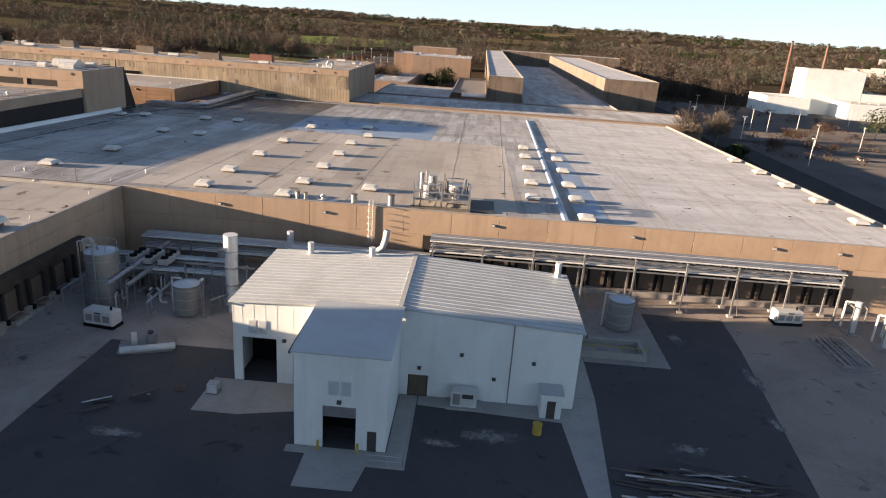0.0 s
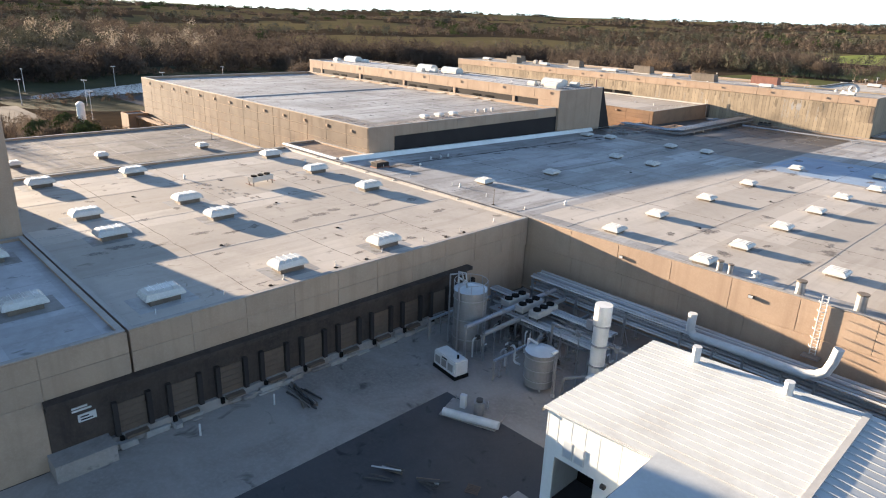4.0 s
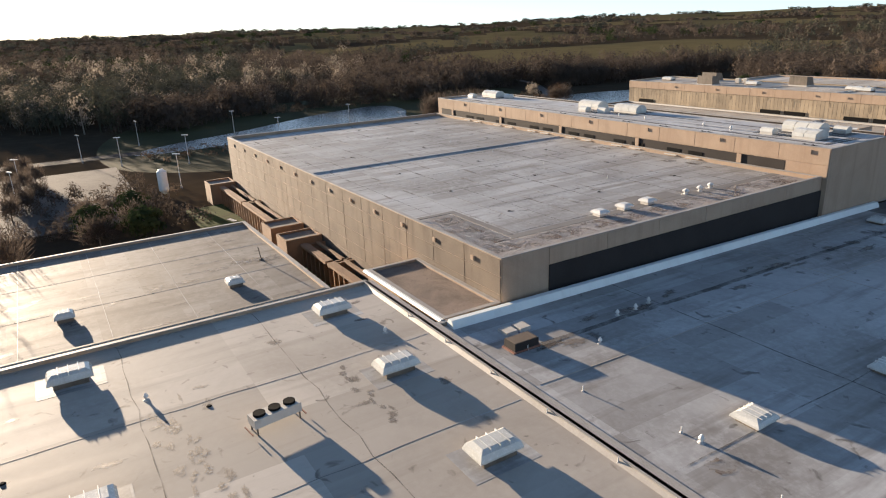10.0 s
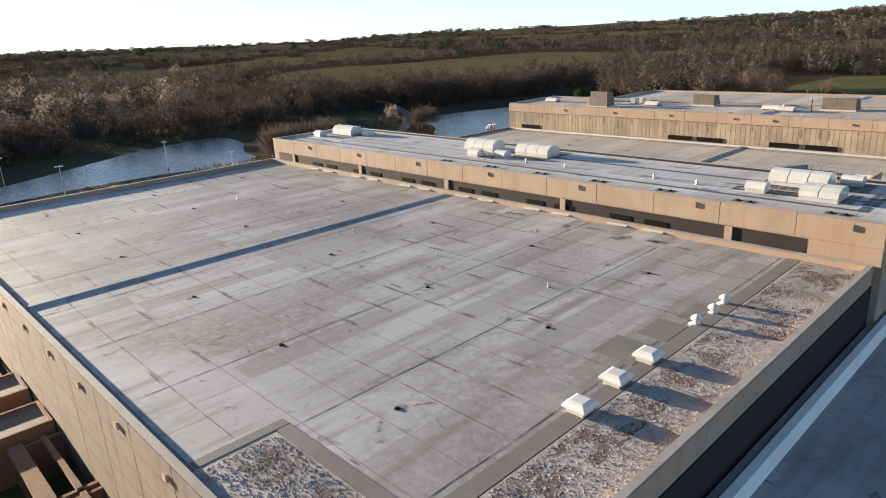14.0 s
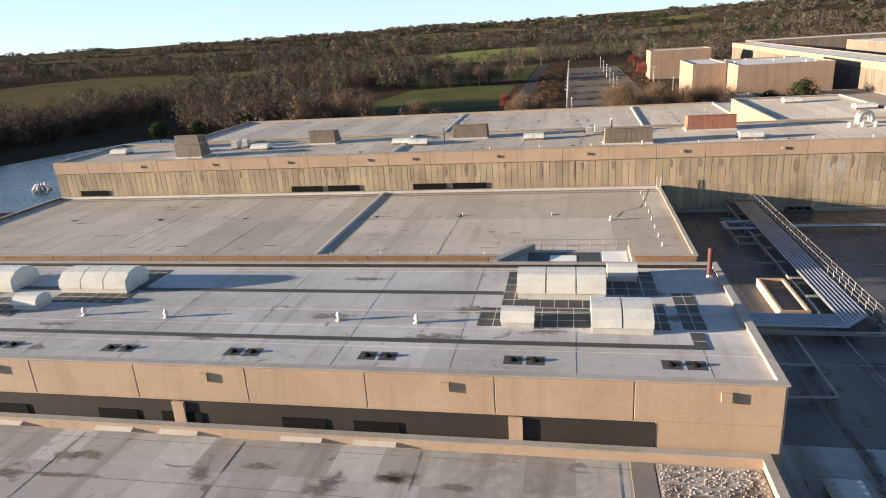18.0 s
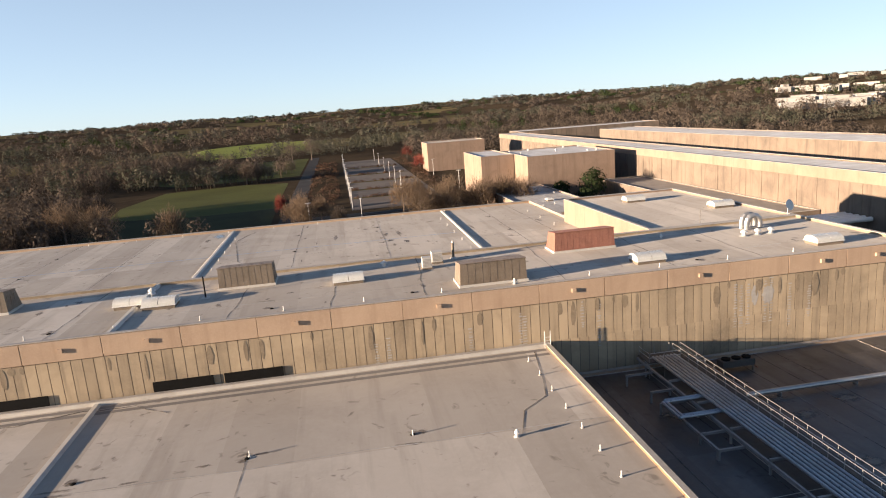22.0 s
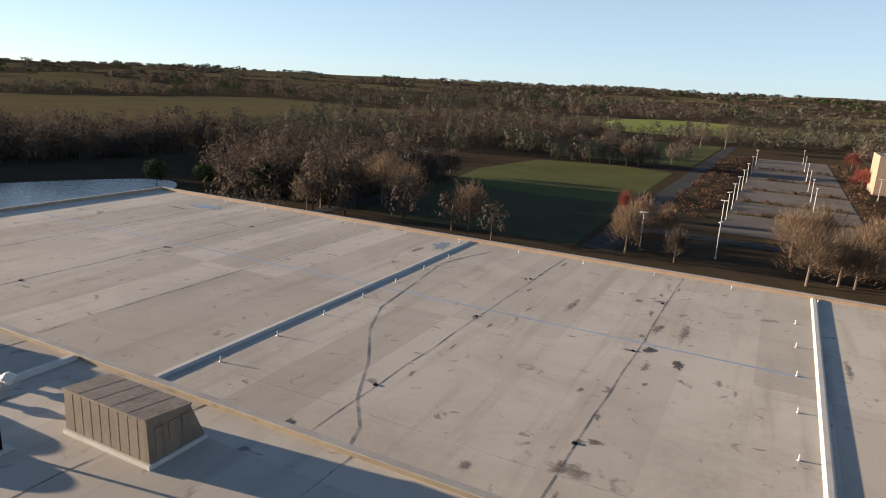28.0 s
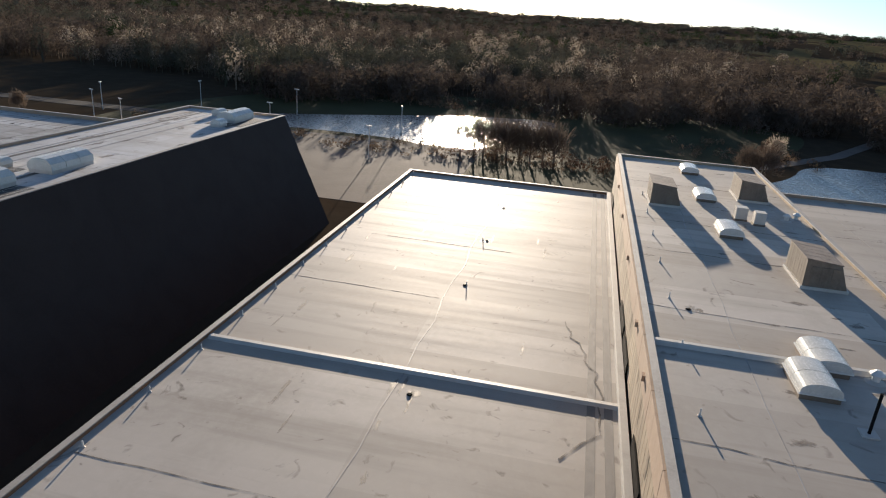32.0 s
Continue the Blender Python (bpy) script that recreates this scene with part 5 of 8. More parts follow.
for k in range(24):
    stain(hall_w, g.uniform(-159, -125), g.uniform(45, 93), 12.0, g.uniform(0.2, 0.9), g.uniform(0.8, 3.2), k + 2440, 0.008 + 0.0003 * k)
boxes("edge_strip", [(-227.2, 256.5, 13.6, -103.0, 257.2, 13.615)], M["roof_dark"], hall_c)
boxes("edge_strip", [(-227.2, 257.9, 13.6, -103.0, 258.6, 13.612)], M["roof_dark"], hall_c)
seam(hall_c, crooked((-169.5, 254.0, 13.6), (-160.5, 256.6, 13.6), 8, 0.35, 71) + crooked((-159.5, 257.4, 13.6), (-150.0, 257.6, 13.6), 7, 0.4, 72) + [(-148.5, 256.2, 13.6), (-146.0, 254.6, 13.6)], 0.2, "seam_dark", 0.05)
boxes("flashing", [(-227.4, 259.0, 13.6, -102.9, 259.3, 14.0)], M["seam_light"], hall_c)
for k in range(34):
    f = k / 33
    stain(hall_b, -104.6 + 13.5 * f + g.uniform(-1.0, 1.0), 70.6 + 3.0 * f + g.uniform(-1.6, 1.6), 12.0, g.uniform(0.3, 0.9), g.uniform(0.2, 0.6), k + 2500, 0.01 + 0.0004 * k)
for k in range(12):
    stain(hall_b, -103.2 + 1.0 * k + g.uniform(-0.5, 0.5), 88.2 + g.uniform(-0.9, 0.6), 12.0, g.uniform(0.4, 1.0), g.uniform(0.2, 0.5), k + 2600)
for k in range(9):
    stain(hall_g, -150 + 9.3 * g.randrange(4) + g.uniform(-3, 3), 170.3 + g.uniform(-1.2, 0.8), 17.0, g.uniform(0.8, 1.8), g.uniform(0.4, 0.8), k + 2700, 0.012)
boxes("mud_strip", [(-112.6, 111.0, 17.0, -109.6, 150.0, 17.082)], M["mud"], hall_g, "brown silt among the gravel")
boxes("mud_strip", [(-112.8, 152.0, 17.0, -107.4, 172.6, 17.083)], M["mud"], hall_g, "brown silt among the gravel")
boxes("mud_strip", [(-126.5, 112.6, 17.0, -113.2, 115.2, 17.084)], M["mud"], hall_g, "brown silt among the gravel")
# wet strip, puddles, tar and rust marks on the sandy roof
M["puddle"] = worn("shallow roof puddle", (0.12, 0.11, 0.1), (0.07, 0.06, 0.055), (0.17, 0.16, 0.15), 0.12, 0.5, 2.0, None, 0.0)
faded(M["puddle"], 0.8, 0.15, 0.35)
boxes("seam", [(-230.0, 324.72, 16.3, -101.2, 325.1, 16.306)], M["roof_blue"], hall_e, "faint bluish seam across the roof")
for k, (x, y, rx, ry, mname) in enumerate(((-155.6, 350.4, 1.3, 2.6, "puddle"), (-157.5, 345.5, 0.5, 2.6, "stain"), (-208.3, 349.0, 3.4, 1.6, "puddle"), (-212.0, 344.5, 2.6, 0.6, "stain"), (-116.0, 323.4, 0.55, 0.9, "tar"), (-112.7, 320.8, 0.6, 1.0, "tar"), (-80.4, 296.0, 0.8, 2.6, "stain"), (-79.6, 303.0, 0.6, 2.2, "stain"), (-81.2, 330.0, 0.6, 1.6, "stain"), (-94.5, 290.5, 0.5, 0.8, "stain"), (-95.6, 300.0, 0.5, 1.0, "stain"), (-117.0, 296.0, 1.4, 1.2, "stain"), (-123.6, 292.5, 0.5, 0.7, "stain"), (-138.0, 290.0, 0.5, 1.2, "tar"), (-113.5, 331.0, 0.7, 2.8, "stain"), (-116.5, 330.5, 0.5, 2.2, "stain"), (-127.5, 333.0, 0.5, 3.0, "stain"), (-97.0, 330.0, 0.4, 2.8, "stain"))):
    stain(hall_e, x, y, 16.3, rx, ry, k + 3300, 0.012 + 0.0005 * k, mname)
for k, (x, y, rx, ry, mname) in enumerate(((-89.2, 69.7, 0.9, 0.9, "tar"), (-92.0, 62.5, 0.8, 0.6, "stain"), (-84.6, 73.5, 0.7, 0.7, "stain"))):
    stain(hall_b, x, y, 12.0, rx, ry, k + 3350, 0.018, mname)
for k, (x, y, rx, ry, mname) in enumerate(((-73.6, 105.0, 0.7, 1.0, "mud"), (-86.6, 199.8, 3.4, 1.6, "tar"), (-81.1, 214.6, 4.2, 1.4, "tar"), (-86.5, 193.8, 2.6, 1.4, "tar"), (-70.0, 206.0, 3.0, 1.0, "stain"), (-64.0, 232.0, 1.2, 3.0, "tar"))):
    stain(hall_a, x, y, zA(y), rx, ry, k + 3380, 0.03, mname)
run = thing("roof_conduit", "low grey conduit run on the shaded roof", "pipe")
for a, b in (((-95.1, 205.4), (-95.3, 193.0)), ((-95.3, 193.0), (-103.8, 192.4)), ((-95.2, 199.0), (-103.8, 198.8))):
    bm = bmesh.new(); tube(bm, (a[0], a[1], zA(a[1]) + 0.45), (b[0], b[1], zA(b[1]) + 0.45), 0.14, 8); part("pipe", bm, M["tank"], run)
    for f in (0.08, 0.5, 0.92):
        x, y = a[0] + (b[0] - a[0]) * f, a[1] + (b[1] - a[1]) * f
        boxes("stand", [(x - 0.15, y - 0.15, zA(y) - 0.02, x + 0.15, y + 0.15, zA(y) + 0.36)], M["lump"], run)
# gear on the far roofs
g = random.Random(5)
for k in range(16):
    copy_thing(mush, pose(g.uniform(-44, -9), g.uniform(458, 497), 20.0)) if k % 2 else copy_thing(vent, pose(g.uniform(-62, -43), g.uniform(384, 452), 8.0))
for x, y in ((-57.0, 440.0), (-49.0, 437.0), (-52.0, 410.0)):
    copy_thing(sky_a, pose(x, y, 8.0))
for k in range(14):
    stain(link_roof, g.uniform(-62, -43), g.uniform(384, 452), 8.0, g.uniform(1.0, 3.2), g.uniform(0.3, 0.9), k + 2900)
for k in range(40):
    x, y = g.uniform(-103, -40), g.uniform(188, 257)
    stain(hall_a, x, y, zA(y), g.uniform(0.4, 1.6), g.uniform(0.4, 1.6), k + 3000, 0.024)
for k in range(9):
    x = -109.5 + 6.2 * k
    seam(hall_a, crooked((x, 187.0, zA(187)), (x, 258.0, zA(258)), 12, 0.15, k + 60), 0.2, "seam_light" if k == 4 else "seam_dark", 0.026) if x > -105 else None

# ---- the metal building in the yard ----
shed = thing("metal_building", "white ribbed metal industrial building with a low gable roof", "building")
SX0, SX1, SY0, SY1, RX = -24.6, 13.1, 63.5, 80.5, -6.4


def shed_top(x):
    return 11.5 - abs(x - RX) * (0.8 / 18.2 if x < RX else 1.1 / 19.5)


def shed_wall(nm, spans, parent, axis, const, t=0.25):
    """A wall made of upright strips between openings: (a, b, z0) or (a, b, z0, z1)."""
    first = None
    for s in spans:
        a, b, z0 = s[:3]
        n = max(1, int((b - a) / 1.2))
        for k in range(n):
            u, v = a + (b - a) * k / n, a + (b - a) * (k + 1) / n
            top = s[3] if len(s) > 3 else None
            bm = bmesh.new()
            if axis == "x":
                z1, z2 = (top, top) if top else (shed_top(u), shed_top(v))
                vs = box(bm, u, const, z0, v, const + t, 1)
                for q in vs[4:]:
                    q.co.z = z1 if abs(q.co.x - u) < 1e-6 else z2
                rb = box(bm, u, const - 0.012, z0, u + 0.12, const, 1)
                for q in rb[4:]:
                    q.co.z = min(z1, z2) - 0.01
            else:
                z1 = top or shed_top(const)
                box(bm, const, u, z0, const + t, v, z1)
                box(bm, const - 0.012, u, z0, const, u + 0.12, z1 - 0.01)
            part("siding_panel", bm, M["siding"], parent)
    return first


shed_wall("wall_south", [(SX0, -23.6, GZ), (-23.6, -19.8, GZ + 5.4), (-19.8, -18.0, GZ), (-18.0, -15.6, GZ + 5.0), (-15.6, -5.2, GZ), (-5.2, -3.0, GZ + 2.6), (-3.0, 9.4, GZ), (9.4, SX1, GZ)], shed, "x", SY0)
shed_wall("wall_north", [(SX0, SX1, GZ)], shed, "x", SY1 - 0.25)
shed_wall("wall_west", [(SY0 + 0.25, SY1 - 0.25, GZ)], shed, "y", SX0)
shed_wall("wall_east", [(SY0 + 0.25, SY1 - 0.25, GZ)], shed, "y", SX1 - 0.25)
for nm, a, b in (("roof", SX0 - 0.3, RX), ("roof", RX, SX1 + 0.3)):
    bm = bmesh.new()
    vs = box(bm, a, SY0 - 0.3, 0, b, SY1 + 0.3, 1)
    for k, v in enumerate(vs):
        v.co.z = shed_top(v.co.x) + (0.02 if k < 4 else 0.14)
    side = part(nm, bm, M["roof_metal"], shed, "pale ribbed metal roof slope")
    for k in range(18):
        y = SY0 - 0.2 + 0.98 * k
        bm = bmesh.new()
        vs = box(bm, a, y, 0, b, y + 0.1, 1)
        for q, v in enumerate(vs):
            v.co.z = shed_top(v.co.x) + (0.14 if q < 4 else 0.21)
        part("rib", bm, M["roof_metal"], side)
bm = bmesh.new()
box(bm, RX - 0.25, SY0 - 0.3, shed_top(RX) + 0.14, RX + 0.25, SY1 + 0.3, shed_top(RX) + 0.24)
part("ridge_cap", bm, M["seam_light"], shed)
# black sheet that stands for the unlit inside behind the openings
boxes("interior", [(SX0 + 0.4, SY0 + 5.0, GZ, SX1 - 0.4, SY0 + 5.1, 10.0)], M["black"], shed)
boxes("gutter", [(SX1 + 0.3, SY0 - 0.3, 10.1, SX1 + 0.45, SY1 + 0.3, 10.35)], M["black_grey"], shed)
boxes("gutter", [(SX0 - 0.45, SY0 - 0.3, 10.4, SX0 - 0.3, SY1 + 0.3, 10.65)], M["black_grey"], shed)
boxes("trim", [(5.8, SY0 - 0.06, GZ, 5.95, SY0, 10.7)], M["tank"], shed)
for x, z, w, h in ((-22.4, 7.9, 0.95, 1.6), (-21.3, 7.9, 0.95, 1.6)):
    win = boxes("window", [(x - w / 2, SY0 - 0.08, z - h / 2, x + w / 2, SY0 - 0.01, z + h / 2)], M["white_paint"], shed)
    boxes("pane", [(x - w / 2 + 0.1, SY0 - 0.1, z - h / 2 + 0.1, x + w / 2 - 0.1, SY0 - 0.08, z + h / 2 - 0.1)], M["pane_pale"], win)
boxes("door", [(-5.1, SY0 + 0.05, GZ, -3.1, SY0 + 0.12, GZ + 2.55)], M["dock_brown"], shed, "dark double service door")
for x, z in ((0.5, 6.6), (8.3, 6.3), (4.2, 4.0), (-18.9, 6.4), (-4.0, 4.6)):
    boxes("wall_lamp", [(x - 0.2, SY0 - 0.3, z, x + 0.2, SY0, z + 0.3)], M["black_grey"], shed, "small dark wall lamp")
for x in (-12.0, 12.0, -20.0):
    bm = bmesh.new()
    tube(bm, (x, 79.4, 10.6), (x, 79.4, 12.6), 0.4, 12)
    part("roof_stub", bm, M["white_paint"], shed)

annex = thing("annex_building", "white metal annex with a roller door and flat roof", "building")
AX0, AX1, AY0, AY1 = -14.9, -6.1, 52.8, 63.4
def annex_wall(nm, spans, axis, const):
    for a, b, z0, z1 in spans:
        n = max(1, int((b - a) / 1.2))
        for k in range(n):
            u, v = a + (b - a) * k / n, a + (b - a) * (k + 1) / n
            bm = bmesh.new()
            if axis == "x":
                box(bm, u, const, z0, v, const + 0.25, z1)
                box(bm, u, const - 0.012, z0, u + 0.1, const, z1 - 0.01)
            else:
                box(bm, const, u, z0, const + 0.25, v, z1)
            part("siding_panel", bm, M["siding"], annex)
annex_wall("wall_south", [(AX0, -12.2, GZ, 11.2), (-12.2, -9.0, GZ + 4.6, 11.2), (-9.0, -7.9, GZ, 11.2), (-7.9, -7.0, GZ + 2.2, 11.2), (-7.0, AX1, GZ, 11.2)], "x", AY0)
annex_wall("wall_west", [(AY0 + 0.25, AY1, GZ, 11.25)], "y", AX0)
annex_wall("wall_east", [(AY0 + 0.25, AY1, GZ, 11.25)], "y", AX1 - 0.25)
bm = bmesh.new()
vs = box(bm, AX0 - 0.25, AY0 - 0.3, 0, AX1 + 0.25, AY1 + 0.0, 1)
for k, v in enumerate(vs):
    v.co.z = 11.25 + 0.45 * (v.co.y - AY0) / 10.6 + (0.0 if k < 4 else 0.14)
part("roof", bm, M["roof_metal"], annex, "pale flat metal roof")
boxes("roller_door", [(-12.2, AY0 + 0.1, GZ + 3.4, -9.0, AY0 + 0.2, GZ + 4.6)], M["steel"], annex, "half-raised grey roller door")
# unlit inside of the annex, put in as a black sheet
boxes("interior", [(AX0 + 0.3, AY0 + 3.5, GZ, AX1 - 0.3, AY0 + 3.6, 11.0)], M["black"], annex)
boxes("door", [(-7.9, AY0 + 0.08, GZ, -7.0, AY0 + 0.15, GZ + 2.2)], M["black_grey"], annex, "dark steel side door")
for x in (-11.2, -10.0):
    win = boxes("window", [(x - 0.5, AY0 - 0.08, 7.0, x + 0.5, AY0 - 0.01, 8.5)], M["white_paint"], annex)
    boxes("pane", [(x - 0.4, AY0 - 0.1, 7.1, x + 0.4, AY0 - 0.08, 8.4)], M["pane_pale"], win)
boxes("wall_lamp", [(-10.8, AY0 - 0.3, 6.2, -10.4, AY0, 6.5)], M["black_grey"], annex)
boxes("gutter", [(AX0 - 0.42, AY0 - 0.3, 11.1, AX0 - 0.25, AY1, 11.35)], M["black_grey"], annex)
for x in (-12.5, -8.7):
    t = thing("bollard", "short yellow steel bollard by the roller door", "bollard", "bollards", at=pose(x, 52.2, GZ))
    bm = bmesh.new(); tube(bm, (0, 0, 0), (0, 0, 1.1), 0.12, 10); part("post", bm, M["yellow"], t)
    bm = bmesh.new(); tube(bm, (0, 0, 1.1), (0, 0, 1.18), 0.12, 10, 0.05); part("cap", bm, M["yellow"], t)
rail = thing("handrail", "grey pipe handrail on the concrete walk", "railing", at=pose(0, 0, GZ))
for k in range(6):
    x, y = ((-7.6, 50.8), (-5.8, 50.8), (-4.2, 50.8), (-4.2, 54.0), (-4.2, 57.5), (-4.2, 61.0))[k]
    bm = bmesh.new(); tube(bm, (x, y, 0), (x, y, 1.1), 0.04, 6); part("post", bm, M["steel"], rail)
for z in (0.55, 1.1):
    bm = bmesh.new(); tube(bm, (-7.6, 50.8, z), (-4.2, 50.8, z), 0.035, 6); tube(bm, (-4.2, 50.8, z), (-4.2, 61.0, z), 0.035, 6); part("rail", bm, M["steel"], rail)
booth = thing("guard_booth", "small white metal porch booth with a dark door", "booth", at=pose(10.4, 62.2, GZ))
boxes("body", [(-1.1, -1.0, 0, 1.1, 1.2, 2.9)], M["siding"], booth)
boxes("roof", [(-1.25, -1.15, 2.9, 1.25, 1.2, 3.02)], M["roof_metal"], booth)
boxes("door", [(-0.45, -1.06, 0.05, 0.45, -1.0, 2.15)], M["black_grey"], booth)
ac = thing("condenser_unit", "white ground air handler on a concrete pad", "air unit", at=pose(1.1, 62.4, GZ))
boxes("pad", [(-1.9, -1.2, 0, 1.9, 0.9, 0.25)], M["concrete_pale"], ac)
boxes("case", [(-1.4, -0.8, 0.25, 1.4, 0.6, 2.0)], M["white_paint"], ac)
boxes("grille", [(-0.2, -0.84, 1.3, 1.0, -0.8, 1.8)], M["black_grey"], ac)
boxes("grille", [(-1.2, -0.84, 0.5, -0.4, -0.8, 1.8)], M["tank"], ac)
tub = thing("yellow_drum", "yellow safety drum on the asphalt", "drum", at=pose(8.8, 58.3, GZ))
bm = bmesh.new(); tube(bm, (0, 0, 0), (0, 0, 1.1), 0.5, 12, 0.45); part("body", bm, M["yellow"], tub)
bm = bmesh.new(); tube(bm, (0, 0, 1.1), (0, 0, 1.2), 0.52, 12); part("lid", bm, M["yellow"], tub)
tote = thing("tote_tank", "white caged liquid tote on the walk", "tote", at=pose(-25.8, 60.5, GZ))
boxes("pallet", [(-0.6, -0.6, 0, 0.6, 0.6, 0.15)], M["black_grey"], tote)
boxes("bottle", [(-0.55, -0.55, 0.15, 0.55, 0.55, 1.15)], M["white_paint"], tote)
for k in (-1, 0, 1):
    boxes("cage_bar", [(-0.6, k * 0.4 - 0.02, 0.15, 0.6, k * 0.4 + 0.02, 1.2)], M["steel"], tote)


# ---- tanks and process pipes ----
def tank(label, x, y, r, h, mat, cone=0.5, legs=0.0, rails=True, group="tanks"):
    t = thing("storage_tank", label, "tank", group, at=pose(x, y, GZ))
    bm = bmesh.new(); tube(bm, (0, 0, legs), (0, 0, legs + h), r, 28); part("shell", bm, mat, t, smooth=False)
    bm = bmesh.new(); tube(bm, (0, 0, legs + h), (0, 0, legs + h + cone), r * 1.02, 28, r * 0.25); part("top", bm, M["pane_pale"], t, "pale conical tank top")
    for k in range(3):
        bm = bmesh.new(); tube(bm, (0, 0, legs + h * (0.2 + 0.33 * k)), (0, 0, legs + h * (0.2 + 0.33 * k) + 0.12), r * 1.03, 28); part("hoop", bm, M["steel"], t)
    if rails:
        for k in range(8):
            a = 2 * math.pi * k / 8
            bm = bmesh.new(); tube(bm, (r * math.cos(a), r * math.sin(a), legs + h), (r * math.cos(a), r * math.sin(a), legs + h + 1.1), 0.04, 5); part("rail_post", bm, M["steel"], t)
        bm = bmesh.new()
        for k in range(16):
            a, b = 2 * math.pi * k / 16, 2 * math.pi * (k + 1) / 16
            tube(bm, (r * math.cos(a), r * math.sin(a), legs + h + 1.1), (r * math.cos(b), r * math.sin(b), legs + h + 1.1), 0.04, 5)
        part("top_rail", bm, M["steel"], t)
    for s in (-1, 1):
        bm = bmesh.new(); tube(bm, (r + 0.35, s * 0.25, 0), (r + 0.35, s * 0.25, legs + h + 0.9), 0.05, 5); part("ladder_rail", bm, M["steel"], t)
    for k in range(int((legs + h) / 0.5)):
        bm = bmesh.new(); tube(bm, (r + 0.35, -0.25, 0.3 + 0.5 * k), (r + 0.35, 0.25, 0.3 + 0.5 * k), 0.03, 5); part("rung", bm, M["steel"], t)
    if legs:
        for k in range(4):
            a = math.pi / 4 + math.pi / 2 * k
            bm = bmesh.new(); tube(bm, (r * 0.8 * math.cos(a), r * 0.8 * math.sin(a), 0), (r * 0.8 * math.cos(a), r * 0.8 * math.sin(a), legs + 0.1), 0.12, 6); part("leg", bm, M["steel"], t)
    bm = bmesh.new(); tube(bm, (-r - 0.4, 0.4, 0), (-r - 0.4, 0.4, legs + h + 0.5), 0.14, 8); tube(bm, (-r - 0.4, 0.4, legs + h + 0.5), (-r * 0.4, 0.2, legs + h + 0.5), 0.14, 8); part("riser_pipe", bm, M["white_paint"], t)
    return t


tank("tall grey insulated tank with a railed top", -48.4, 79.7, 2.05, 7.7, M["tank"])
tank("short grey tank with a pale domed lid", -36.5, 78.6, 1.7, 4.0, M["tank"], 0.35, 0.5, False)
tank("plain grey cylindrical tank behind the metal building", 22.4, 86.3, 1.8, 4.2, M["tank"], 0.3, 0.3, False)
for dx, dy, h in ((-2.7, 0.6, 8.9), (-2.2, -1.4, 9.2), (0.4, -2.5, 8.6)):
    t = thing("process_pipe", "pale riser pipe bending over the tall tank", "pipe", "tank risers", at=pose(-48.4 + dx, 79.7 + dy, GZ))
    bm = bmesh.new()
    path = [(0, 0, 0), (0, 0, h), (-dx * 0.55, -dy * 0.55, h + 0.35), (-dx * 0.7, -dy * 0.7, 7.9)]
    sweep(bm, path, 0.12, 8)
    part("pipe", bm, M["steel"], t)
    boxes("foot", [(-0.3, -0.3, 0, 0.3, 0.3, 0.12)], M["concrete"], t)
yard_lamp = thing("yard_lamp", "slim pole lamp beside the short tank", "lamp", at=pose(-34.0, 78.0, GZ))
bm = bmesh.new(); tube(bm, (0, 0, 0), (0, 0, 5.6), 0.08, 8); part("pole", bm, M["steel"], yard_lamp)
boxes("lamp_head", [(-0.15, -0.9, 5.5, 0.15, 0.1, 5.7)], M["white_paint"], yard_lamp)
bm = bmesh.new(); tube(bm, (0, 0, 0), (0, 0, 0.4), 0.25, 10); part("base", bm, M["concrete_pale"], yard_lamp)
silo = thing("exhaust_column", "tall slim white exhaust column", "column", at=pose(-32.0, 83.0, GZ))
bm = bmesh.new(); tube(bm, (0, 0, 0.8), (0, 0, 8.0), 0.85, 20); part("shaft", bm, M["white_paint"], silo)
bm = bmesh.new(); tube(bm, (0, 0, 8.0), (0, 0, 10.3), 0.95, 20); part("head", bm, M["white_paint"], silo)
bm = bmesh.new(); tube(bm, (0, 0, 0), (0, 0, 0.8), 1.2, 20); part("base", bm, M["concrete_pale"], silo)
for z in (3.0, 5.5, 7.9):
    bm = bmesh.new(); tube(bm, (0, 0, z), (0, 0, z + 0.15), 1.0, 20); part("band", bm, M["steel"], silo)
for k in range(2):
    boxes("bracket", [(-1.6, -0.5 + k * 0.8, 7.0, -0.8, -0.3 + k * 0.8, 8.2)], M["steel"], silo)


def generator(label, x, y, turn):
    t = thing("generator", label, "generator", "generators", at=pose(x, y, GZ, 0, 0, turn))
    boxes("skid", [(-2.1, -1.0, 0, 2.1, 1.0, 0.45)], M["black"], t, "black fuel skid")
    bm = bmesh.new()
    vs = box(bm, -2.05, -0.95, 0.45, 2.05, 0.95, 2.3)
    bmesh.ops.bevel(bm, geom=[e for e in bm.edges], offset=0.12, segments=2, affect="EDGES")
    part("housing", bm, M["white_paint"], t)
    for k in range(3):
        boxes("louvre", [(-1.7 + 1.2 * k, -0.99, 0.9, -0.8 + 1.2 * k, -0.95, 1.8)], M["tank"], t)
    bm = bmesh.new(); tube(bm, (1.3, 0, 2.3), (1.3, 0, 2.75), 0.14, 8); part("exhaust", bm, M["black"], t)
    boxes("badge", [(-0.4, -1.0, 1.95, 0.5, -0.96, 2.15)], M["black_grey"], t)
    return t


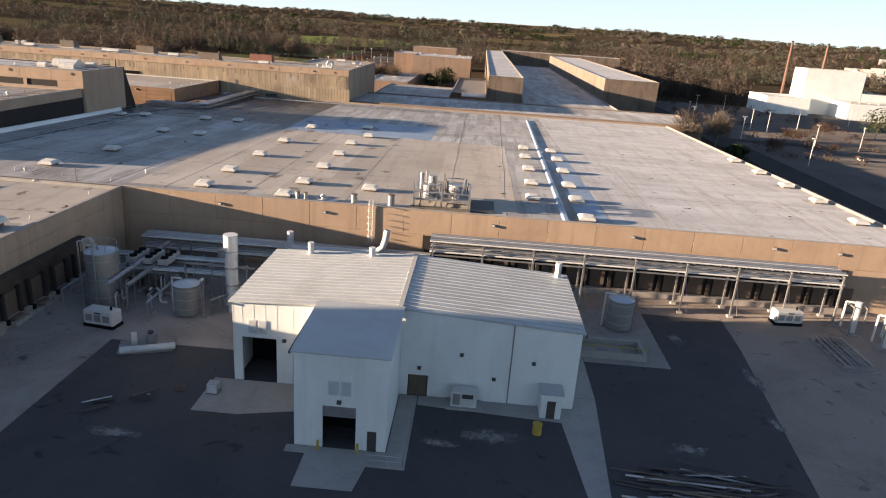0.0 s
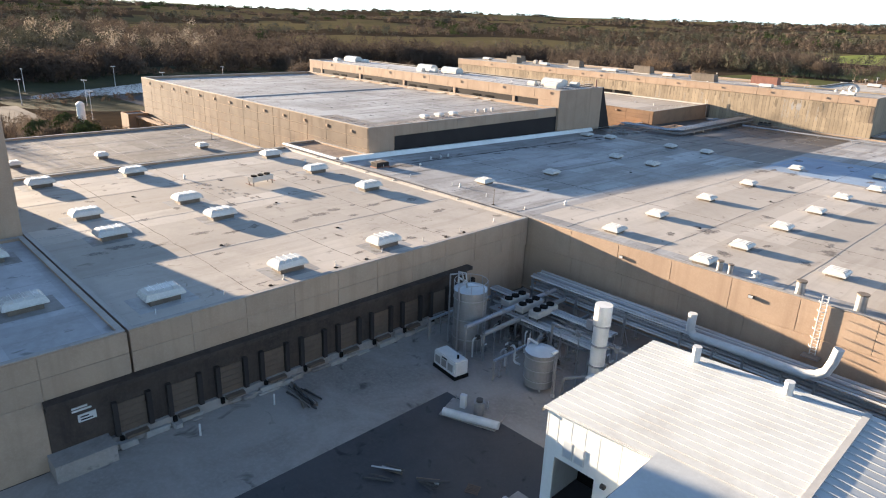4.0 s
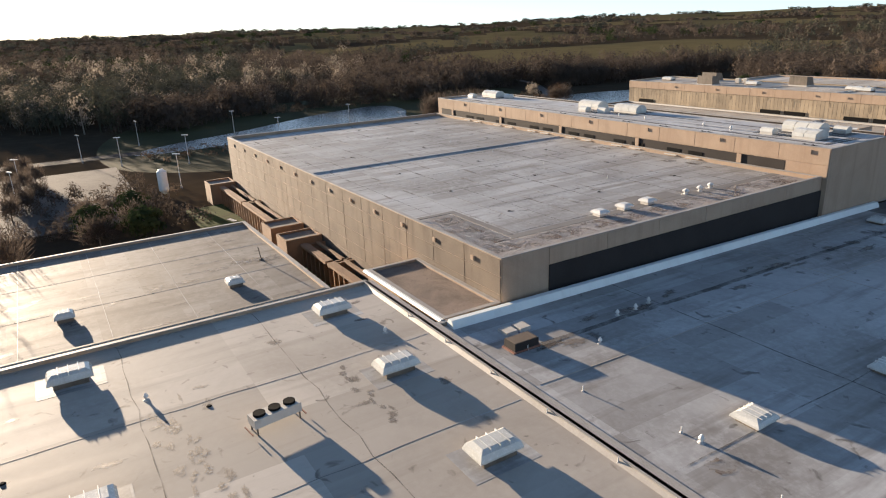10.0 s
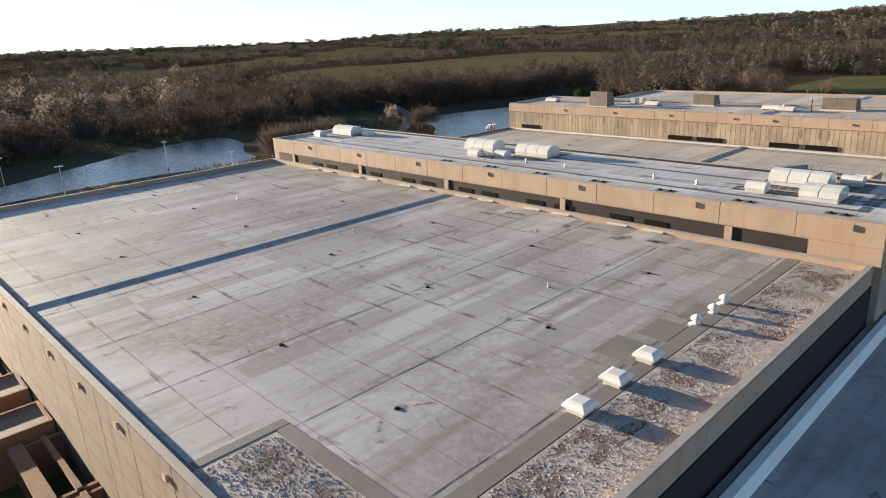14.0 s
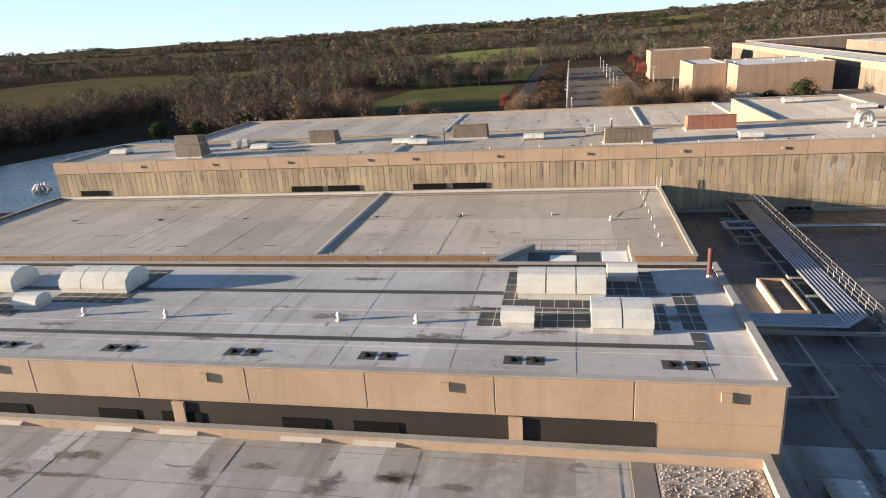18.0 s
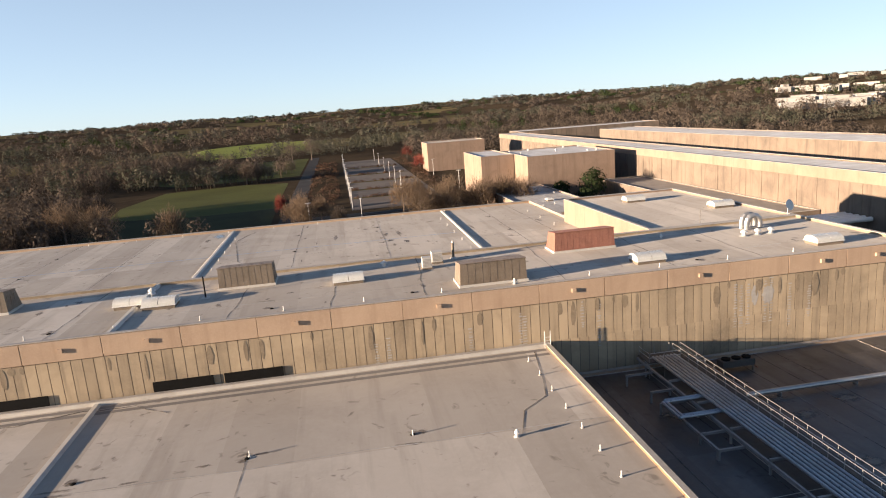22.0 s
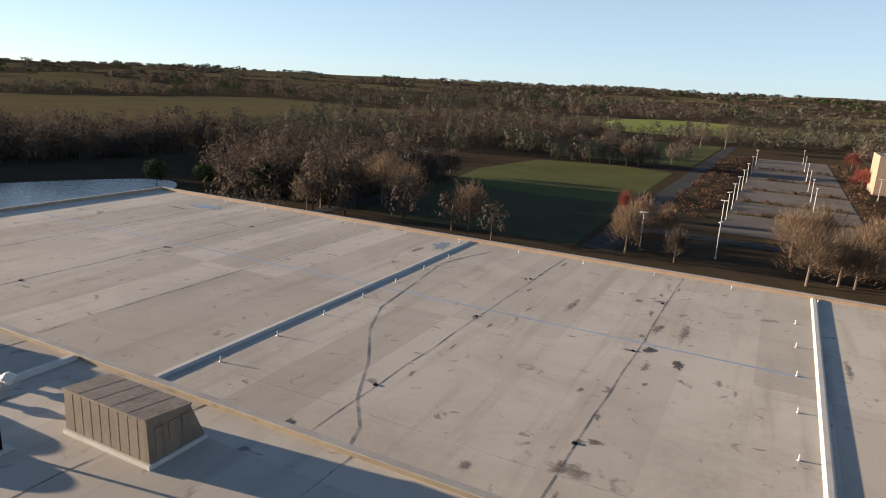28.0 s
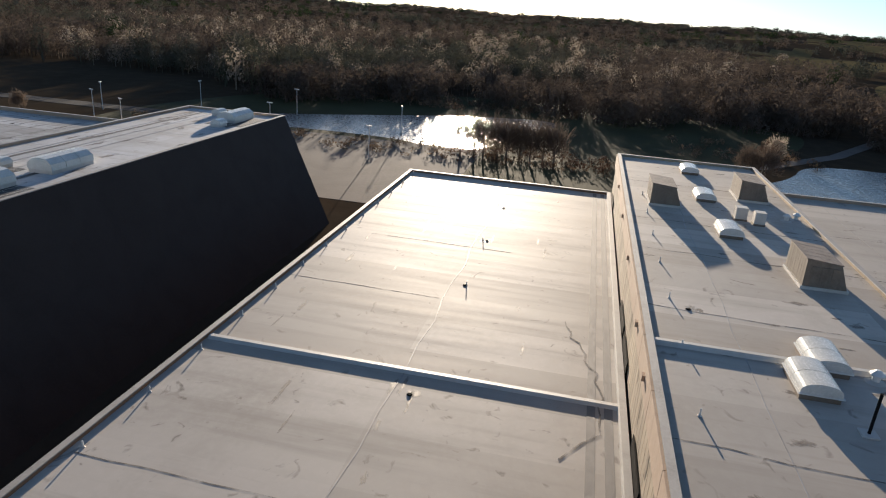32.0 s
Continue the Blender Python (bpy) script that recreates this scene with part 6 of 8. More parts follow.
generator("white enclosed generator on a black skid", -45.2, 73.4, -8)
generator("white enclosed generator beside the pipe rack", 48.8, 93.0, 5)
tw = thing("white_cabinet", "white control cabinet by the exhaust column", "cabinet", at=pose(-30.2, 80.6, GZ))
boxes("case", [(-1.2, -0.7, 0.2, 1.2, 0.7, 2.9)], M["white_paint"], tw)
boxes("plinth", [(-1.25, -0.75, 0, 1.25, 0.75, 0.2)], M["concrete"], tw)
boxes("door_seam", [(-0.02, -0.72, 0.3, 0.02, -0.7, 2.8)], M["black_grey"], tw)
for k in range(3):
    c = copy_thing(cond, pose(-47.5 + 2.3 * k, 87.4, GZ + 3.32, 0, 0, 0))
    tagged(c, "grey condenser with round fans on a raised deck")
deck = thing("steel_deck", "raised steel deck under the condensers", "platform", at=pose(-45.2, 87.4, GZ))
boxes("floor", [(-4.4, -2.8, 3.2, 4.4, 2.8, 3.3)], M["tank"], deck)
for x in (-4.2, -1.4, 1.4, 4.2):
    for y in (-2.6, 2.6):
        boxes("leg", [(x - 0.1, y - 0.1, 0, x + 0.1, y + 0.1, 3.2)], M["steel"], deck)
for y in (-2.7, 2.7):
    boxes("edge_beam", [(-4.4, y - 0.1, 2.95, 4.4, y + 0.1, 3.2)], M["steel"], deck)
skid = thing("pump_skid", "pump skid with a long white pipe on pale pad", "pump skid", at=pose(-37.5, 69.0, GZ, 0, 0, 20))
boxes("pad", [(-3.0, -1.8, 0, 3.2, 1.6, 0.2)], M["concrete"], skid)
bm = bmesh.new(); tube(bm, (-2.6, -1.7, 0.55), (3.4, -1.4, 0.55), 0.42, 14); part("long_pipe", bm, M["white_paint"], skid)
bm = bmesh.new(); tube(bm, (0.6, 0.2, 0.2), (0.6, 0.2, 1.6), 0.6, 14); part("pump_body", bm, M["tank"], skid)
bm = bmesh.new(); tube(bm, (0.6, 0.2, 1.6), (0.6, 0.2, 1.9), 0.35, 12); part("motor_cap", bm, M["black_grey"], skid)
boxes("panel_box", [(-1.6, 0.2, 0.2, -1.0, 0.7, 1.7)], M["white_paint"], skid)
for k in range(4):
    bm = bmesh.new(); tube(bm, (-2.4 + k * 1.2, 1.2, 0.2), (-2.4 + k * 1.2, 1.2, 1.0 + 0.2 * (k % 2)), 0.06, 6); part("stub_pipe", bm, M["steel"], skid)


def pipe_rack(label, x0, x1, y0, y1, z, spacing, pipes, levels=2):
    """A steel rack that runs along x: trestles with legs, cross beams and bracing, and pipes on its levels."""
    t = thing("pipe_rack", label, "pipe rack", "pipe racks")
    n = max(1, round((x1 - x0) / spacing))
    for k in range(n + 1):
        x = x0 + (x1 - x0) * k / n
        for y in (y0, y1):
            bm = bmesh.new(); box(bm, x - 0.12, y - 0.12, GZ, x + 0.12, y + 0.12, z); part("leg", bm, M["steel"], t)
            boxes("footing", [(x - 0.4, y - 0.4, GZ, x + 0.4, y + 0.4, GZ + 0.35)], M["concrete_pale"], t)
        for lv in range(levels):
            boxes("cross_beam", [(x - 0.1, y0 - 0.2, z - 0.2 - 1.6 * lv, x + 0.1, y1 + 0.2, z - 1.6 * lv)], M["steel"], t)
        if k < n:
            xn = x0 + (x1 - x0) * (k + 1) / n
            bm = bmesh.new(); tube(bm, (x, y0, z - 1.7), (x + (xn - x) * 0.14, y0, GZ + 0.3), 0.05, 5); part("brace", bm, M["steel"], t)
            for j in range(4):
                xs = x + (xn - x) * (j + 0.5) / 4
                boxes("rung_beam", [(xs - 0.05, y0 - 0.1, z + 0.02, xs + 0.05, y1 + 0.1, z + 0.12)], M["steel"], t)
    for lv in range(levels):
        for y in (y0, y1):
            boxes("rail_beam", [(x0, y - 0.08, z - 0.42 - 1.6 * lv, x1, y + 0.08, z - 0.2 - 1.6 * lv)], M["steel"], t)
        for k in range(pipes):
            y = y0 + (y1 - y0) * (k + 0.5) / pipes
            r = (0.13, 0.22, 0.1, 0.18)[k % 4]
            bm = bmesh.new(); tube(bm, (x0 - 0.5, y, z + r - 1.6 * lv), (x1 + 0.5, y, z + r - 1.6 * lv), r, 8); part("pipe", bm, M["steel"] if k % 2 else M["white_paint"], t)
    return t


pipe_rack("long galvanised pipe rack along the tan wall", -5.0, 56.0, 93.6, 97.2, 9.2, 7.6, 6)
pipe_rack("low galvanised pipe rack behind the metal building", -50.0, -6.0, 94.2, 97.6, 6.0, 7.4, 7, 2)
cross = pipe_rack("short pipe bridge from the tanks to the wall", -46.0, -34.0, 84.5, 86.0, 4.6, 4.0, 4, 1)
pipe_rack("short pipe rack between the tanks", -52.0, -34.0, 88.0, 89.6, 5.2, 4.5, 5, 2)
for k, (x0, y0, x1, y1, z) in enumerate(((-46.0, 76.5, -46.0, 94.0, 4.4), (-44.4, 78.0, -44.4, 94.0, 3.6), (-40.5, 75.5, -40.5, 94.0, 2.6), (-33.5, 79.0, -27.0, 88.0, 2.2), (-52.6, 77.0, -52.6, 92.0, 2.8), (-39.0, 84.0, -29.0, 84.0, 5.2))):
    t = thing("process_pipe", "pale process pipe on posts between the tanks", "pipe", "yard pipes")
    bm = bmesh.new(); tube(bm, (x0, y0, GZ + z), (x1, y1, GZ + z), 0.3 if k < 2 else 0.18, 10); part("pipe", bm, M["pipe_blue"] if k % 2 == 0 else M["tank"], t)
    bm = bmesh.new(); tube(bm, (x0, y0, GZ + z), (x0, y0, GZ), 0.16, 8); part("drop_pipe", bm, M["tank"], t)
    for j in range(4):
        f = (j + 0.5) / 4
        bm = bmesh.new(); tube(bm, (x0 + (x1 - x0) * f, y0 + (y1 - y0) * f, GZ), (x0 + (x1 - x0) * f, y0 + (y1 - y0) * f, GZ + z), 0.08, 6); part("post", bm, M["steel"], t)
        boxes("valve_box", [(x0 + (x1 - x0) * f - 0.25, y0 + (y1 - y0) * f - 0.25, GZ + z - 0.3, x0 + (x1 - x0) * f + 0.25, y0 + (y1 - y0) * f + 0.25, GZ + z + 0.3)], M["tank"], t) if j % 2 else None
pq = random.Random(14)
for k in range(16):
    x, y, h, w = pq.uniform(-51, -33), pq.uniform(76.5, 92), pq.uniform(1.2, 4.2), pq.uniform(0.8, 2.6)
    t = thing("pipe_loop", "bent pale process pipe between the tanks", "pipe", "pipe loops", at=pose(x, y, GZ, 0, 0, pq.choice((0, 90))))
    r = pq.choice((0.07, 0.1, 0.14))
    mt = M[pq.choice(("white_paint", "steel", "tank"))]
    bm = bmesh.new()
    sweep(bm, [(0, 0, 0), (0, 0, h - 0.2), (0.2, 0, h), (w - 0.2, 0, h), (w, 0, h - 0.2), (w, 0, h * 0.4 + 0.2), (w + 0.2, 0, h * 0.4), (w + 0.9, 0, h * 0.4)], r, 8)
    part("pipe", bm, mt, t)
    boxes("valve", [(w * 0.5 - 0.2, -0.2, h - 0.25, w * 0.5 + 0.2, 0.2, h + 0.25)], M["black_grey"], t)
    boxes("foot", [(-0.25, -0.25, 0, 0.25, 0.25, 0.15)], M["concrete"], t)
for k in range(6):
    t = thing("pump_set", "dark pump set on a low plinth", "pump", "pump sets", at=pose(-50 + 3.1 * k, 83.5 + 3.0 * (k % 2), GZ, 0, 0, 20 * k))
    boxes("plinth", [(-0.9, -0.5, 0, 0.9, 0.5, 0.25)], M["concrete"], t)
    bm = bmesh.new(); tube(bm, (-0.7, 0, 0.7), (0.3, 0, 0.7), 0.36, 12); part("motor", bm, M["black_grey"], t)
    bm = bmesh.new(); tube(bm, (0.3, 0, 0.7), (0.7, 0, 0.7), 0.45, 12); part("volute", bm, M["tank"], t)
duct = thing("white_duct", "fat white pipe bending along the wall", "duct")
bm = bmesh.new()
pts = [(-26.9, 94.0, 9.0), (-26.9, 94.0, 6.9), (-26.4, 94.0, 6.4), (-14.4, 94.0, 6.6), (-13.4, 94.2, 6.9), (-12.7, 94.3, 7.5), (-12.3, 94.4, 8.8), (-12.1, 94.5, 10.3)]
sweep(bm, pts, 0.5, 14)
part("pipe", bm, M["white_paint"], duct)
for x, y, z in ((-24.0, 94.0, 6.0), (-16.5, 94.0, 6.1)):
    bm = bmesh.new(); tube(bm, (x, y, GZ), (x, y, z), 0.12, 6); part("support", bm, M["steel"], duct)
# columns and frames at the east end of the rack
for k in range(4):
    t = thing("process_column", "white vertical process pipe column in a frame", "column", "process columns", at=pose(57.5 + 2.2 * k, 91.0 - 3.0 * (k % 2) - 1.4 * k, GZ))
    bm = bmesh.new(); tube(bm, (0, 0, 0.4), (0, 0, 5.2 + 0.8 * (k % 3)), 0.45, 14); part("shell", bm, M["white_paint"], t)
    for s in (-0.9, 0.9):
        bm = bmesh.new(); box(bm, s - 0.08, -0.9, 0, s + 0.08, -0.74, 4.6); part("post", bm, M["steel"], t)
        boxes("beam", [(s - 0.06, -0.9, 4.4, s + 0.06, 0.9, 4.6)], M["steel"], t)
    boxes("base", [(-1.1, -1.1, 0, 1.1, 1.1, 0.4)], M["concrete"], t)
    bm = bmesh.new(); tube(bm, (0, 0, 5.0), (-1.6, 0.4, 5.0), 0.16, 8); tube(bm, (-1.6, 0.4, 5.0), (-1.6, 0.4, 1.0), 0.16, 8); part("pipe", bm, M["white_paint"], t)
lowbed = thing("pipe_manifold", "low steel pipe manifold on a wet pad", "manifold", at=pose(52.6, 83.0, GZ))
boxes("pad", [(-2.4, -4.5, 0, 2.4, 5.0, 0.15)], M["concrete"], lowbed)
for k in range(6):
    bm = bmesh.new(); tube(bm, (-2.0 + 0.7 * k, -4.0, 0.7 + 0.15 * (k % 2)), (-2.0 + 0.7 * k, 4.6, 0.7 + 0.15 * (k % 2)), 0.13, 8); part("pipe", bm, M["steel"], lowbed)
for k in range(5):
    boxes("support", [(-2.2, -3.8 + 1.9 * k, 0.15, 2.0, -3.65 + 1.9 * k, 0.6)], M["steel"], lowbed)
# basin with yellow rail behind the metal building
basin = thing("concrete_basin", "low concrete containment wall with yellow rails", "basin")
for s in ((15.6, 76.2, 24.2, 76.6), (15.6, 80.4, 24.2, 80.8), (15.6, 76.6, 16.0, 80.4), (23.8, 76.6, 24.2, 80.4)):
    boxes("wall", [(s[0], s[1], GZ, s[2], s[3], GZ + 0.9)], M["concrete_pale"], basin)
for k in range(6):
    bm = bmesh.new(); tube(bm, (15.8 + 1.64 * k, 76.4, GZ + 0.9), (15.8 + 1.64 * k, 76.4, GZ + 1.8), 0.05, 6); part("rail_post", bm, M["yellow"], basin)
bm = bmesh.new(); tube(bm, (15.8, 76.4, GZ + 1.8), (24.0, 76.4, GZ + 1.8), 0.05, 6); part("rail", bm, M["yellow"], basin)
# loose stock on the asphalt
q = random.Random(8)
for gx, gy, n, ln, lab in ((24.5, 51.5, 46, 13.0, "heap of long steel pipes and bars on asphalt"), (-51.5, 57.5, 12, 5.5, "small stack of pale pipes near the docks"), (-36.0, 56.0, 7, 3.0, "few loose rods on the asphalt"), (-32.5, 58.5, 6, 3.0, "few crossed rods on the asphalt")):
    t = thing("pipe_stack", lab, "pipe stack", at=pose(gx, gy, GZ + 0.03))
    for k in range(n):
        a = q.gauss(0.0, 0.16) + (0.5 if n < 10 else 0)
        y, z = q.uniform(-2.4, 2.4) * (1 if n > 20 else 0.5), 0.1 + 0.14 * q.randrange(4)
        x, L = q.uniform(-4, 4) * (1 if n > 20 else 0.1), ln * q.uniform(0.5, 1.0)
        bm = bmesh.new()
        tube(bm, (x - L / 2 * math.cos(a), y - L / 2 * math.sin(a), z), (x + L / 2 * math.cos(a), y + L / 2 * math.sin(a), z), q.uniform(0.06, 0.12), 6)
        part("pipe", bm, M[q.choice(("steel", "black_grey", "black_grey", "lump"))], t)
pal = thing("wooden_pallet", "weathered pallet lying on the asphalt", "pallet", at=pose(-29.5, 60.5, GZ + 0.03, 0, 0, 25))
for k in range(6):
    boxes("board", [(-0.6, -0.55 + 0.2 * k, 0.1, 0.6, -0.42 + 0.2 * k, 0.13)], M["dock_brown"], pal)
for k in (-0.5, 0, 0.5):
    boxes("bearer", [(k - 0.05, -0.55, 0, k + 0.05, 0.6, 0.1)], M["dock_brown"], pal)
# wall ladder with cage, roof gear by the wall
lad = thing("cage_ladder", "white caged ladder up the tan wall", "ladder")
for s in (-0.3, 0.3):
    bm = bmesh.new(); tube(bm, (-15.5 + s, 99.7, 6.4), (-15.5 + s, 99.7, 13.4), 0.06, 6); part("rail", bm, M["white_paint"], lad)
for k in range(18):
    bm = bmesh.new(); tube(bm, (-15.8, 99.7, 6.6 + 0.38 * k), (-15.2, 99.7, 6.6 + 0.38 * k), 0.035, 5); part("rung", bm, M["white_paint"], lad)
for k in range(6):
    bm = bmesh.new()
    hoop = [(-15.5 + 0.5 * math.cos(a), 99.4 - 0.55 * math.sin(a), 7.6 + 1.05 * k) for a in (0, 0.6, 1.2, 1.9, 2.5, 3.14)]
    sweep(bm, hoop, 0.04, 5)
    part("hoop", bm, M["white_paint"], lad)
boxes("platform", [(-16.4, 98.8, 6.2, -14.6, 99.9, 6.35)], M["steel"], lad)
frame_gear = thing("roof_process_frame", "steel frame of rooftop process pipes and drums", "process frame", at=pose(-4.6, 106.8, zA(106.8)))
frame_gear.scale = (1.4, 1.3, 1.0)
for x in (-3.2, 0.0, 3.2):
    for y in (-3.0, 3.0):
        bm = bmesh.new(); box(bm, x - 0.09, y - 0.09, 0, x + 0.09, y + 0.09, 4.4 if x < 1 else 2.8); part("post", bm, M["steel"], frame_gear)
for z in (1.5, 2.8):
    for y in (-3.0, 3.0):
        boxes("beam", [(-3.2, y - 0.08, z - 0.1, 3.2, y + 0.08, z + 0.06)], M["steel"], frame_gear)
    for x in (-3.2, 0, 3.2):
        boxes("beam", [(x - 0.08, -3.0, z - 0.1, x + 0.08, 3.0, z + 0.06)], M["steel"], frame_gear)
boxes("deck", [(-3.2, -3.0, 1.56, 3.2, 3.0, 1.62)], M["tank"], frame_gear)
for x, y, r, h in ((-1.6, -1.2, 0.7, 2.0), (1.4, 0.8, 0.8, 1.6), (-1.4, 1.6, 0.5, 2.6), (1.6, -1.8, 0.45, 2.2), (-2.6, 0.2, 0.25, 3.4)):
    bm = bmesh.new(); tube(bm, (x, y, 1.62), (x, y, 1.62 + h), r, 12); part("drum", bm, M["steel"], frame_gear)
for k in range(14):
    bm = bmesh.new(); a = q.uniform(-3, 3); b = q.uniform(-2.6, 2.6); tube(bm, (a, -2.9, 0.5 + 0.28 * k), (a, b, 0.5 + 0.28 * k), 0.09, 6); tube(bm, (a, b, 0.5 + 0.28 * k), (q.uniform(-3, 3), b, 0.5 + 0.28 * k), 0.09, 6); part("pipe", bm, M["steel" if k % 3 else "tank"], frame_gear)
for k in range(8):
    a, b = q.uniform(-3.2, 3.2), q.uniform(-3, 3)
    bm = bmesh.new(); tube(bm, (a, b, 0), (a, b, q.uniform(2.5, 5.2)), q.uniform(0.06, 0.16), 8); part("riser", bm, M["steel" if k % 2 else "lump"], frame_gear)
boxes("tray", [(-3.6, -4.4, 0.0, 3.4, -3.2, 0.5)], M["lump"], frame_gear)
boxes("tray", [(3.4, -3.2, 0.0, 6.2, 2.6, 0.25)], M["bitumen"], frame_gear)
for x, r, h in ((-18.6, 0.5, 1.6), (-12.6, 0.55, 2.0), (-26.5, 0.3, 1.2), (-27.8, 0.35, 1.3)):
    t = thing("roof_stack", "short silver exhaust stack behind the parapet", "stack", "parapet stacks", at=pose(x, 101.6, zA(101.6)))
    bm = bmesh.new(); tube(bm, (0, 0, 0), (0, 0, h), r, 14); part("pipe", bm, M["steel"], t)
    bm = bmesh.new(); tube(bm, (0, 0, h), (0, 0, h + 0.15), r * 1.15, 14); part("rim", bm, M["lump"], t)
for x in (-40, -23, 4, 26, 48, 58):
    t = thing("wall_flood_light", "brown wall flood light box on the tan parapet", "lamp", "parapet flood lights", at=pose(x, 99.9, 10.6))
    boxes("housing", [(-0.3, -0.28, 0, 0.3, 0.0, 0.4)], M["lump"], t)
    boxes("lens", [(-0.25, -0.3, 0.05, 0.25, -0.28, 0.35)], M["pane_pale"], t)

# pipe bridge on the shaded roof
ZR = zA(235)
pb = thing("pipe_bridge", "steel pipe bridge with silver pipes and a railed walkway", "pipe bridge")
for k in range(9):
    y = 209.5 + 5.9 * k
    boxes("cross_beam", [(-91.0, y - 0.1, ZR + 1.35, -85.4, y + 0.1, ZR + 1.6)], M["tank"], pb)
    for x in (-90.9, -85.5):
        boxes("leg", [(x - 0.1, y - 0.1, zA(y), x + 0.1, y + 0.1, ZR + 1.35)], M["tank"], pb)
for k in range(7):
    x, y = -89.7 + 0.47 * k, 206.4 + 0.47 * k
    bm = bmesh.new(); tube(bm, (x, y, ZR + 1.78), (x, 257.2, ZR + 1.78), 0.16, 10); tube(bm, (-105.2, y, ZR + 1.78), (x, y, ZR + 1.78), 0.16, 10); part("pipe", bm, M["pipe_blue"], pb)
for x in (-91.0, -85.4):
    boxes("side_beam", [(x - 0.1, 206.0, ZR + 1.05, x + 0.1, 258.8, ZR + 1.35)], M["tank"], pb)
boxes("side_beam", [(-105.2, 205.6, ZR + 1.1, -85.4, 205.85, ZR + 1.5)], M["tank"], pb)
boxes("walkway", [(-86.4, 209.0, ZR + 1.61, -85.5, 258.6, ZR + 1.68)], M["black_grey"], pb)
for k in range(27):
    y = 209 + 1.9 * k
    for x in (-86.45, -85.45):
        bm = bmesh.new(); tube(bm, (x, y, ZR + 1.5), (x, y, ZR + 2.75), 0.04, 5); part("rail_post", bm, M["tank"], pb)
for z in (2.2, 2.75):
    for x in (-86.45, -85.45):
        bm = bmesh.new(); tube(bm, (x, 209, ZR + z), (x, 258.4, ZR + z), 0.04, 5); part("rail", bm, M["steel"], pb)
# expansion loop, open frame and outriggers on its west side
for x0, y0, x1, y1 in ((-94.3, 242.4, -89.6, 242.4), (-94.3, 246.0, -89.6, 246.0), (-94.3, 242.4, -94.3, 246.0)):
    for d in (0.0, 0.42):
        bm = bmesh.new(); tube(bm, (x0 + d, y0 + (d if y0 == y1 else 0), ZR + 1.55), (x1 + d, y1 + (d if y0 == y1 else 0), ZR + 1.55), 0.15, 8); part("loop_pipe", bm, M["pipe_blue"], pb)
for s in ((-93.8, 236.4, -91.1, 236.6), (-93.8, 239.6, -91.1, 239.8), (-93.8, 236.6, -93.6, 246.6), (-93.8, 249.6, -91.1, 249.8), (-94.4, 254.6, -91.1, 254.8), (-94.2, 246.6, -91.1, 246.8), (-94.0, 228.0, -91.1, 228.2), (-94.0, 219.0, -91.1, 219.2)):
    boxes("outrigger", [(s[0], s[1], ZR + 0.85, s[2], s[3], ZR + 1.1)], M["tank"], pb)
    boxes("leg", [(s[0], s[1], zA(s[1]), s[0] + 0.2, s[1] + 0.2, ZR + 0.85)], M["tank"], pb)
gantry = thing("access_platform", "railed steel access platform at the ribbed wall", "platform", at=pose(-89.0, 256.8, zA(257)))
boxes("deck", [(-1.9, -0.9, 2.0, 2.3, 2.0, 2.1)], M["black_grey"], gantry)
for x in (-1.8, 0.2, 2.2):
    for y in (-0.8, 1.9):
        bm = bmesh.new(); tube(bm, (x, y, 0), (x, y, 3.2), 0.05, 6); part("post", bm, M["tank"], gantry)
for z in (2.65, 3.2):
    bm = bmesh.new(); tube(bm, (-1.8, -0.8, z), (2.2, -0.8, z), 0.04, 6); tube(bm, (-1.8, -0.8, z), (-1.8, 1.9, z), 0.04, 6); part("rail", bm, M["steel"], gantry)
box_unit = thing("roof_curb", "open tan roof curb beside the pipes", "roof curb", at=pose(-93.4, 216.0, zA(216)))
for s in ((-1.6, -5.0, -1.3, 5.2), (1.3, -5.0, 1.6, 5.2), (-1.3, -5.0, 1.3, -4.7), (-1.3, 4.9, 1.3, 5.2)):
    boxes("curb", [(s[0], s[1], 0, s[2], s[3], 1.1)], M["precast"], box_unit)
boxes("floor", [(-1.3, -4.7, 0, 1.3, 4.9, 0.15)], M["roof_dark"], box_unit)
pr2 = thing("roof_pipe", "long pale pipe on low stands across the roof", "pipe")
bm = bmesh.new(); tube(bm, (-84.0, 247.0, zA(247) + 0.7), (-10.0, 247.0, zA(247) + 0.7), 0.28, 10); part("pipe", bm, M["steel"], pr2)
for k in range(8):
    boxes("stand", [(-80 + 9.4 * k, 246.7, zA(247) - 0.02, -79.8 + 9.4 * k, 247.3, zA(247) + 0.45)], M["steel"], pr2)
lf = thing("roof_ladder", "short white roof ladder with a rail cage", "ladder", at=pose(-102.6, 258.6, 13.6))
for s in (-0.35, 0.35):
    bm = bmesh.new(); tube(bm, (s, 0, -3.5), (s, 0, 2.2), 0.05, 6); part("rail", bm, M["white_paint"], lf)
for k in range(12):
    bm = bmesh.new(); tube(bm, (-0.35, 0, -3.2 + 0.42 * k), (0.35, 0, -3.2 + 0.42 * k), 0.03, 5); part("rung", bm, M["white_paint"], lf)

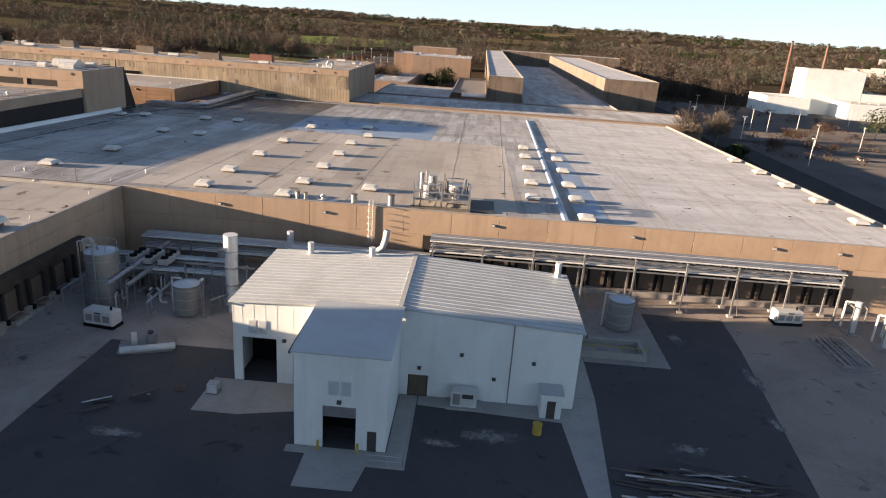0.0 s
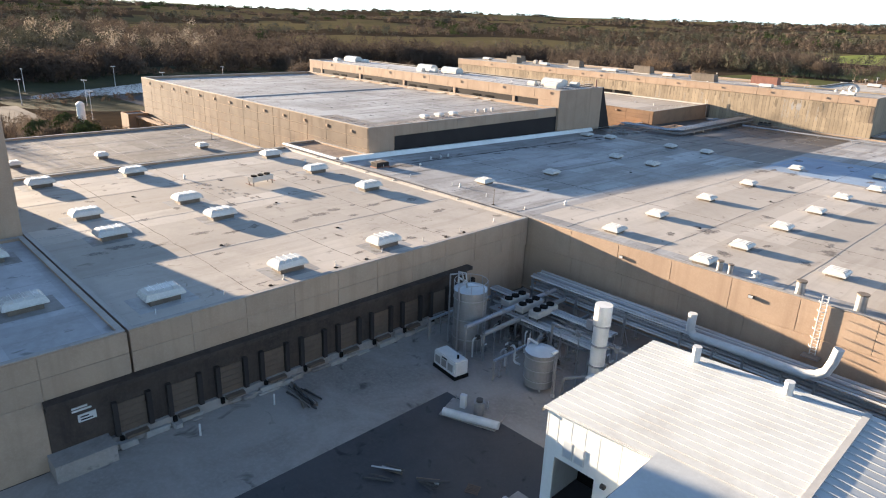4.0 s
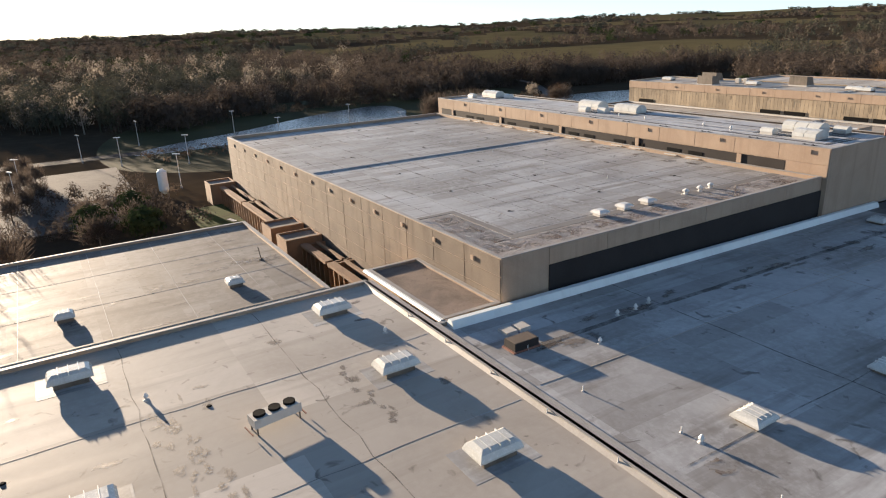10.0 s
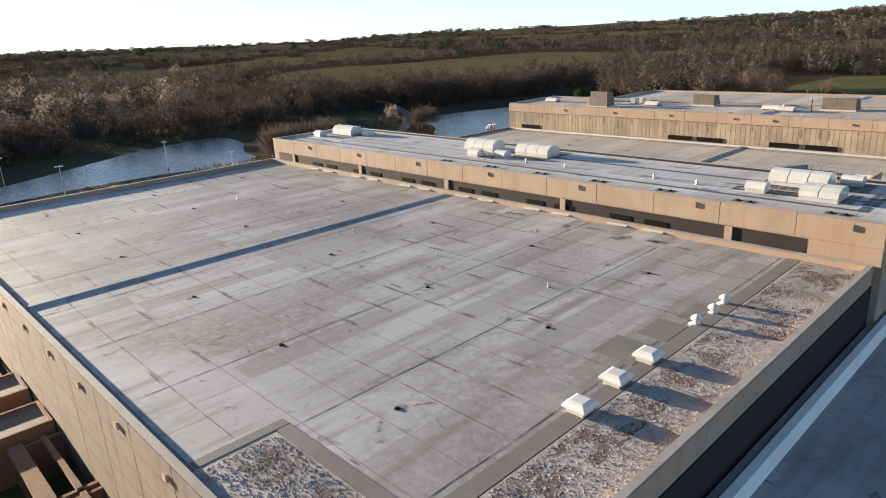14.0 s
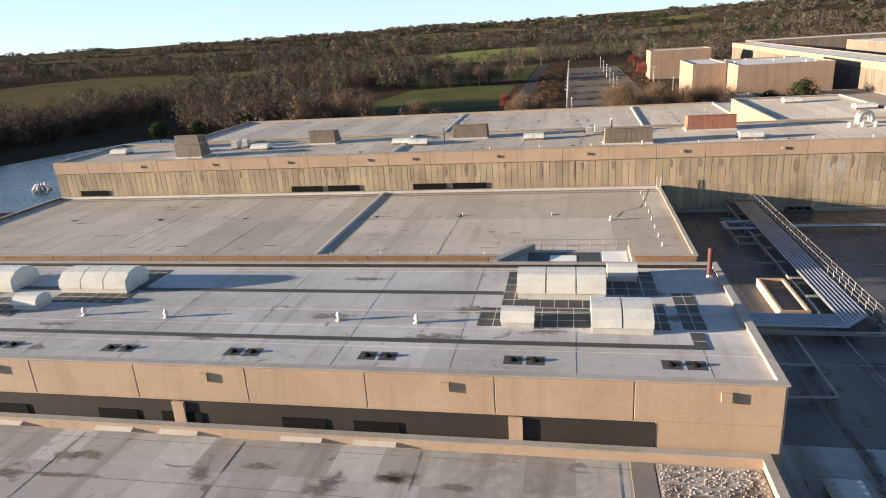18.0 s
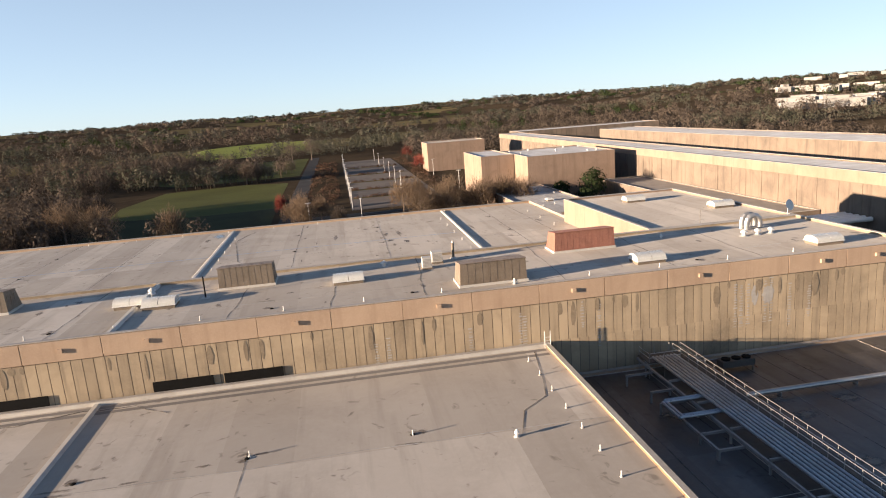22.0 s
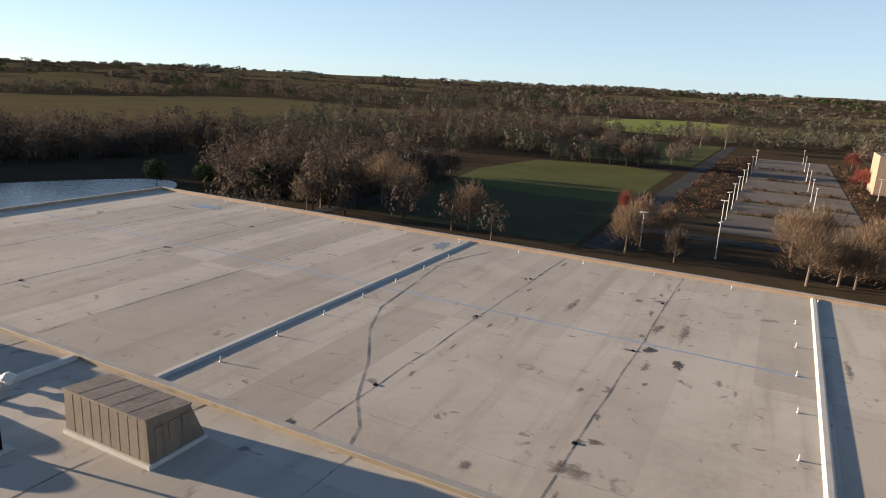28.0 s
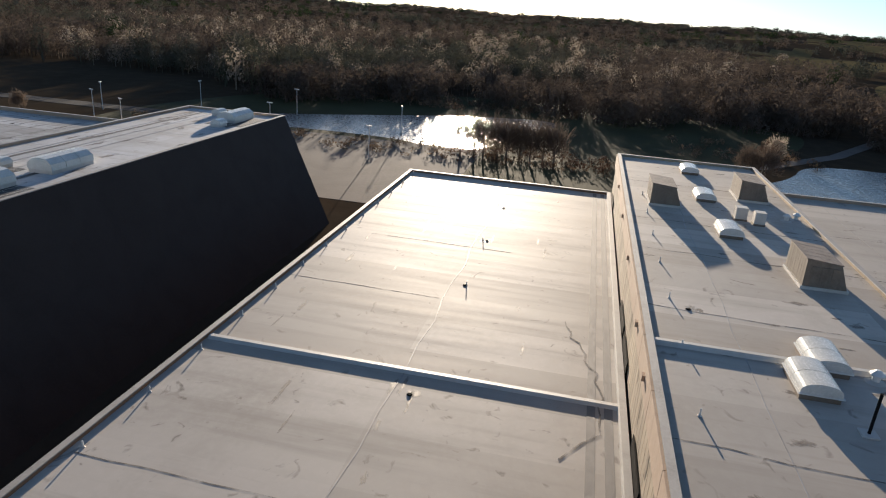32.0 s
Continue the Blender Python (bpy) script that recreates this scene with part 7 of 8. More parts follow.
# ---- the shaded court south of the gravel hall ----
for x0, x1, y0, y1, h, lab in ((-178.5, -172.5, 102.4, 109.2, 5.6, "brown block court shed with a flat roof"), (-168.5, -162.8, 102.2, 109.2, 5.6, "brown block court shed with a flat roof"), (-229.0, -222.6, 102.5, 109.0, 5.4, "brown block shed at the court entrance")):
    t = thing("court_shed", lab, "shed", "court sheds")
    for s in ((x0, y0, x1, y0 + 0.3), (x0, y1 - 0.3, x1, y1), (x0, y0 + 0.3, x0 + 0.3, y1 - 0.3), (x1 - 0.3, y0 + 0.3, x1, y1 - 0.3)):
        boxes("wall", [(s[0], s[1], GZ, s[2], s[3], GZ + h)], M["brick"], t)
    boxes("roof", [(x0 + 0.3, y0 + 0.3, GZ + h - 0.7, x1 - 0.3, y1 - 0.3, GZ + h - 0.4)], M["roof_dark"], t)
for x0, x1 in ((-222, -202), (-201, -179.2), (-162, -150), (-149.2, -137.5)):
    t = thing("areaway_wall", "low brown block areaway with rusty panels", "wall", "areaway walls")
    boxes("wall", [(x0, 105.6, GZ, x1, 106.0, GZ + 4.2)], M["dock_wall"], t)
    boxes("end_wall", [(x0, 106.0, GZ, x0 + 0.4, 109.4, GZ + 4.4)], M["brick"], t)
    boxes("end_wall", [(x1 - 0.4, 106.0, GZ, x1, 109.4, GZ + 4.4)], M["brick"], t)
    boxes("beam", [(x0, 104.6, GZ + 4.2, x1, 106.0, GZ + 4.75)], M["brick"], t, "brown beam along the fins")
    boxes("beam", [(x0, 107.6, GZ + 4.2, x1, 108.1, GZ + 4.7)], M["brick"], t, "brown beam along the fins")
    for k in range(int((x1 - x0) / 2.1) + 1):
        boxes("fin", [(x0 + 2.1 * k, 104.75, GZ, x0 + 0.3 + 2.1 * k, 105.6, GZ + 4.2)], M["brick"], t)
        boxes("rusty_panel", [(x0 + 0.6 + 2.1 * k, 105.5, GZ + 0.3, x0 + 1.7 + 2.1 * k, 105.6, GZ + 3.4)], M["rust"], t) if k % 2 == 0 and 2.1 * k + 1.7 < x1 - x0 else None
for x, y in ((-194.0, 103.4), (-156.4, 103.2)):
    t = thing("manhole_cover", "round pale concrete cover in the grass", "manhole", "round covers", at=pose(x, y, GZ + 0.05))
    bm = bmesh.new(); tube(bm, (0, 0, 0), (0, 0, 0.12), 1.3, 24); part("slab", bm, M["concrete"], t)
    bm = bmesh.new(); tube(bm, (0, 0, 0.12), (0, 0, 0.16), 0.5, 16); part("lid", bm, M["concrete_pale"], t)
board = thing("white_board", "white board lying in the court grass", "board", at=pose(-204.4, 102.6, GZ + 0.05, 0, 0, 15))
boxes("sheet", [(-1.6, -0.5, 0.05, 1.6, 0.5, 0.12)], M["white_paint"], board)
boxes("batten", [(-1.5, -0.4, 0.0, -1.3, 0.4, 0.05), (1.3, -0.4, 0.0, 1.5, 0.4, 0.05)], M["lump"], board)
# ---- the ground ----
def terrain(x, y):
    d = math.hypot(x + 80, y - 180)
    a = math.atan2(y - 180, x + 80)
    rise = 50 + 18 * max(0, math.cos(a - radians(72))) ** 2
    h = rise * max(0, min(1, (d - 1000) / 2900)) ** 1.3
    h += 17 * max(0, min(1, (d - 1000) / 900)) * (noise.noise((x / 620, y / 620, 3.1)) + 0.55 * noise.noise((x / 260, y / 260, 7.7)))
    return GZ + (max(h, -4.0) if d > 900 else 0.0)


def clearing(x, y):
    """Open farmland between the far woods."""
    d = math.hypot(x + 80, y - 180)
    a = math.degrees(math.atan2(y - 180, x + 80)) % 360
    if a > 172 or a < 80 or d < 950:
        return False
    return noise.noise((x / 430, y / 430, 5.3)) + 0.35 * noise.noise((x / 150, y / 150, 2.2)) < -0.19


bm = bmesh.new()
rings = [0, 60, 120, 200, 300, 420, 560, 700, 850] + [950 + 85 * k for k in range(37)]
N = 260
grid = []
for r in rings:
    row = []
    for k in range(N if r else 1):
        x, y = -80 + r * math.cos(2 * math.pi * k / N), 180 + r * math.sin(2 * math.pi * k / N)
        row.append(bm.verts.new((x, y, terrain(x, y))))
    grid.append(row)
for i in range(1, len(rings)):
    for k in range(N):
        a, b = grid[i][k], grid[i][(k + 1) % N]
        if i == 1:
            bm.faces.new((grid[0][0], a, b))
        else:
            bm.faces.new((grid[i - 1][k], a, b, grid[i - 1][(k + 1) % N]))
ground_mesh = mesh_of("ground", bm, M["earth"], True)
ground_mesh.materials.append(M["field"])
for f in ground_mesh.polygons:
    if clearing(f.center.x, f.center.y):
        f.material_index = 1
ground = tagged(new("ground", ground_mesh), "brown woodland ground rolling to low hills", "ground", kind="structure")


def slab(name, x0, y0, x1, y1, z, mat, label, category="ground", h=0.3):
    bm = bmesh.new()
    box(bm, x0, y0, z - h, x1, y1, z)
    return tagged(new(name, mesh_of(name, bm, mat)), label, category, kind="structure")

def flat(name, pts, z, mat, label, category="ground", h=0.25):
    """A level patch with a raised edge, from its outline."""
    bm = bmesh.new()
    lo = [bm.verts.new((x, y, z - h)) for x, y in pts]
    hi = [bm.verts.new((x, y, z)) for x, y in pts]
    bm.faces.new(hi)
    n = len(pts)
    for k in range(n):
        bm.faces.new((lo[k], lo[(k + 1) % n], hi[(k + 1) % n], hi[k]))
    return tagged(new(name, mesh_of(name, bm, mat)), label, category, kind="structure")


def rounded(pts, steps=5):
    """A smooth closed outline through the given corners (corner cutting)."""
    for _ in range(3):
        out = []
        for k in range(len(pts)):
            (ax, ay), (bx, by) = pts[k], pts[(k + 1) % len(pts)]
            out += [(0.75 * ax + 0.25 * bx, 0.75 * ay + 0.25 * by), (0.25 * ax + 0.75 * bx, 0.25 * ay + 0.75 * by)]
        pts = out
    return pts


slab("pavement", -55.9, -60, 150, 99.9, GZ + 0.02, M["asphalt"], "dark worn asphalt factory yard", "pavement")
slab("pavement", -55.8, 10, -42.3, 70.0, GZ + 0.05, M["concrete"], "stained concrete apron before the loading docks", "pavement")
slab("pavement", -55.8, 70.0, -24.8, 99.8, GZ + 0.055, M["concrete"], "stained concrete pad under the tanks", "pavement")
flat("pavement", [(16.2, 92.0), (39.0, 92.0), (38.4, 82.7), (35.0, 55.9), (31.8, 30), (150, 30), (150, 99.8), (16.2, 99.8)], GZ + 0.05, M["concrete_tan"], "broad brown concrete yard", "pavement")
slab("pavement", 13.3, 66, 16.0, 99.8, GZ + 0.055, M["concrete_pale"], "concrete strip beside the metal building", "pavement")
slab("pavement", 16.1, 75.0, 27.0, 91.9, GZ + 0.06, M["concrete"], "stained pad under the grey tank", "pavement")
flat("pavement", [(-13.6, 46.9), (-8.2, 46.9), (-7.6, 50.4), (-4.0, 50.4), (-4.0, 63.4), (-6.0, 63.4), (-6.0, 52.7), (-15.6, 52.7), (-15.6, 51.6), (-13.6, 51.6)], GZ + 0.06, M["concrete_pale"], "pale concrete walk round the annex", "pavement")
flat("pavement", [(-26.8, 56.8), (-22.0, 56.8), (-15.0, 58.6), (-15.0, 63.4), (-26.8, 63.4)], GZ + 0.06, M["concrete_pale"], "pale concrete walk round the annex", "pavement")
flat("pavement", [(-3.9, 61.6), (11.6, 60.6), (13.0, 46.0), (14.6, 46.0), (16.0, 65.9), (13.2, 65.9), (13.2, 63.4), (-3.9, 63.4)], GZ + 0.06, M["concrete_pale"], "pale concrete walk along the metal building", "pavement")
WATER = [rounded([(-318, 92), (-317, 118), (-324, 150), (-324, 190), (-314, 205), (-318, 222), (-345, 226), (-366, 240), (-402, 244), (-392, 206), (-374, 176), (-352, 143), (-336, 106)]),
         rounded([(-300, 292), (-322, 318), (-354, 330), (-356, 362), (-342, 400), (-322, 434), (-300, 424), (-284, 384), (-264, 330), (-266, 296)])]
LAWN = [[(-157, 512), (-159, 640), (-190, 652), (-238, 640), (-246, 571), (-238, 520), (-196, 508)],
        rounded([(-470, 240), (-440, 120), (-345, 80), (-262, 92), (-245, 250), (-246, 300), (-272, 290), (-300, 286), (-340, 312), (-400, 345), (-440, 350), (-450, 300)]),
        rounded([(-300, 1000), (-360, 1200), (-330, 1420), (-140, 1440), (-120, 1180), (-190, 1010)]),
        [(-154, 690), (-154, 900), (-262, 900), (-292, 800), (-272, 720), (-236, 676)],
        # near end of the lawn: its shade is put in as darker grass
        [(-154, 430), (-156.5, 511.5), (-196, 507.5), (-238, 519), (-226, 430)]]
FIELDS = [rounded([(-478, 425), (-484, 640), (-500, 1000), (-700, 1150), (-900, 1240), (-960, 1100), (-960, 760), (-1060, 720), (-960, 540), (-640, 430)])]
# open park land round the ponds, and a gap in the woods west of the lawn
PARK = [(-440, -80), (-435, 40), (-392, 96), (-376, 124), (-402, 170), (-422, 198), (-410, 245), (-398, 270), (-432, 369), (-395, 372), (-378, 460), (-384, 563), (-350, 548), (-335, 470), (-300, 435), (-240, 425), (-235, -80)]
GAP = [(-236, 530), (-410, 498), (-410, 615), (-236, 655)]
for p in WATER:
    flat("water", p, GZ + 0.06, M["water"], "still pond with a grassy bank", "water")
for k, p in enumerate(LAWN):
    flat("ground", p, GZ + (0.03 if k in (1, 4) else 0.035), M["bank" if k in (1, 4) else "turf"], "mown green lawn beside the woods") if k != 2 else None


def draped(name, pts, up, mat, label):
    """A patch of field that follows the rolling ground."""
    xs, ys = [p[0] for p in pts], [p[1] for p in pts]
    cx, cy = sum(xs) / len(xs), sum(ys) / len(ys)
    bm = bmesh.new()
    rows = []
    for f in (0.0, 0.25, 0.5, 0.75, 1.0):
        rows.append([bm.verts.new((cx + (x - cx) * f, cy + (y - cy) * f, terrain(cx + (x - cx) * f, cy + (y - cy) * f) + up * (1 if f < 1 else -0.5))) for x, y in (pts if f else [(cx, cy)])])
    n = len(pts)
    for i in range(1, 5):
        for k in range(n):
            if i == 1:
                bm.faces.new((rows[0][0], rows[1][k], rows[1][(k + 1) % n]))
            else:
                bm.faces.new((rows[i - 1][k], rows[i][k], rows[i][(k + 1) % n], rows[i - 1][(k + 1) % n]))
    return tagged(new(name, mesh_of(name, bm, mat)), label, "field", kind="structure")


# far field in a brighter green that stands for sunlight on it
draped("ground", LAWN[2], 2.0, M["lit_green"], "bright green field between woods")
for p in FIELDS:
    draped("ground", p, 2.5, M["field"], "pale dry farm field between woods")

# paved lots and roads, with kerbs
LOTS = [(-318, 128, -243, 222), (-300, 20, -220, 88), (-121, 480, -76, 800)]
for x0, y0, x1, y1 in LOTS:
    slab("pavement", x0, y0, x1, y1, GZ + 0.07, M["asphalt_old"], "weathered grey parking lot", "pavement")
ROADS = [(-152, 430, -143, 900), (-330, -60, -321, 100), (-142.8, 462, -66, 470), (-240, 222, -233, 460), (100, 120, 112, 700), (112, 290, 260, 300)]
for x0, y0, x1, y1 in ROADS:
    slab("road", x0, y0, x1, y1, GZ + 0.09, M["road"], "dark asphalt service road", "road")
TRAIL = [(-300, 268), (-341, 314), (-380, 349), (-437, 385), (-552, 425)]
for (ax, ay), (bx, by) in zip(TRAIL, TRAIL[1:]):
    d = Vector((bx - ax, by - ay)).normalized()
    flat("road", [(ax - d.y * 2.5, ay + d.x * 2.5), (ax + d.y * 2.5, ay - d.x * 2.5), (bx + d.y * 2.5, by - d.x * 2.5), (bx - d.y * 2.5, by + d.x * 2.5)], GZ + 0.1, M["asphalt_old"], "narrow pale park road past the pond", "road")
slab("pavement", 112, 150, 250, 470, GZ + 0.06, M["asphalt_old"], "weathered car park beside the factory", "pavement")
slab("ground", -222, 95, -127, 109.3, GZ + 0.05, M["grass"], "patchy grass in the shaded court")


# ---- trees ----
def inside(p, poly):
    x, y = p
    c = False
    for k in range(len(poly)):
        (ax, ay), (bx, by) = poly[k], poly[k - 1]
        if (ay > y) != (by > y) and x < (bx - ax) * (y - ay) / (by - ay) + ax:
            c = not c
    return c


KEEP_OUT = [(-325, -70, 160, 300), (-322, 120, -228, 250), (-235, 255, 30, 420), (-175, 390, -55, 905), (-330, -70, -215, 110), (-70, 330, 110, 720), (60, 100, 260, 480), (190, 480, 420, 760)]


def woody(x, y):
    if any(a < x < c and b < y < d for a, b, c, d in KEEP_OUT) or clearing(x, y):
        return False
    return not any(inside((x, y), p) for p in WATER + LAWN + FIELDS + [PARK, GAP])


def tree_cloud(rng, height, spread, clumps, trunk=True, low=0.25, leaf=1.0):
    """Points and triangles of one bare tree: tapered trunk, limbs, and a crown of many small twig tufts."""
    v, f = [], []
    def limb(a, b, r0, r1):
        a, b = np.array(a), np.array(b)
        d = b - a
        s = np.cross(d, (0.3, 0.5, 0.8)); s /= np.linalg.norm(s) + 1e-9
        t = np.cross(d, s); t /= np.linalg.norm(t) + 1e-9
        n = len(v)
        for c, r in ((a, r0), (b, r1)):
            for k in range(3):
                w = 2 * math.pi * k / 3
                v.append(c + r * (math.cos(w) * s + math.sin(w) * t))
        for k in range(3):
            k2 = (k + 1) % 3
            f.extend(((n + k, n + k2, n + 3 + k2), (n + k, n + 3 + k2, n + 3 + k)))
    top = height * 0.62
    if trunk:
        limb((0, 0, 0), (0, 0, top), height * 0.022, height * 0.009)
        for k in range(7):
            w = rng.uniform(0, 6.28)
            h = rng.uniform(0.3, 0.62) * height
            e = rng.uniform(0.5, 0.95) * spread
            limb((0, 0, h), (e * math.cos(w), e * math.sin(w), h + rng.uniform(0.15, 0.34) * height), height * 0.008, height * 0.002)
    for k in range(clumps):
        w, u = rng.uniform(0, 6.28), rng.uniform(-0.75, 1)
        rad = rng.uniform(0.62, 1.0)
        q = math.sqrt(1 - u * u)
        lump = 1 + 0.3 * math.sin(3 * w + 5 * u)
        c = np.array((spread * rad * q * math.cos(w) * lump, spread * rad * q * math.sin(w) * lump, height * (low + (1 - low) * 0.5 * (1 + u * rad))))
        sz = leaf * rng.uniform(0.5, 1.25)
        for j in range(2):
            d = np.array((rng.gauss(0, 0.7), rng.gauss(0, 0.7), rng.gauss(0.8, 0.6)))
            d /= np.linalg.norm(d) + 1e-9
            n_out = np.array((q * math.cos(w) + rng.gauss(0, 0.22), q * math.sin(w) + rng.gauss(0, 0.22), u * 0.9 + 0.25 + rng.gauss(0, 0.22)))
            d -= n_out * (n_out @ d) / (n_out @ n_out)
            d /= np.linalg.norm(d) + 1e-9
            e = np.cross(n_out, d)
            e /= np.linalg.norm(e) + 1e-9
            n = len(v)
            v.extend((c - d * sz * 0.75, c + d * sz * 0.95 + e * sz * 0.12, c - d * sz * 0.3 - e * sz * 0.5))
            f.append((n, n + 1, n + 2))
    return np.array(v), np.array(f, dtype=np.int64)


def mesh_from(name, vs, fs, mat):
    me = bpy.data.meshes.new(name)
    me.vertices.add(len(vs))
    me.vertices.foreach_set("co", vs.astype(np.float32).ravel())
    me.loops.add(fs.size)
    me.loops.foreach_set("vertex_index", fs.astype(np.int32).ravel())
    me.polygons.add(len(fs))
    me.polygons.foreach_set("loop_start", np.arange(0, fs.size, 3, dtype=np.int32))
    me.update(calc_edges=True)
    me.materials.append(mat)
    return me


rng = random.Random(4)
NEAR = [tree_cloud(rng, rng.uniform(14, 18.5), rng.uniform(4.4, 6.0), 170, True, 0.07, 0.8) for _ in range(7)]
MIDDLE = [tree_cloud(rng, rng.uniform(13, 17), rng.uniform(4.8, 6.2), 105, False, 0.0, 1.1) for _ in range(7)]
FAR = [tree_cloud(rng, rng.uniform(11, 15), rng.uniform(5.5, 7.5), 56, False, 0.0, 1.8) for _ in range(7)]
WIDE = [tree_cloud(rng, rng.uniform(10, 14), rng.uniform(13, 20), 50, False, 0.0, 4.6) for _ in range(6)]


def plant(name, kinds, spots, mat, label):
    vs, fs, n = [], [], 0
    for x, y, s in spots:
        v, f = kinds[rng.randrange(len(kinds))]
        w = rng.uniform(0, 6.28)
        c, d = math.cos(w), math.sin(w)
        s2 = s * rng.uniform(0.85, 1.15)
        q = np.stack((v[:, 0] * c - v[:, 1] * d, v[:, 0] * d + v[:, 1] * c, v[:, 2]), 1) * (s, s, s2)
        vs.append(q + (x, y, terrain(x, y) - 0.2))
        fs.append(f + n)
        n += len(v)
    if not vs:
        return None
    return tagged(new(name, mesh_from(name, np.concatenate(vs), np.concatenate(fs), mat)), label, "trees", kind="stuff")


def scatter(lo, hi, count, size, arc=None):
    out = []
    while len(out) < count:
        r = math.sqrt(rng.uniform(lo * lo, hi * hi))
        a = rng.uniform(*(arc or (0, 2 * math.pi)))
        x, y = -80 + r * math.cos(a), 180 + r * math.sin(a)
        count -= 0.15
        if woody(x, y) and noise.noise((x / 160, y / 160, 1.0)) > -0.42:
            out.append((x, y, size * rng.choice((0.7, 0.85, 0.95, 1.05, 1.35)) * rng.uniform(0.9, 1.1)))
    return out


ARC = (radians(20), radians(235))


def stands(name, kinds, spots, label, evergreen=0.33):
    """Plants the spots as stands of bare wood, pine and haze-grey mixed wood that follow a slow pattern."""
    sets = {"twig": [], "pine": [], "hazed_wood": []}
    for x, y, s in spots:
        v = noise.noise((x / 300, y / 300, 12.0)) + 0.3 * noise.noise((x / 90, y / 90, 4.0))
        sets["pine" if v > evergreen else "hazed_wood" if v < -0.12 else "twig"].append((x, y, s))
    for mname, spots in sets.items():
        plant(name, kinds, spots, M[mname], {"twig": "bare brown November woods", "pine": "dark stands of pine among bare woods", "hazed_wood": "mixed woods with a haze grey in their colour"}[mname] + label)


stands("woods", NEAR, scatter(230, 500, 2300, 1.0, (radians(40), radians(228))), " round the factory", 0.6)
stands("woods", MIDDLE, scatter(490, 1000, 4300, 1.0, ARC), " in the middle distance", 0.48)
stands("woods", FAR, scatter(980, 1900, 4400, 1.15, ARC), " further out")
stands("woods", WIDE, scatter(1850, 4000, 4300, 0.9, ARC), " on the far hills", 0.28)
plant("woods", WIDE, scatter(3500, 4060, 1800, 0.9, ARC), M["hazed_wood"], "far wooded hills on the horizon")
# sunward trees in a paler twig colour that stands for backlight
plant("woods", NEAR, scatter(300, 560, 210, 0.95, (radians(165), radians(212))), M["straw"], "trees paled as if backlit among bare woods")
plant("woods", MIDDLE, scatter(500, 1200, 420, 1.0, (radians(160), radians(215))), M["straw"], "trees paled as if backlit among bare woods")
EDGE = []
for (ax, ay), (bx, by) in zip(PARK[2:13], PARK[3:13]):
    n = int(math.hypot(bx - ax, by - ay) / 1.5)
    d = Vector((bx - ax, by - ay)).normalized()
    for k in range(n):
        f, o = rng.random(), 2.0 + 38.0 * rng.random() ** 1.4
        EDGE.append((ax + (bx - ax) * f - d.y * o, ay + (by - ay) * f + d.x * o, rng.uniform(0.75, 1.15)))
for x, y0, y1, deep, n in ((-243, 428, 512, 40, 110), (-252, 668, 905, 60, 170)):
    EDGE += [(x - deep * rng.random(), rng.uniform(y0, y1), rng.uniform(0.75, 1.15)) for _ in range(n)]
plant("woods", NEAR, EDGE, M["twig"], "dense edge of bare woods round the pond park")
BRUSH = [tree_cloud(rng, rng.uniform(4, 6), rng.uniform(2.6, 3.6), 60, False, 0.0, 0.7) for _ in range(5)]
plant("shrubs", BRUSH, [(x + rng.uniform(-5, 5), y + rng.uniform(-5, 5), rng.uniform(0.7, 1.3)) for x, y, s in EDGE[::1]], M["twig"], "bare brush under the edge of the woods")
plant("woods", NEAR, [(rng.uniform(-238, -160), rng.choice((660, 690, 720, 760)) + rng.uniform(-14, 14), rng.uniform(0.6, 1.0)) for _ in range(40)], M["twig"], "bare trees scattered across the lawn")
for n, (x, y, rx, ry) in enumerate(((36.8, 74.0, 0.9, 5.0), (35.6, 64.0, 0.8, 3.0), (24.0, 58.0, 3.0, 1.2), (4.0, 57.0, 4.0, 1.4), (-1.0, 55.0, 2.4, 1.0), (-20.0, 70.0, 2.0, 1.0), (-32.0, 52.0, 4.0, 1.0), (30.0, 84.0, 1.0, 3.0))):
    spill = thing("dust_spill", "pale dusty scuff on the asphalt", "dust", "dust spills")
    stain(spill, x, y, GZ + 0.03, rx, ry, n + 4000, 0.03, "dust")

# ---- single trees, shrubs, lamps beside the factory ----
def spray(g, h, r, count):
    """Crown of a bare tree: many thin twigs that fan up and out from its limbs."""
    v, f = [], []
    for k in range(count):
        a, u = g.uniform(0, 6.28), g.uniform(-0.7, 1.0)
        rad = g.uniform(0.3, 0.9) * (1 + 0.2 * math.sin(3 * a + 4 * u) + 0.14 * math.sin(7 * a + h * 3))
        q = math.sqrt(1 - u * u)
        c = Vector((r * rad * q * math.cos(a), r * rad * q * math.sin(a), h * (0.47 + 0.46 * u * rad)))
        d = Vector((c.x / r + g.gauss(0, 0.35), c.y / r + g.gauss(0, 0.35), 0.75 + 0.5 * u + g.gauss(0, 0.25))).normalized()
        e = d.cross(Vector((g.gauss(0, 1), g.gauss(0, 1), g.gauss(0, 1)))).normalized() * g.uniform(0.04, 0.085)
        n = len(v)
        v += [c - e, c + e, c + d * h * g.uniform(0.07, 0.17)]
        f.append((n, n + 1, n + 2))
    return np.array([tuple(p) for p in v]), np.array(f, dtype=np.int64)


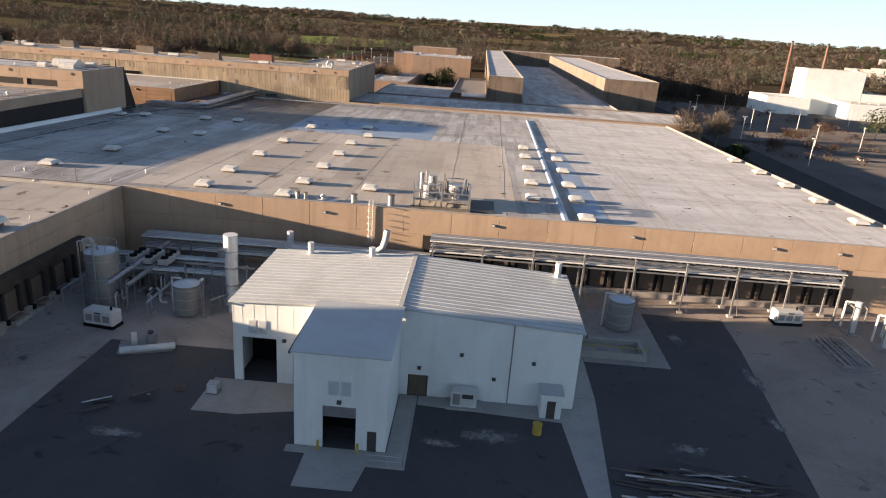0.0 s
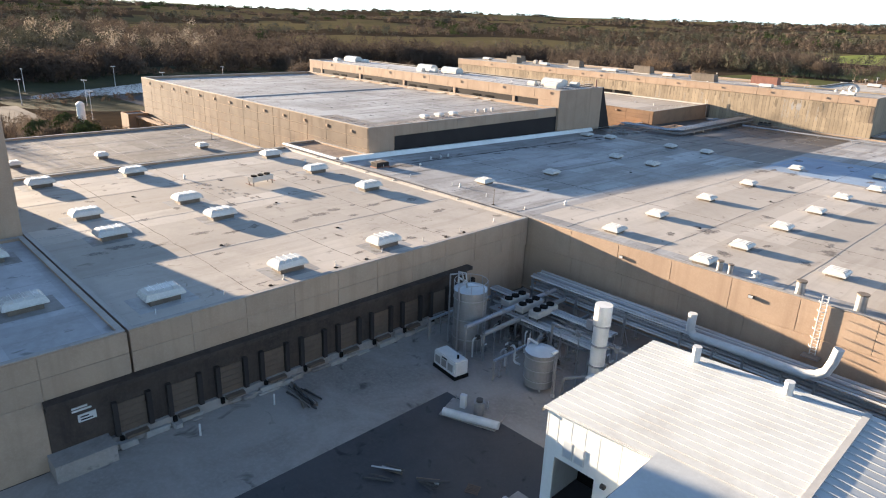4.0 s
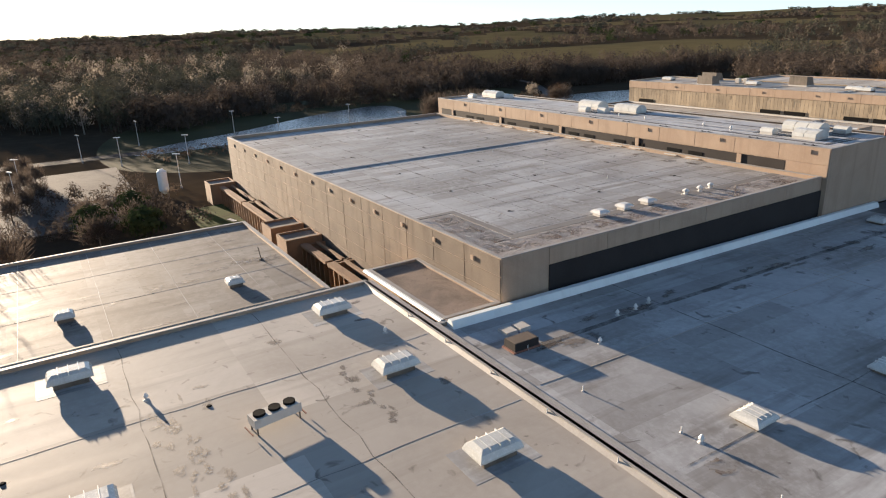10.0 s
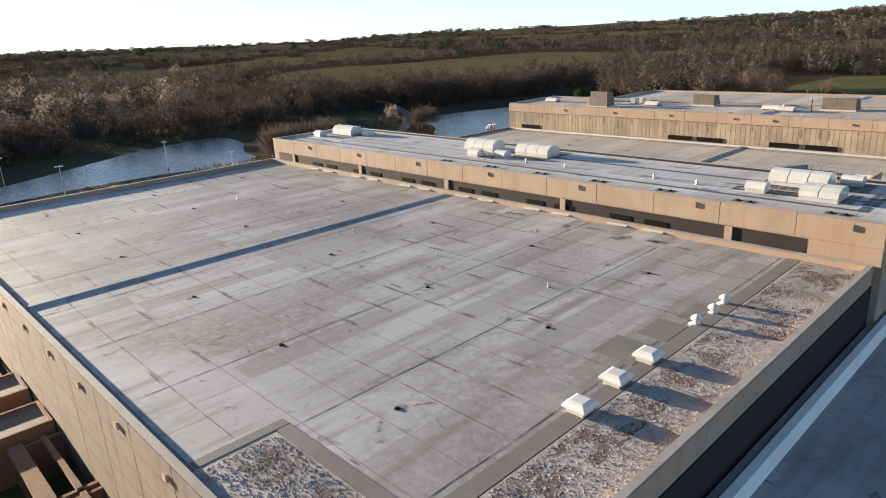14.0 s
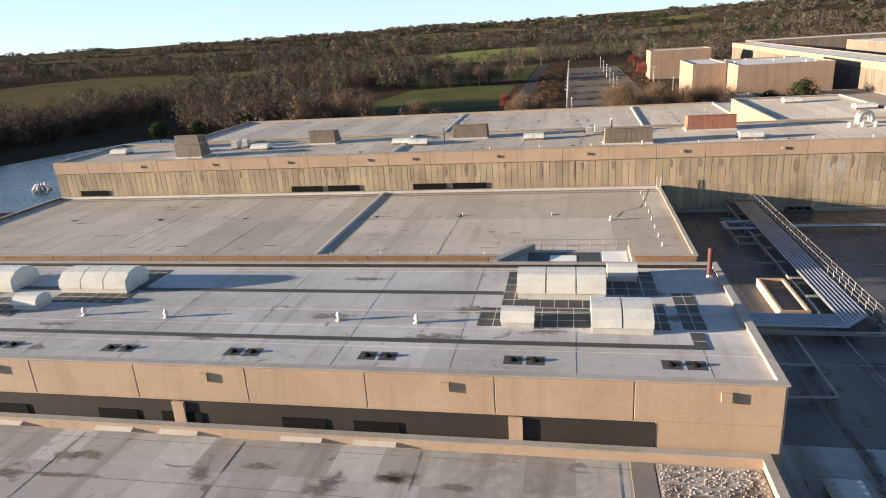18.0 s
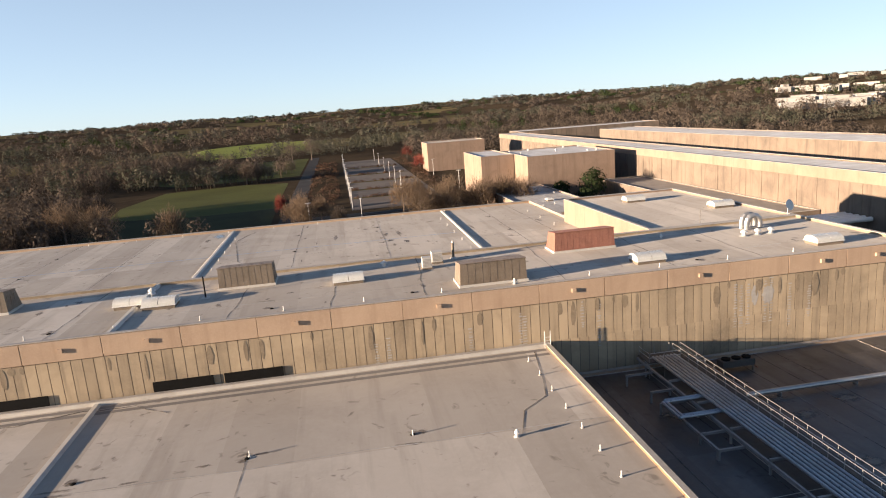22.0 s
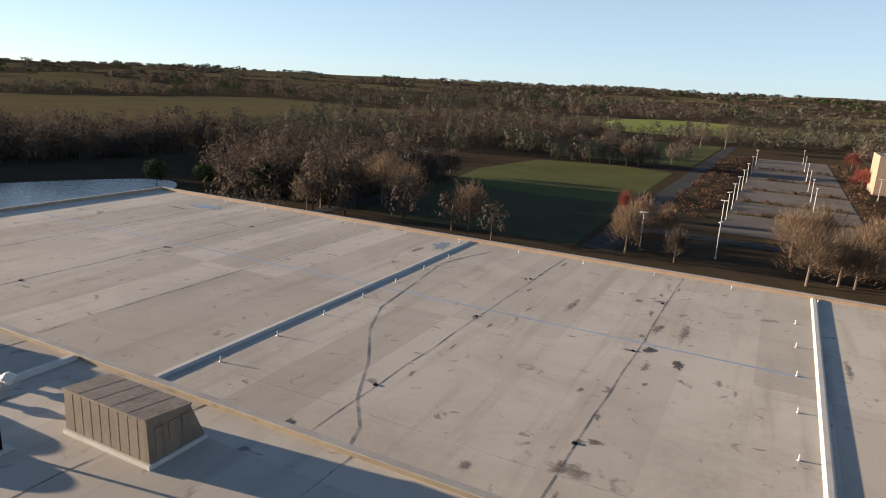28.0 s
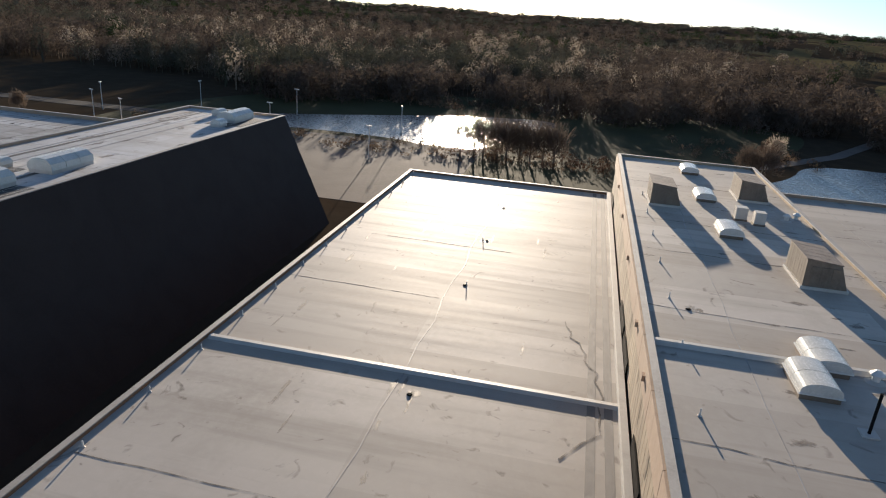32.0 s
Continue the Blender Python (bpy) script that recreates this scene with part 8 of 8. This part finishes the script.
def tree(label, x, y, h, r, clumps, mat, leaf=0.8, low=0.22, seed=0):
    g = random.Random(seed)
    t = thing("tree", label, "tree", at=pose(x, y, GZ))
    bm = bmesh.new()
    tube(bm, (0, 0, -0.1), (0.1, 0, h * 0.35), h * 0.022, 7, h * 0.015)
    tube(bm, (0.1, 0, h * 0.35), (0, 0.15, h * 0.8), h * 0.015, 7, h * 0.004)
    part("trunk", bm, M["bark"], t)
    for k in range(9):
        a = g.uniform(0, 6.28)
        z = h * g.uniform(0.25, 0.6)
        e = r * g.uniform(0.55, 0.95)
        m = (e * 0.5 * math.cos(a), e * 0.5 * math.sin(a), z + h * 0.1)
        bm = bmesh.new()
        tube(bm, (0.05, 0.05, z), m, h * 0.008, 5, h * 0.005)
        tube(bm, m, (e * math.cos(a + 0.2), e * math.sin(a + 0.2), z + h * g.uniform(0.18, 0.32)), h * 0.005, 5, h * 0.0015)
        part("limb", bm, M["bark"], t)
    v, f = tree_cloud(g, h, r, clumps, False, low, leaf) if mat is P else spray(g, h, r, clumps * 4)
    o = new("crown", mesh_from("crown", v, f, mat))
    o.parent = t
    return t


B, P, R, S, K = M["twig"], M["pine"], M["russet"], M["straw"], M["thicket"]
TREES = [("bare brown tree on the lawn", -186, 428, 16, 6, K), ("bare pale tree at the car park edge", -140, 430, 14, 5, K), ("slim bare tree at the car park edge", -127, 428, 10, 3, B), ("small bright red tree by the lawn", -152.4, 486, 10, 2.6, M["red_leaf"]), ("bright red tree beyond the far blocks", -63, 775, 13, 6, M["red_leaf"]), ("bright red tree beyond the far blocks", -67, 655, 12, 6, M["red_leaf"]), ("bright red tree beyond the far blocks", -60, 672, 11, 6, M["red_leaf"]), ("bare lawn tree with a broad crown", -201, 668, 24, 9, B), ("bare lawn tree with a broad crown", -188, 655, 17, 6, B), ("broad bare tree before the green field", -168, 850, 24, 12, B), ("broad bare tree before the green field", -150, 870, 26, 12, B), ("bare bushy tree at the car park edge", -142, 462, 13, 5, K), ("bare bushy tree at the car park edge", -134, 460, 11, 4, K), ("bare bushy tree at the car park edge", -146, 455, 10, 4, K),
         ("broad brown bare tree behind the long roof", -213, 436, 19, 9, K), ("broad brown bare tree behind the long roof", -228, 446, 20, 9, K), ("broad brown bare tree behind the long roof", -247, 455, 20, 10, B), ("broad brown bare tree behind the long roof", -240, 432, 17, 8, B), ("dark green pine by the pond", -311, 421, 10, 4, P), ("dark green pine by the pond", -296, 430, 9, 4, P), ("dark green pine by the pond", -268, 430, 13, 5, P), ("dark green pine by the pond", -276, 440, 11, 4.5, P), ("dark green pine by the pond", -258, 438, 11, 4.5, P),
         ("russet bush tree at the pond", -325, 310, 12, 5, R), ("bare tree on the pond point", -318, 309, 12, 4.5, B), ("bare tree on the pond point", -321, 304, 11, 4, B), ("small bare tree by the pond path", -361, 322, 9, 4, S),
         ("evergreen in the factory court", -34, 449, 9, 4, P), ("evergreen in the factory court", -25, 438, 14, 5, P), ("evergreen in the factory court", -21, 444, 14, 5, P), ("evergreen in the factory court", -30, 430, 8, 4, P),
         ("leafless tree beside the wide roof", 82, 262, 17, 7, B), ("leafless tree beside the wide roof", 96, 268, 16, 6, B), ("leafless tree beside the wide roof", 108, 300, 12, 6, S), ("red shrubby tree in the car park", 140, 300, 7, 6, R), ("red shrubby tree in the car park", 168, 330, 8, 6, R), ("red shrubby tree in the car park", 120, 270, 6, 5, R), ("large green conifer across the car park", 196, 335, 16, 8, P), ("dark shrub beside the wide roof", 92, 235, 7, 4, P)]
TREES += [("bare tree just west of the low wing", -171, 51.0, 18, 5, B), ("bare tree just west of the low wing", -176, 58.0, 15, 4.5, B), ("bare tree just west of the low wing", -168, 36.0, 13, 4.5, K)]
for k in range(9):
    TREES.append(("bare tree row on the pond bank", -303 - 4 * (k % 2), 217 + 3.6 * k, 15, 5, B))
for k in range(8):
    TREES.append(("small bare tree in the car park", -236 - 9 * k, 58 + 3 * (k % 3), 8, 3, B))
for k in range(14):
    g = random.Random(k)
    TREES.append(("dense bare thicket tree by the far blocks", -100 + 3.4 * k, 432 + g.uniform(-12, 30), 14 + g.uniform(-2, 3), 6.5, K))
for k in range(10):
    TREES.append(("bare tree at the lawn edge", -240 - 7 * (k % 4), 420 + 13 * k, 13, 5.5, B))
for k in range(6):
    TREES.append(("dark conifer beside the court", -200 - 9 * (k % 3), 74 + 9 * (k // 3), 8, 4, P if k % 2 else B))
for k, (lab, x, y, h, r, m) in enumerate(TREES):
    tree(lab, x, y, h, r, 420 if m is not P else 620, m, 0.62 if m is not P else 0.8, 0.2 if m is not P else 0.08, k + 50)


def lamp_post(label, h, arms):
    t = thing("street_lamp", label, "lamp", "car park lamps")
    bm = bmesh.new(); tube(bm, (0, 0, 0), (0, 0, h), 0.14, 8, 0.09); part("pole", bm, M["white_paint"], t)
    bm = bmesh.new(); tube(bm, (0, 0, 0), (0, 0, 0.7), 0.3, 10); part("base", bm, M["concrete_pale"], t)
    for s in arms:
        boxes("lamp_head", [(min(0, s * 1.1), -0.22, h - 0.05, max(0, s * 1.1), 0.22, h + 0.2)], M["white_paint"], t)
    return t


lamp = lamp_post("white steel car park lamp with two heads", 10.0, (-1, 1))
lamp.matrix_basis = pose(-120.5, 482, GZ)
LAMPS = [(-120.5, 505), (-120.5, 532), (-120.5, 560), (-120.5, 592), (-120.5, 630), (-120.5, 680), (-120.5, 740), (-92, 545), (-92, 580), (-92, 620), (-92, 665), (-92, 720), (-92, 780), (-138, 440), (-118, 440), (-64, 520), (-64, 610), (-45, 773),
         (130, 407), (151, 420), (138, 342), (143, 334), (168, 357), (144, 287), (164, 289), (111, 358), (118, 300), (212, 391), (105, 330), (120, 240),
         (-318, 79), (-349, 142), (-331, 190), (-286, 193), (-346, 102), (-321, 20), (-326, 24), (-253, 59), (-288, 110), (-300, 90), (-275, 60), (-250, 100), (-262, 150), (-310, 150), (-305, 45)]
for x, y in LAMPS:
    copy_thing(lamp, pose(x, y, GZ, 0, 0, (x * 7) % 90))
# dark thicket and a white silo west of the court
plant("shrubs", NEAR, [(g.uniform(-262, -208), g.uniform(56, 92), g.uniform(0.28, 0.45)) for g in [random.Random(77)] for _ in range(26)], M["twig"], "dense bare thicket west of the court")
plant("shrubs", BRUSH, [(g.uniform(-258, -206), g.uniform(56, 98), g.uniform(0.4, 0.85)) for g in [random.Random(78)] for _ in range(70)], M["twig"], "dense brown brush west of the court")
silo = thing("silo", "slim white steel silo on legs among shrubs", "silo", at=pose(-241.0, 94.0, GZ))
bm = bmesh.new(); tube(bm, (0, 0, 2.0), (0, 0, 7.2), 1.3, 16); part("shell", bm, M["siding"], silo)
bm = bmesh.new(); tube(bm, (0, 0, 7.2), (0, 0, 7.9), 1.3, 16, 0.5); part("cap", bm, M["siding"], silo)
bm = bmesh.new(); tube(bm, (0, 0, 0.9), (0, 0, 2.0), 0.3, 16, 1.3); part("hopper", bm, M["siding"], silo)
for k in range(4):
    x, y = 1.15 * math.cos(0.8 + 1.5708 * k), 1.15 * math.sin(0.8 + 1.5708 * k)
    bm = bmesh.new(); tube(bm, (x, y, 0), (x, y, 2.6), 0.08, 6); part("leg", bm, M["steel"], silo)
# kerbed planting strips across the car parks
for y in (520, 556, 600, 650, 712):
    slab("pavement", -119, y, -78, y + 4, GZ + 0.22, M["field"], "kerbed strip of dry shrubs", "kerb")
plant("shrubs", [tree_cloud(rng, 1.8, 1.6, 26, False, 0.0, 0.5) for _ in range(4)], [(rng.uniform(-118, -79), y + rng.uniform(0.5, 3.5), 1.0) for y in (520, 556, 600, 650, 712) for _ in range(26)] + [(rng.uniform(-143, -126), rng.uniform(500, 800), 1.2) for _ in range(160)] + [(rng.uniform(-75, -66), rng.uniform(500, 780), 1.4) for _ in range(90)], M["russet"], "dry russet shrubs in car park strips")
plant("shrubs", [tree_cloud(rng, 3.2, 2.2, 30, False, 0.0, 0.6) for _ in range(4)], [(rng.uniform(112, 200), rng.uniform(250, 460), 1.0) for _ in range(120)] + [(rng.uniform(-320, -300), rng.uniform(214, 262), 0.9) for _ in range(50)], M["russet"], "low russet shrubs beside the lots")
building("low white industrial wing across the road", 184.0, 211.6, 440, 470, 0, 11.5, M["roof_white"], M["siding"], name="white_building")
building("tall white plant block across the road", 212.0, 250.0, 455, 473, 0, 29.5, M["roof_grey"], M["siding"], name="white_building")
building("stepped white wing across the road", 231.0, 305.0, 430, 454.6, 0, 11.0, M["roof_grey"], M["siding"], name="white_building")
building("white mid-height annex across the road", 250.4, 270.0, 455, 480, 0, 16.0, M["roof_grey"], M["siding"], name="white_building")
building("long low white hall behind the plant", 282.0, 420.0, 520, 560, 0, 10.0, M["roof_white"], M["siding"], name="white_building")
for k in range(9):
    copy_thing(vent, pose(232 + 4.0 * k, 458 + (k % 3) * 9, 29.5 if k < 4 else (16.0 if k < 7 else 11.0))) if k < 4 else copy_thing(mush, pose(236 + 6 * (k - 4), 440, 11.0))
for x in (206.8, 219.8):
    y = 464.0 if x > 210 else 474.0
    t = thing("chimney", "tall thin rust-brown steel chimney", "chimney", "chimneys", at=pose(x + 6 if x > 210 else 207.0, y, GZ if x < 210 else 29.5))
    h = 44.5 if x < 210 else 16.0
    bm = bmesh.new(); tube(bm, (0, 0, -0.3), (0, 0, h), 0.9, 12, 0.75); part("shaft", bm, M["chimney"], t)
    bm = bmesh.new(); tube(bm, (0, 0, h), (0, 0, h + 0.6), 0.85, 12); part("rim", bm, M["black"], t)
fc = thing("parked_car", "small white parked car in the lot", "car", at=pose(150, 262, GZ + 0.1, 0, 0, 70))
boxes("body", [(-2.1, -0.85, 0.35, 2.1, 0.85, 0.95)], M["white_paint"], fc)
boxes("cabin", [(-1.2, -0.75, 0.95, 1.0, 0.75, 1.45)], M["glass"], fc)
for x in (-1.35, 1.35):
    for y in (-0.85, 0.85):
        bm = bmesh.new(); tube(bm, (x, y - 0.1, 0.33), (x, y + 0.1, 0.33), 0.33, 12); part("wheel", bm, M["black"], fc)
q = random.Random(21)
M["town"] = worn("pale town walls", (0.32, 0.31, 0.29), (0.22, 0.21, 0.2), (0.38, 0.37, 0.35), 0.8, 0.05, 0.4)
for k in range(64):
    a = radians(q.uniform(40, 55.5))
    d = q.choice((1180, 1260, 1400, 1800, 2400, 3100)) + q.uniform(-70, 70)
    x, y = -80 + d * math.cos(a), 180 + d * math.sin(a)
    w, l, h = q.uniform(14, 46) * (1 if k % 5 else 2), q.uniform(12, 24), q.uniform(2.0, 5.0)
    t = thing("far_building", "low pale building on the far hillside", "building", "far town", at=pose(x, y, terrain(x, y) + 8.5, 0, 0, math.degrees(a) + 90 + q.uniform(-18, 18)))
    boxes("wall", [(-w / 2, -l / 2, -12, w / 2, l / 2, h)], M["town"], t)
    boxes("roof", [(-w / 2 - 0.4, -l / 2 - 0.4, h, w / 2 + 0.4, l / 2 + 0.4, h + 0.6)], M["roof_grey"] if k % 3 else M["roof_dark"], t)
    for j in range(int(w / 7)):
        boxes("window", [(-w / 2 + 3 + 7 * j, -l / 2 - 0.1, h - 2.4, -w / 2 + 6.5 + 7 * j, -l / 2, h - 0.9)], M["black_grey"], t) if h > 2.6 else None

jet = thing("fountain", "small floating fountain with white spray in the pond", "fountain", at=pose(-292.5, 324.0, GZ + 0.06))
bm = bmesh.new(); tube(bm, (0, 0, 0), (0, 0, 0.3), 1.2, 14); part("float", bm, M["black_grey"], jet)
for k in range(9):
    a = 2 * math.pi * k / 9
    bm = bmesh.new()
    tube(bm, (0.2 * math.cos(a), 0.2 * math.sin(a), 0.3), (1.4 * math.cos(a), 1.4 * math.sin(a), 2.0), 0.12, 6, 0.3)
    tube(bm, (1.4 * math.cos(a), 1.4 * math.sin(a), 2.0), (2.8 * math.cos(a), 2.8 * math.sin(a), 0.1), 0.3, 6, 0.5)
    part("spray", bm, M["white_paint"], jet, "white water spray")
plant("shrubs", [tree_cloud(rng, 2.4, 1.9, 30, False, 0.0, 0.5) for _ in range(4)], [(rng.uniform(-318, -296), rng.uniform(98, 290), rng.uniform(0.5, 1.2)) for _ in range(170)] + [(rng.uniform(-440, -405), rng.uniform(120, 250), rng.uniform(0.6, 1.5)) for _ in range(220)] + [(rng.uniform(-385, -345), rng.uniform(285, 335), rng.uniform(0.5, 1.2)) for _ in range(60)], M["thicket"], "brown brush along the pond banks")
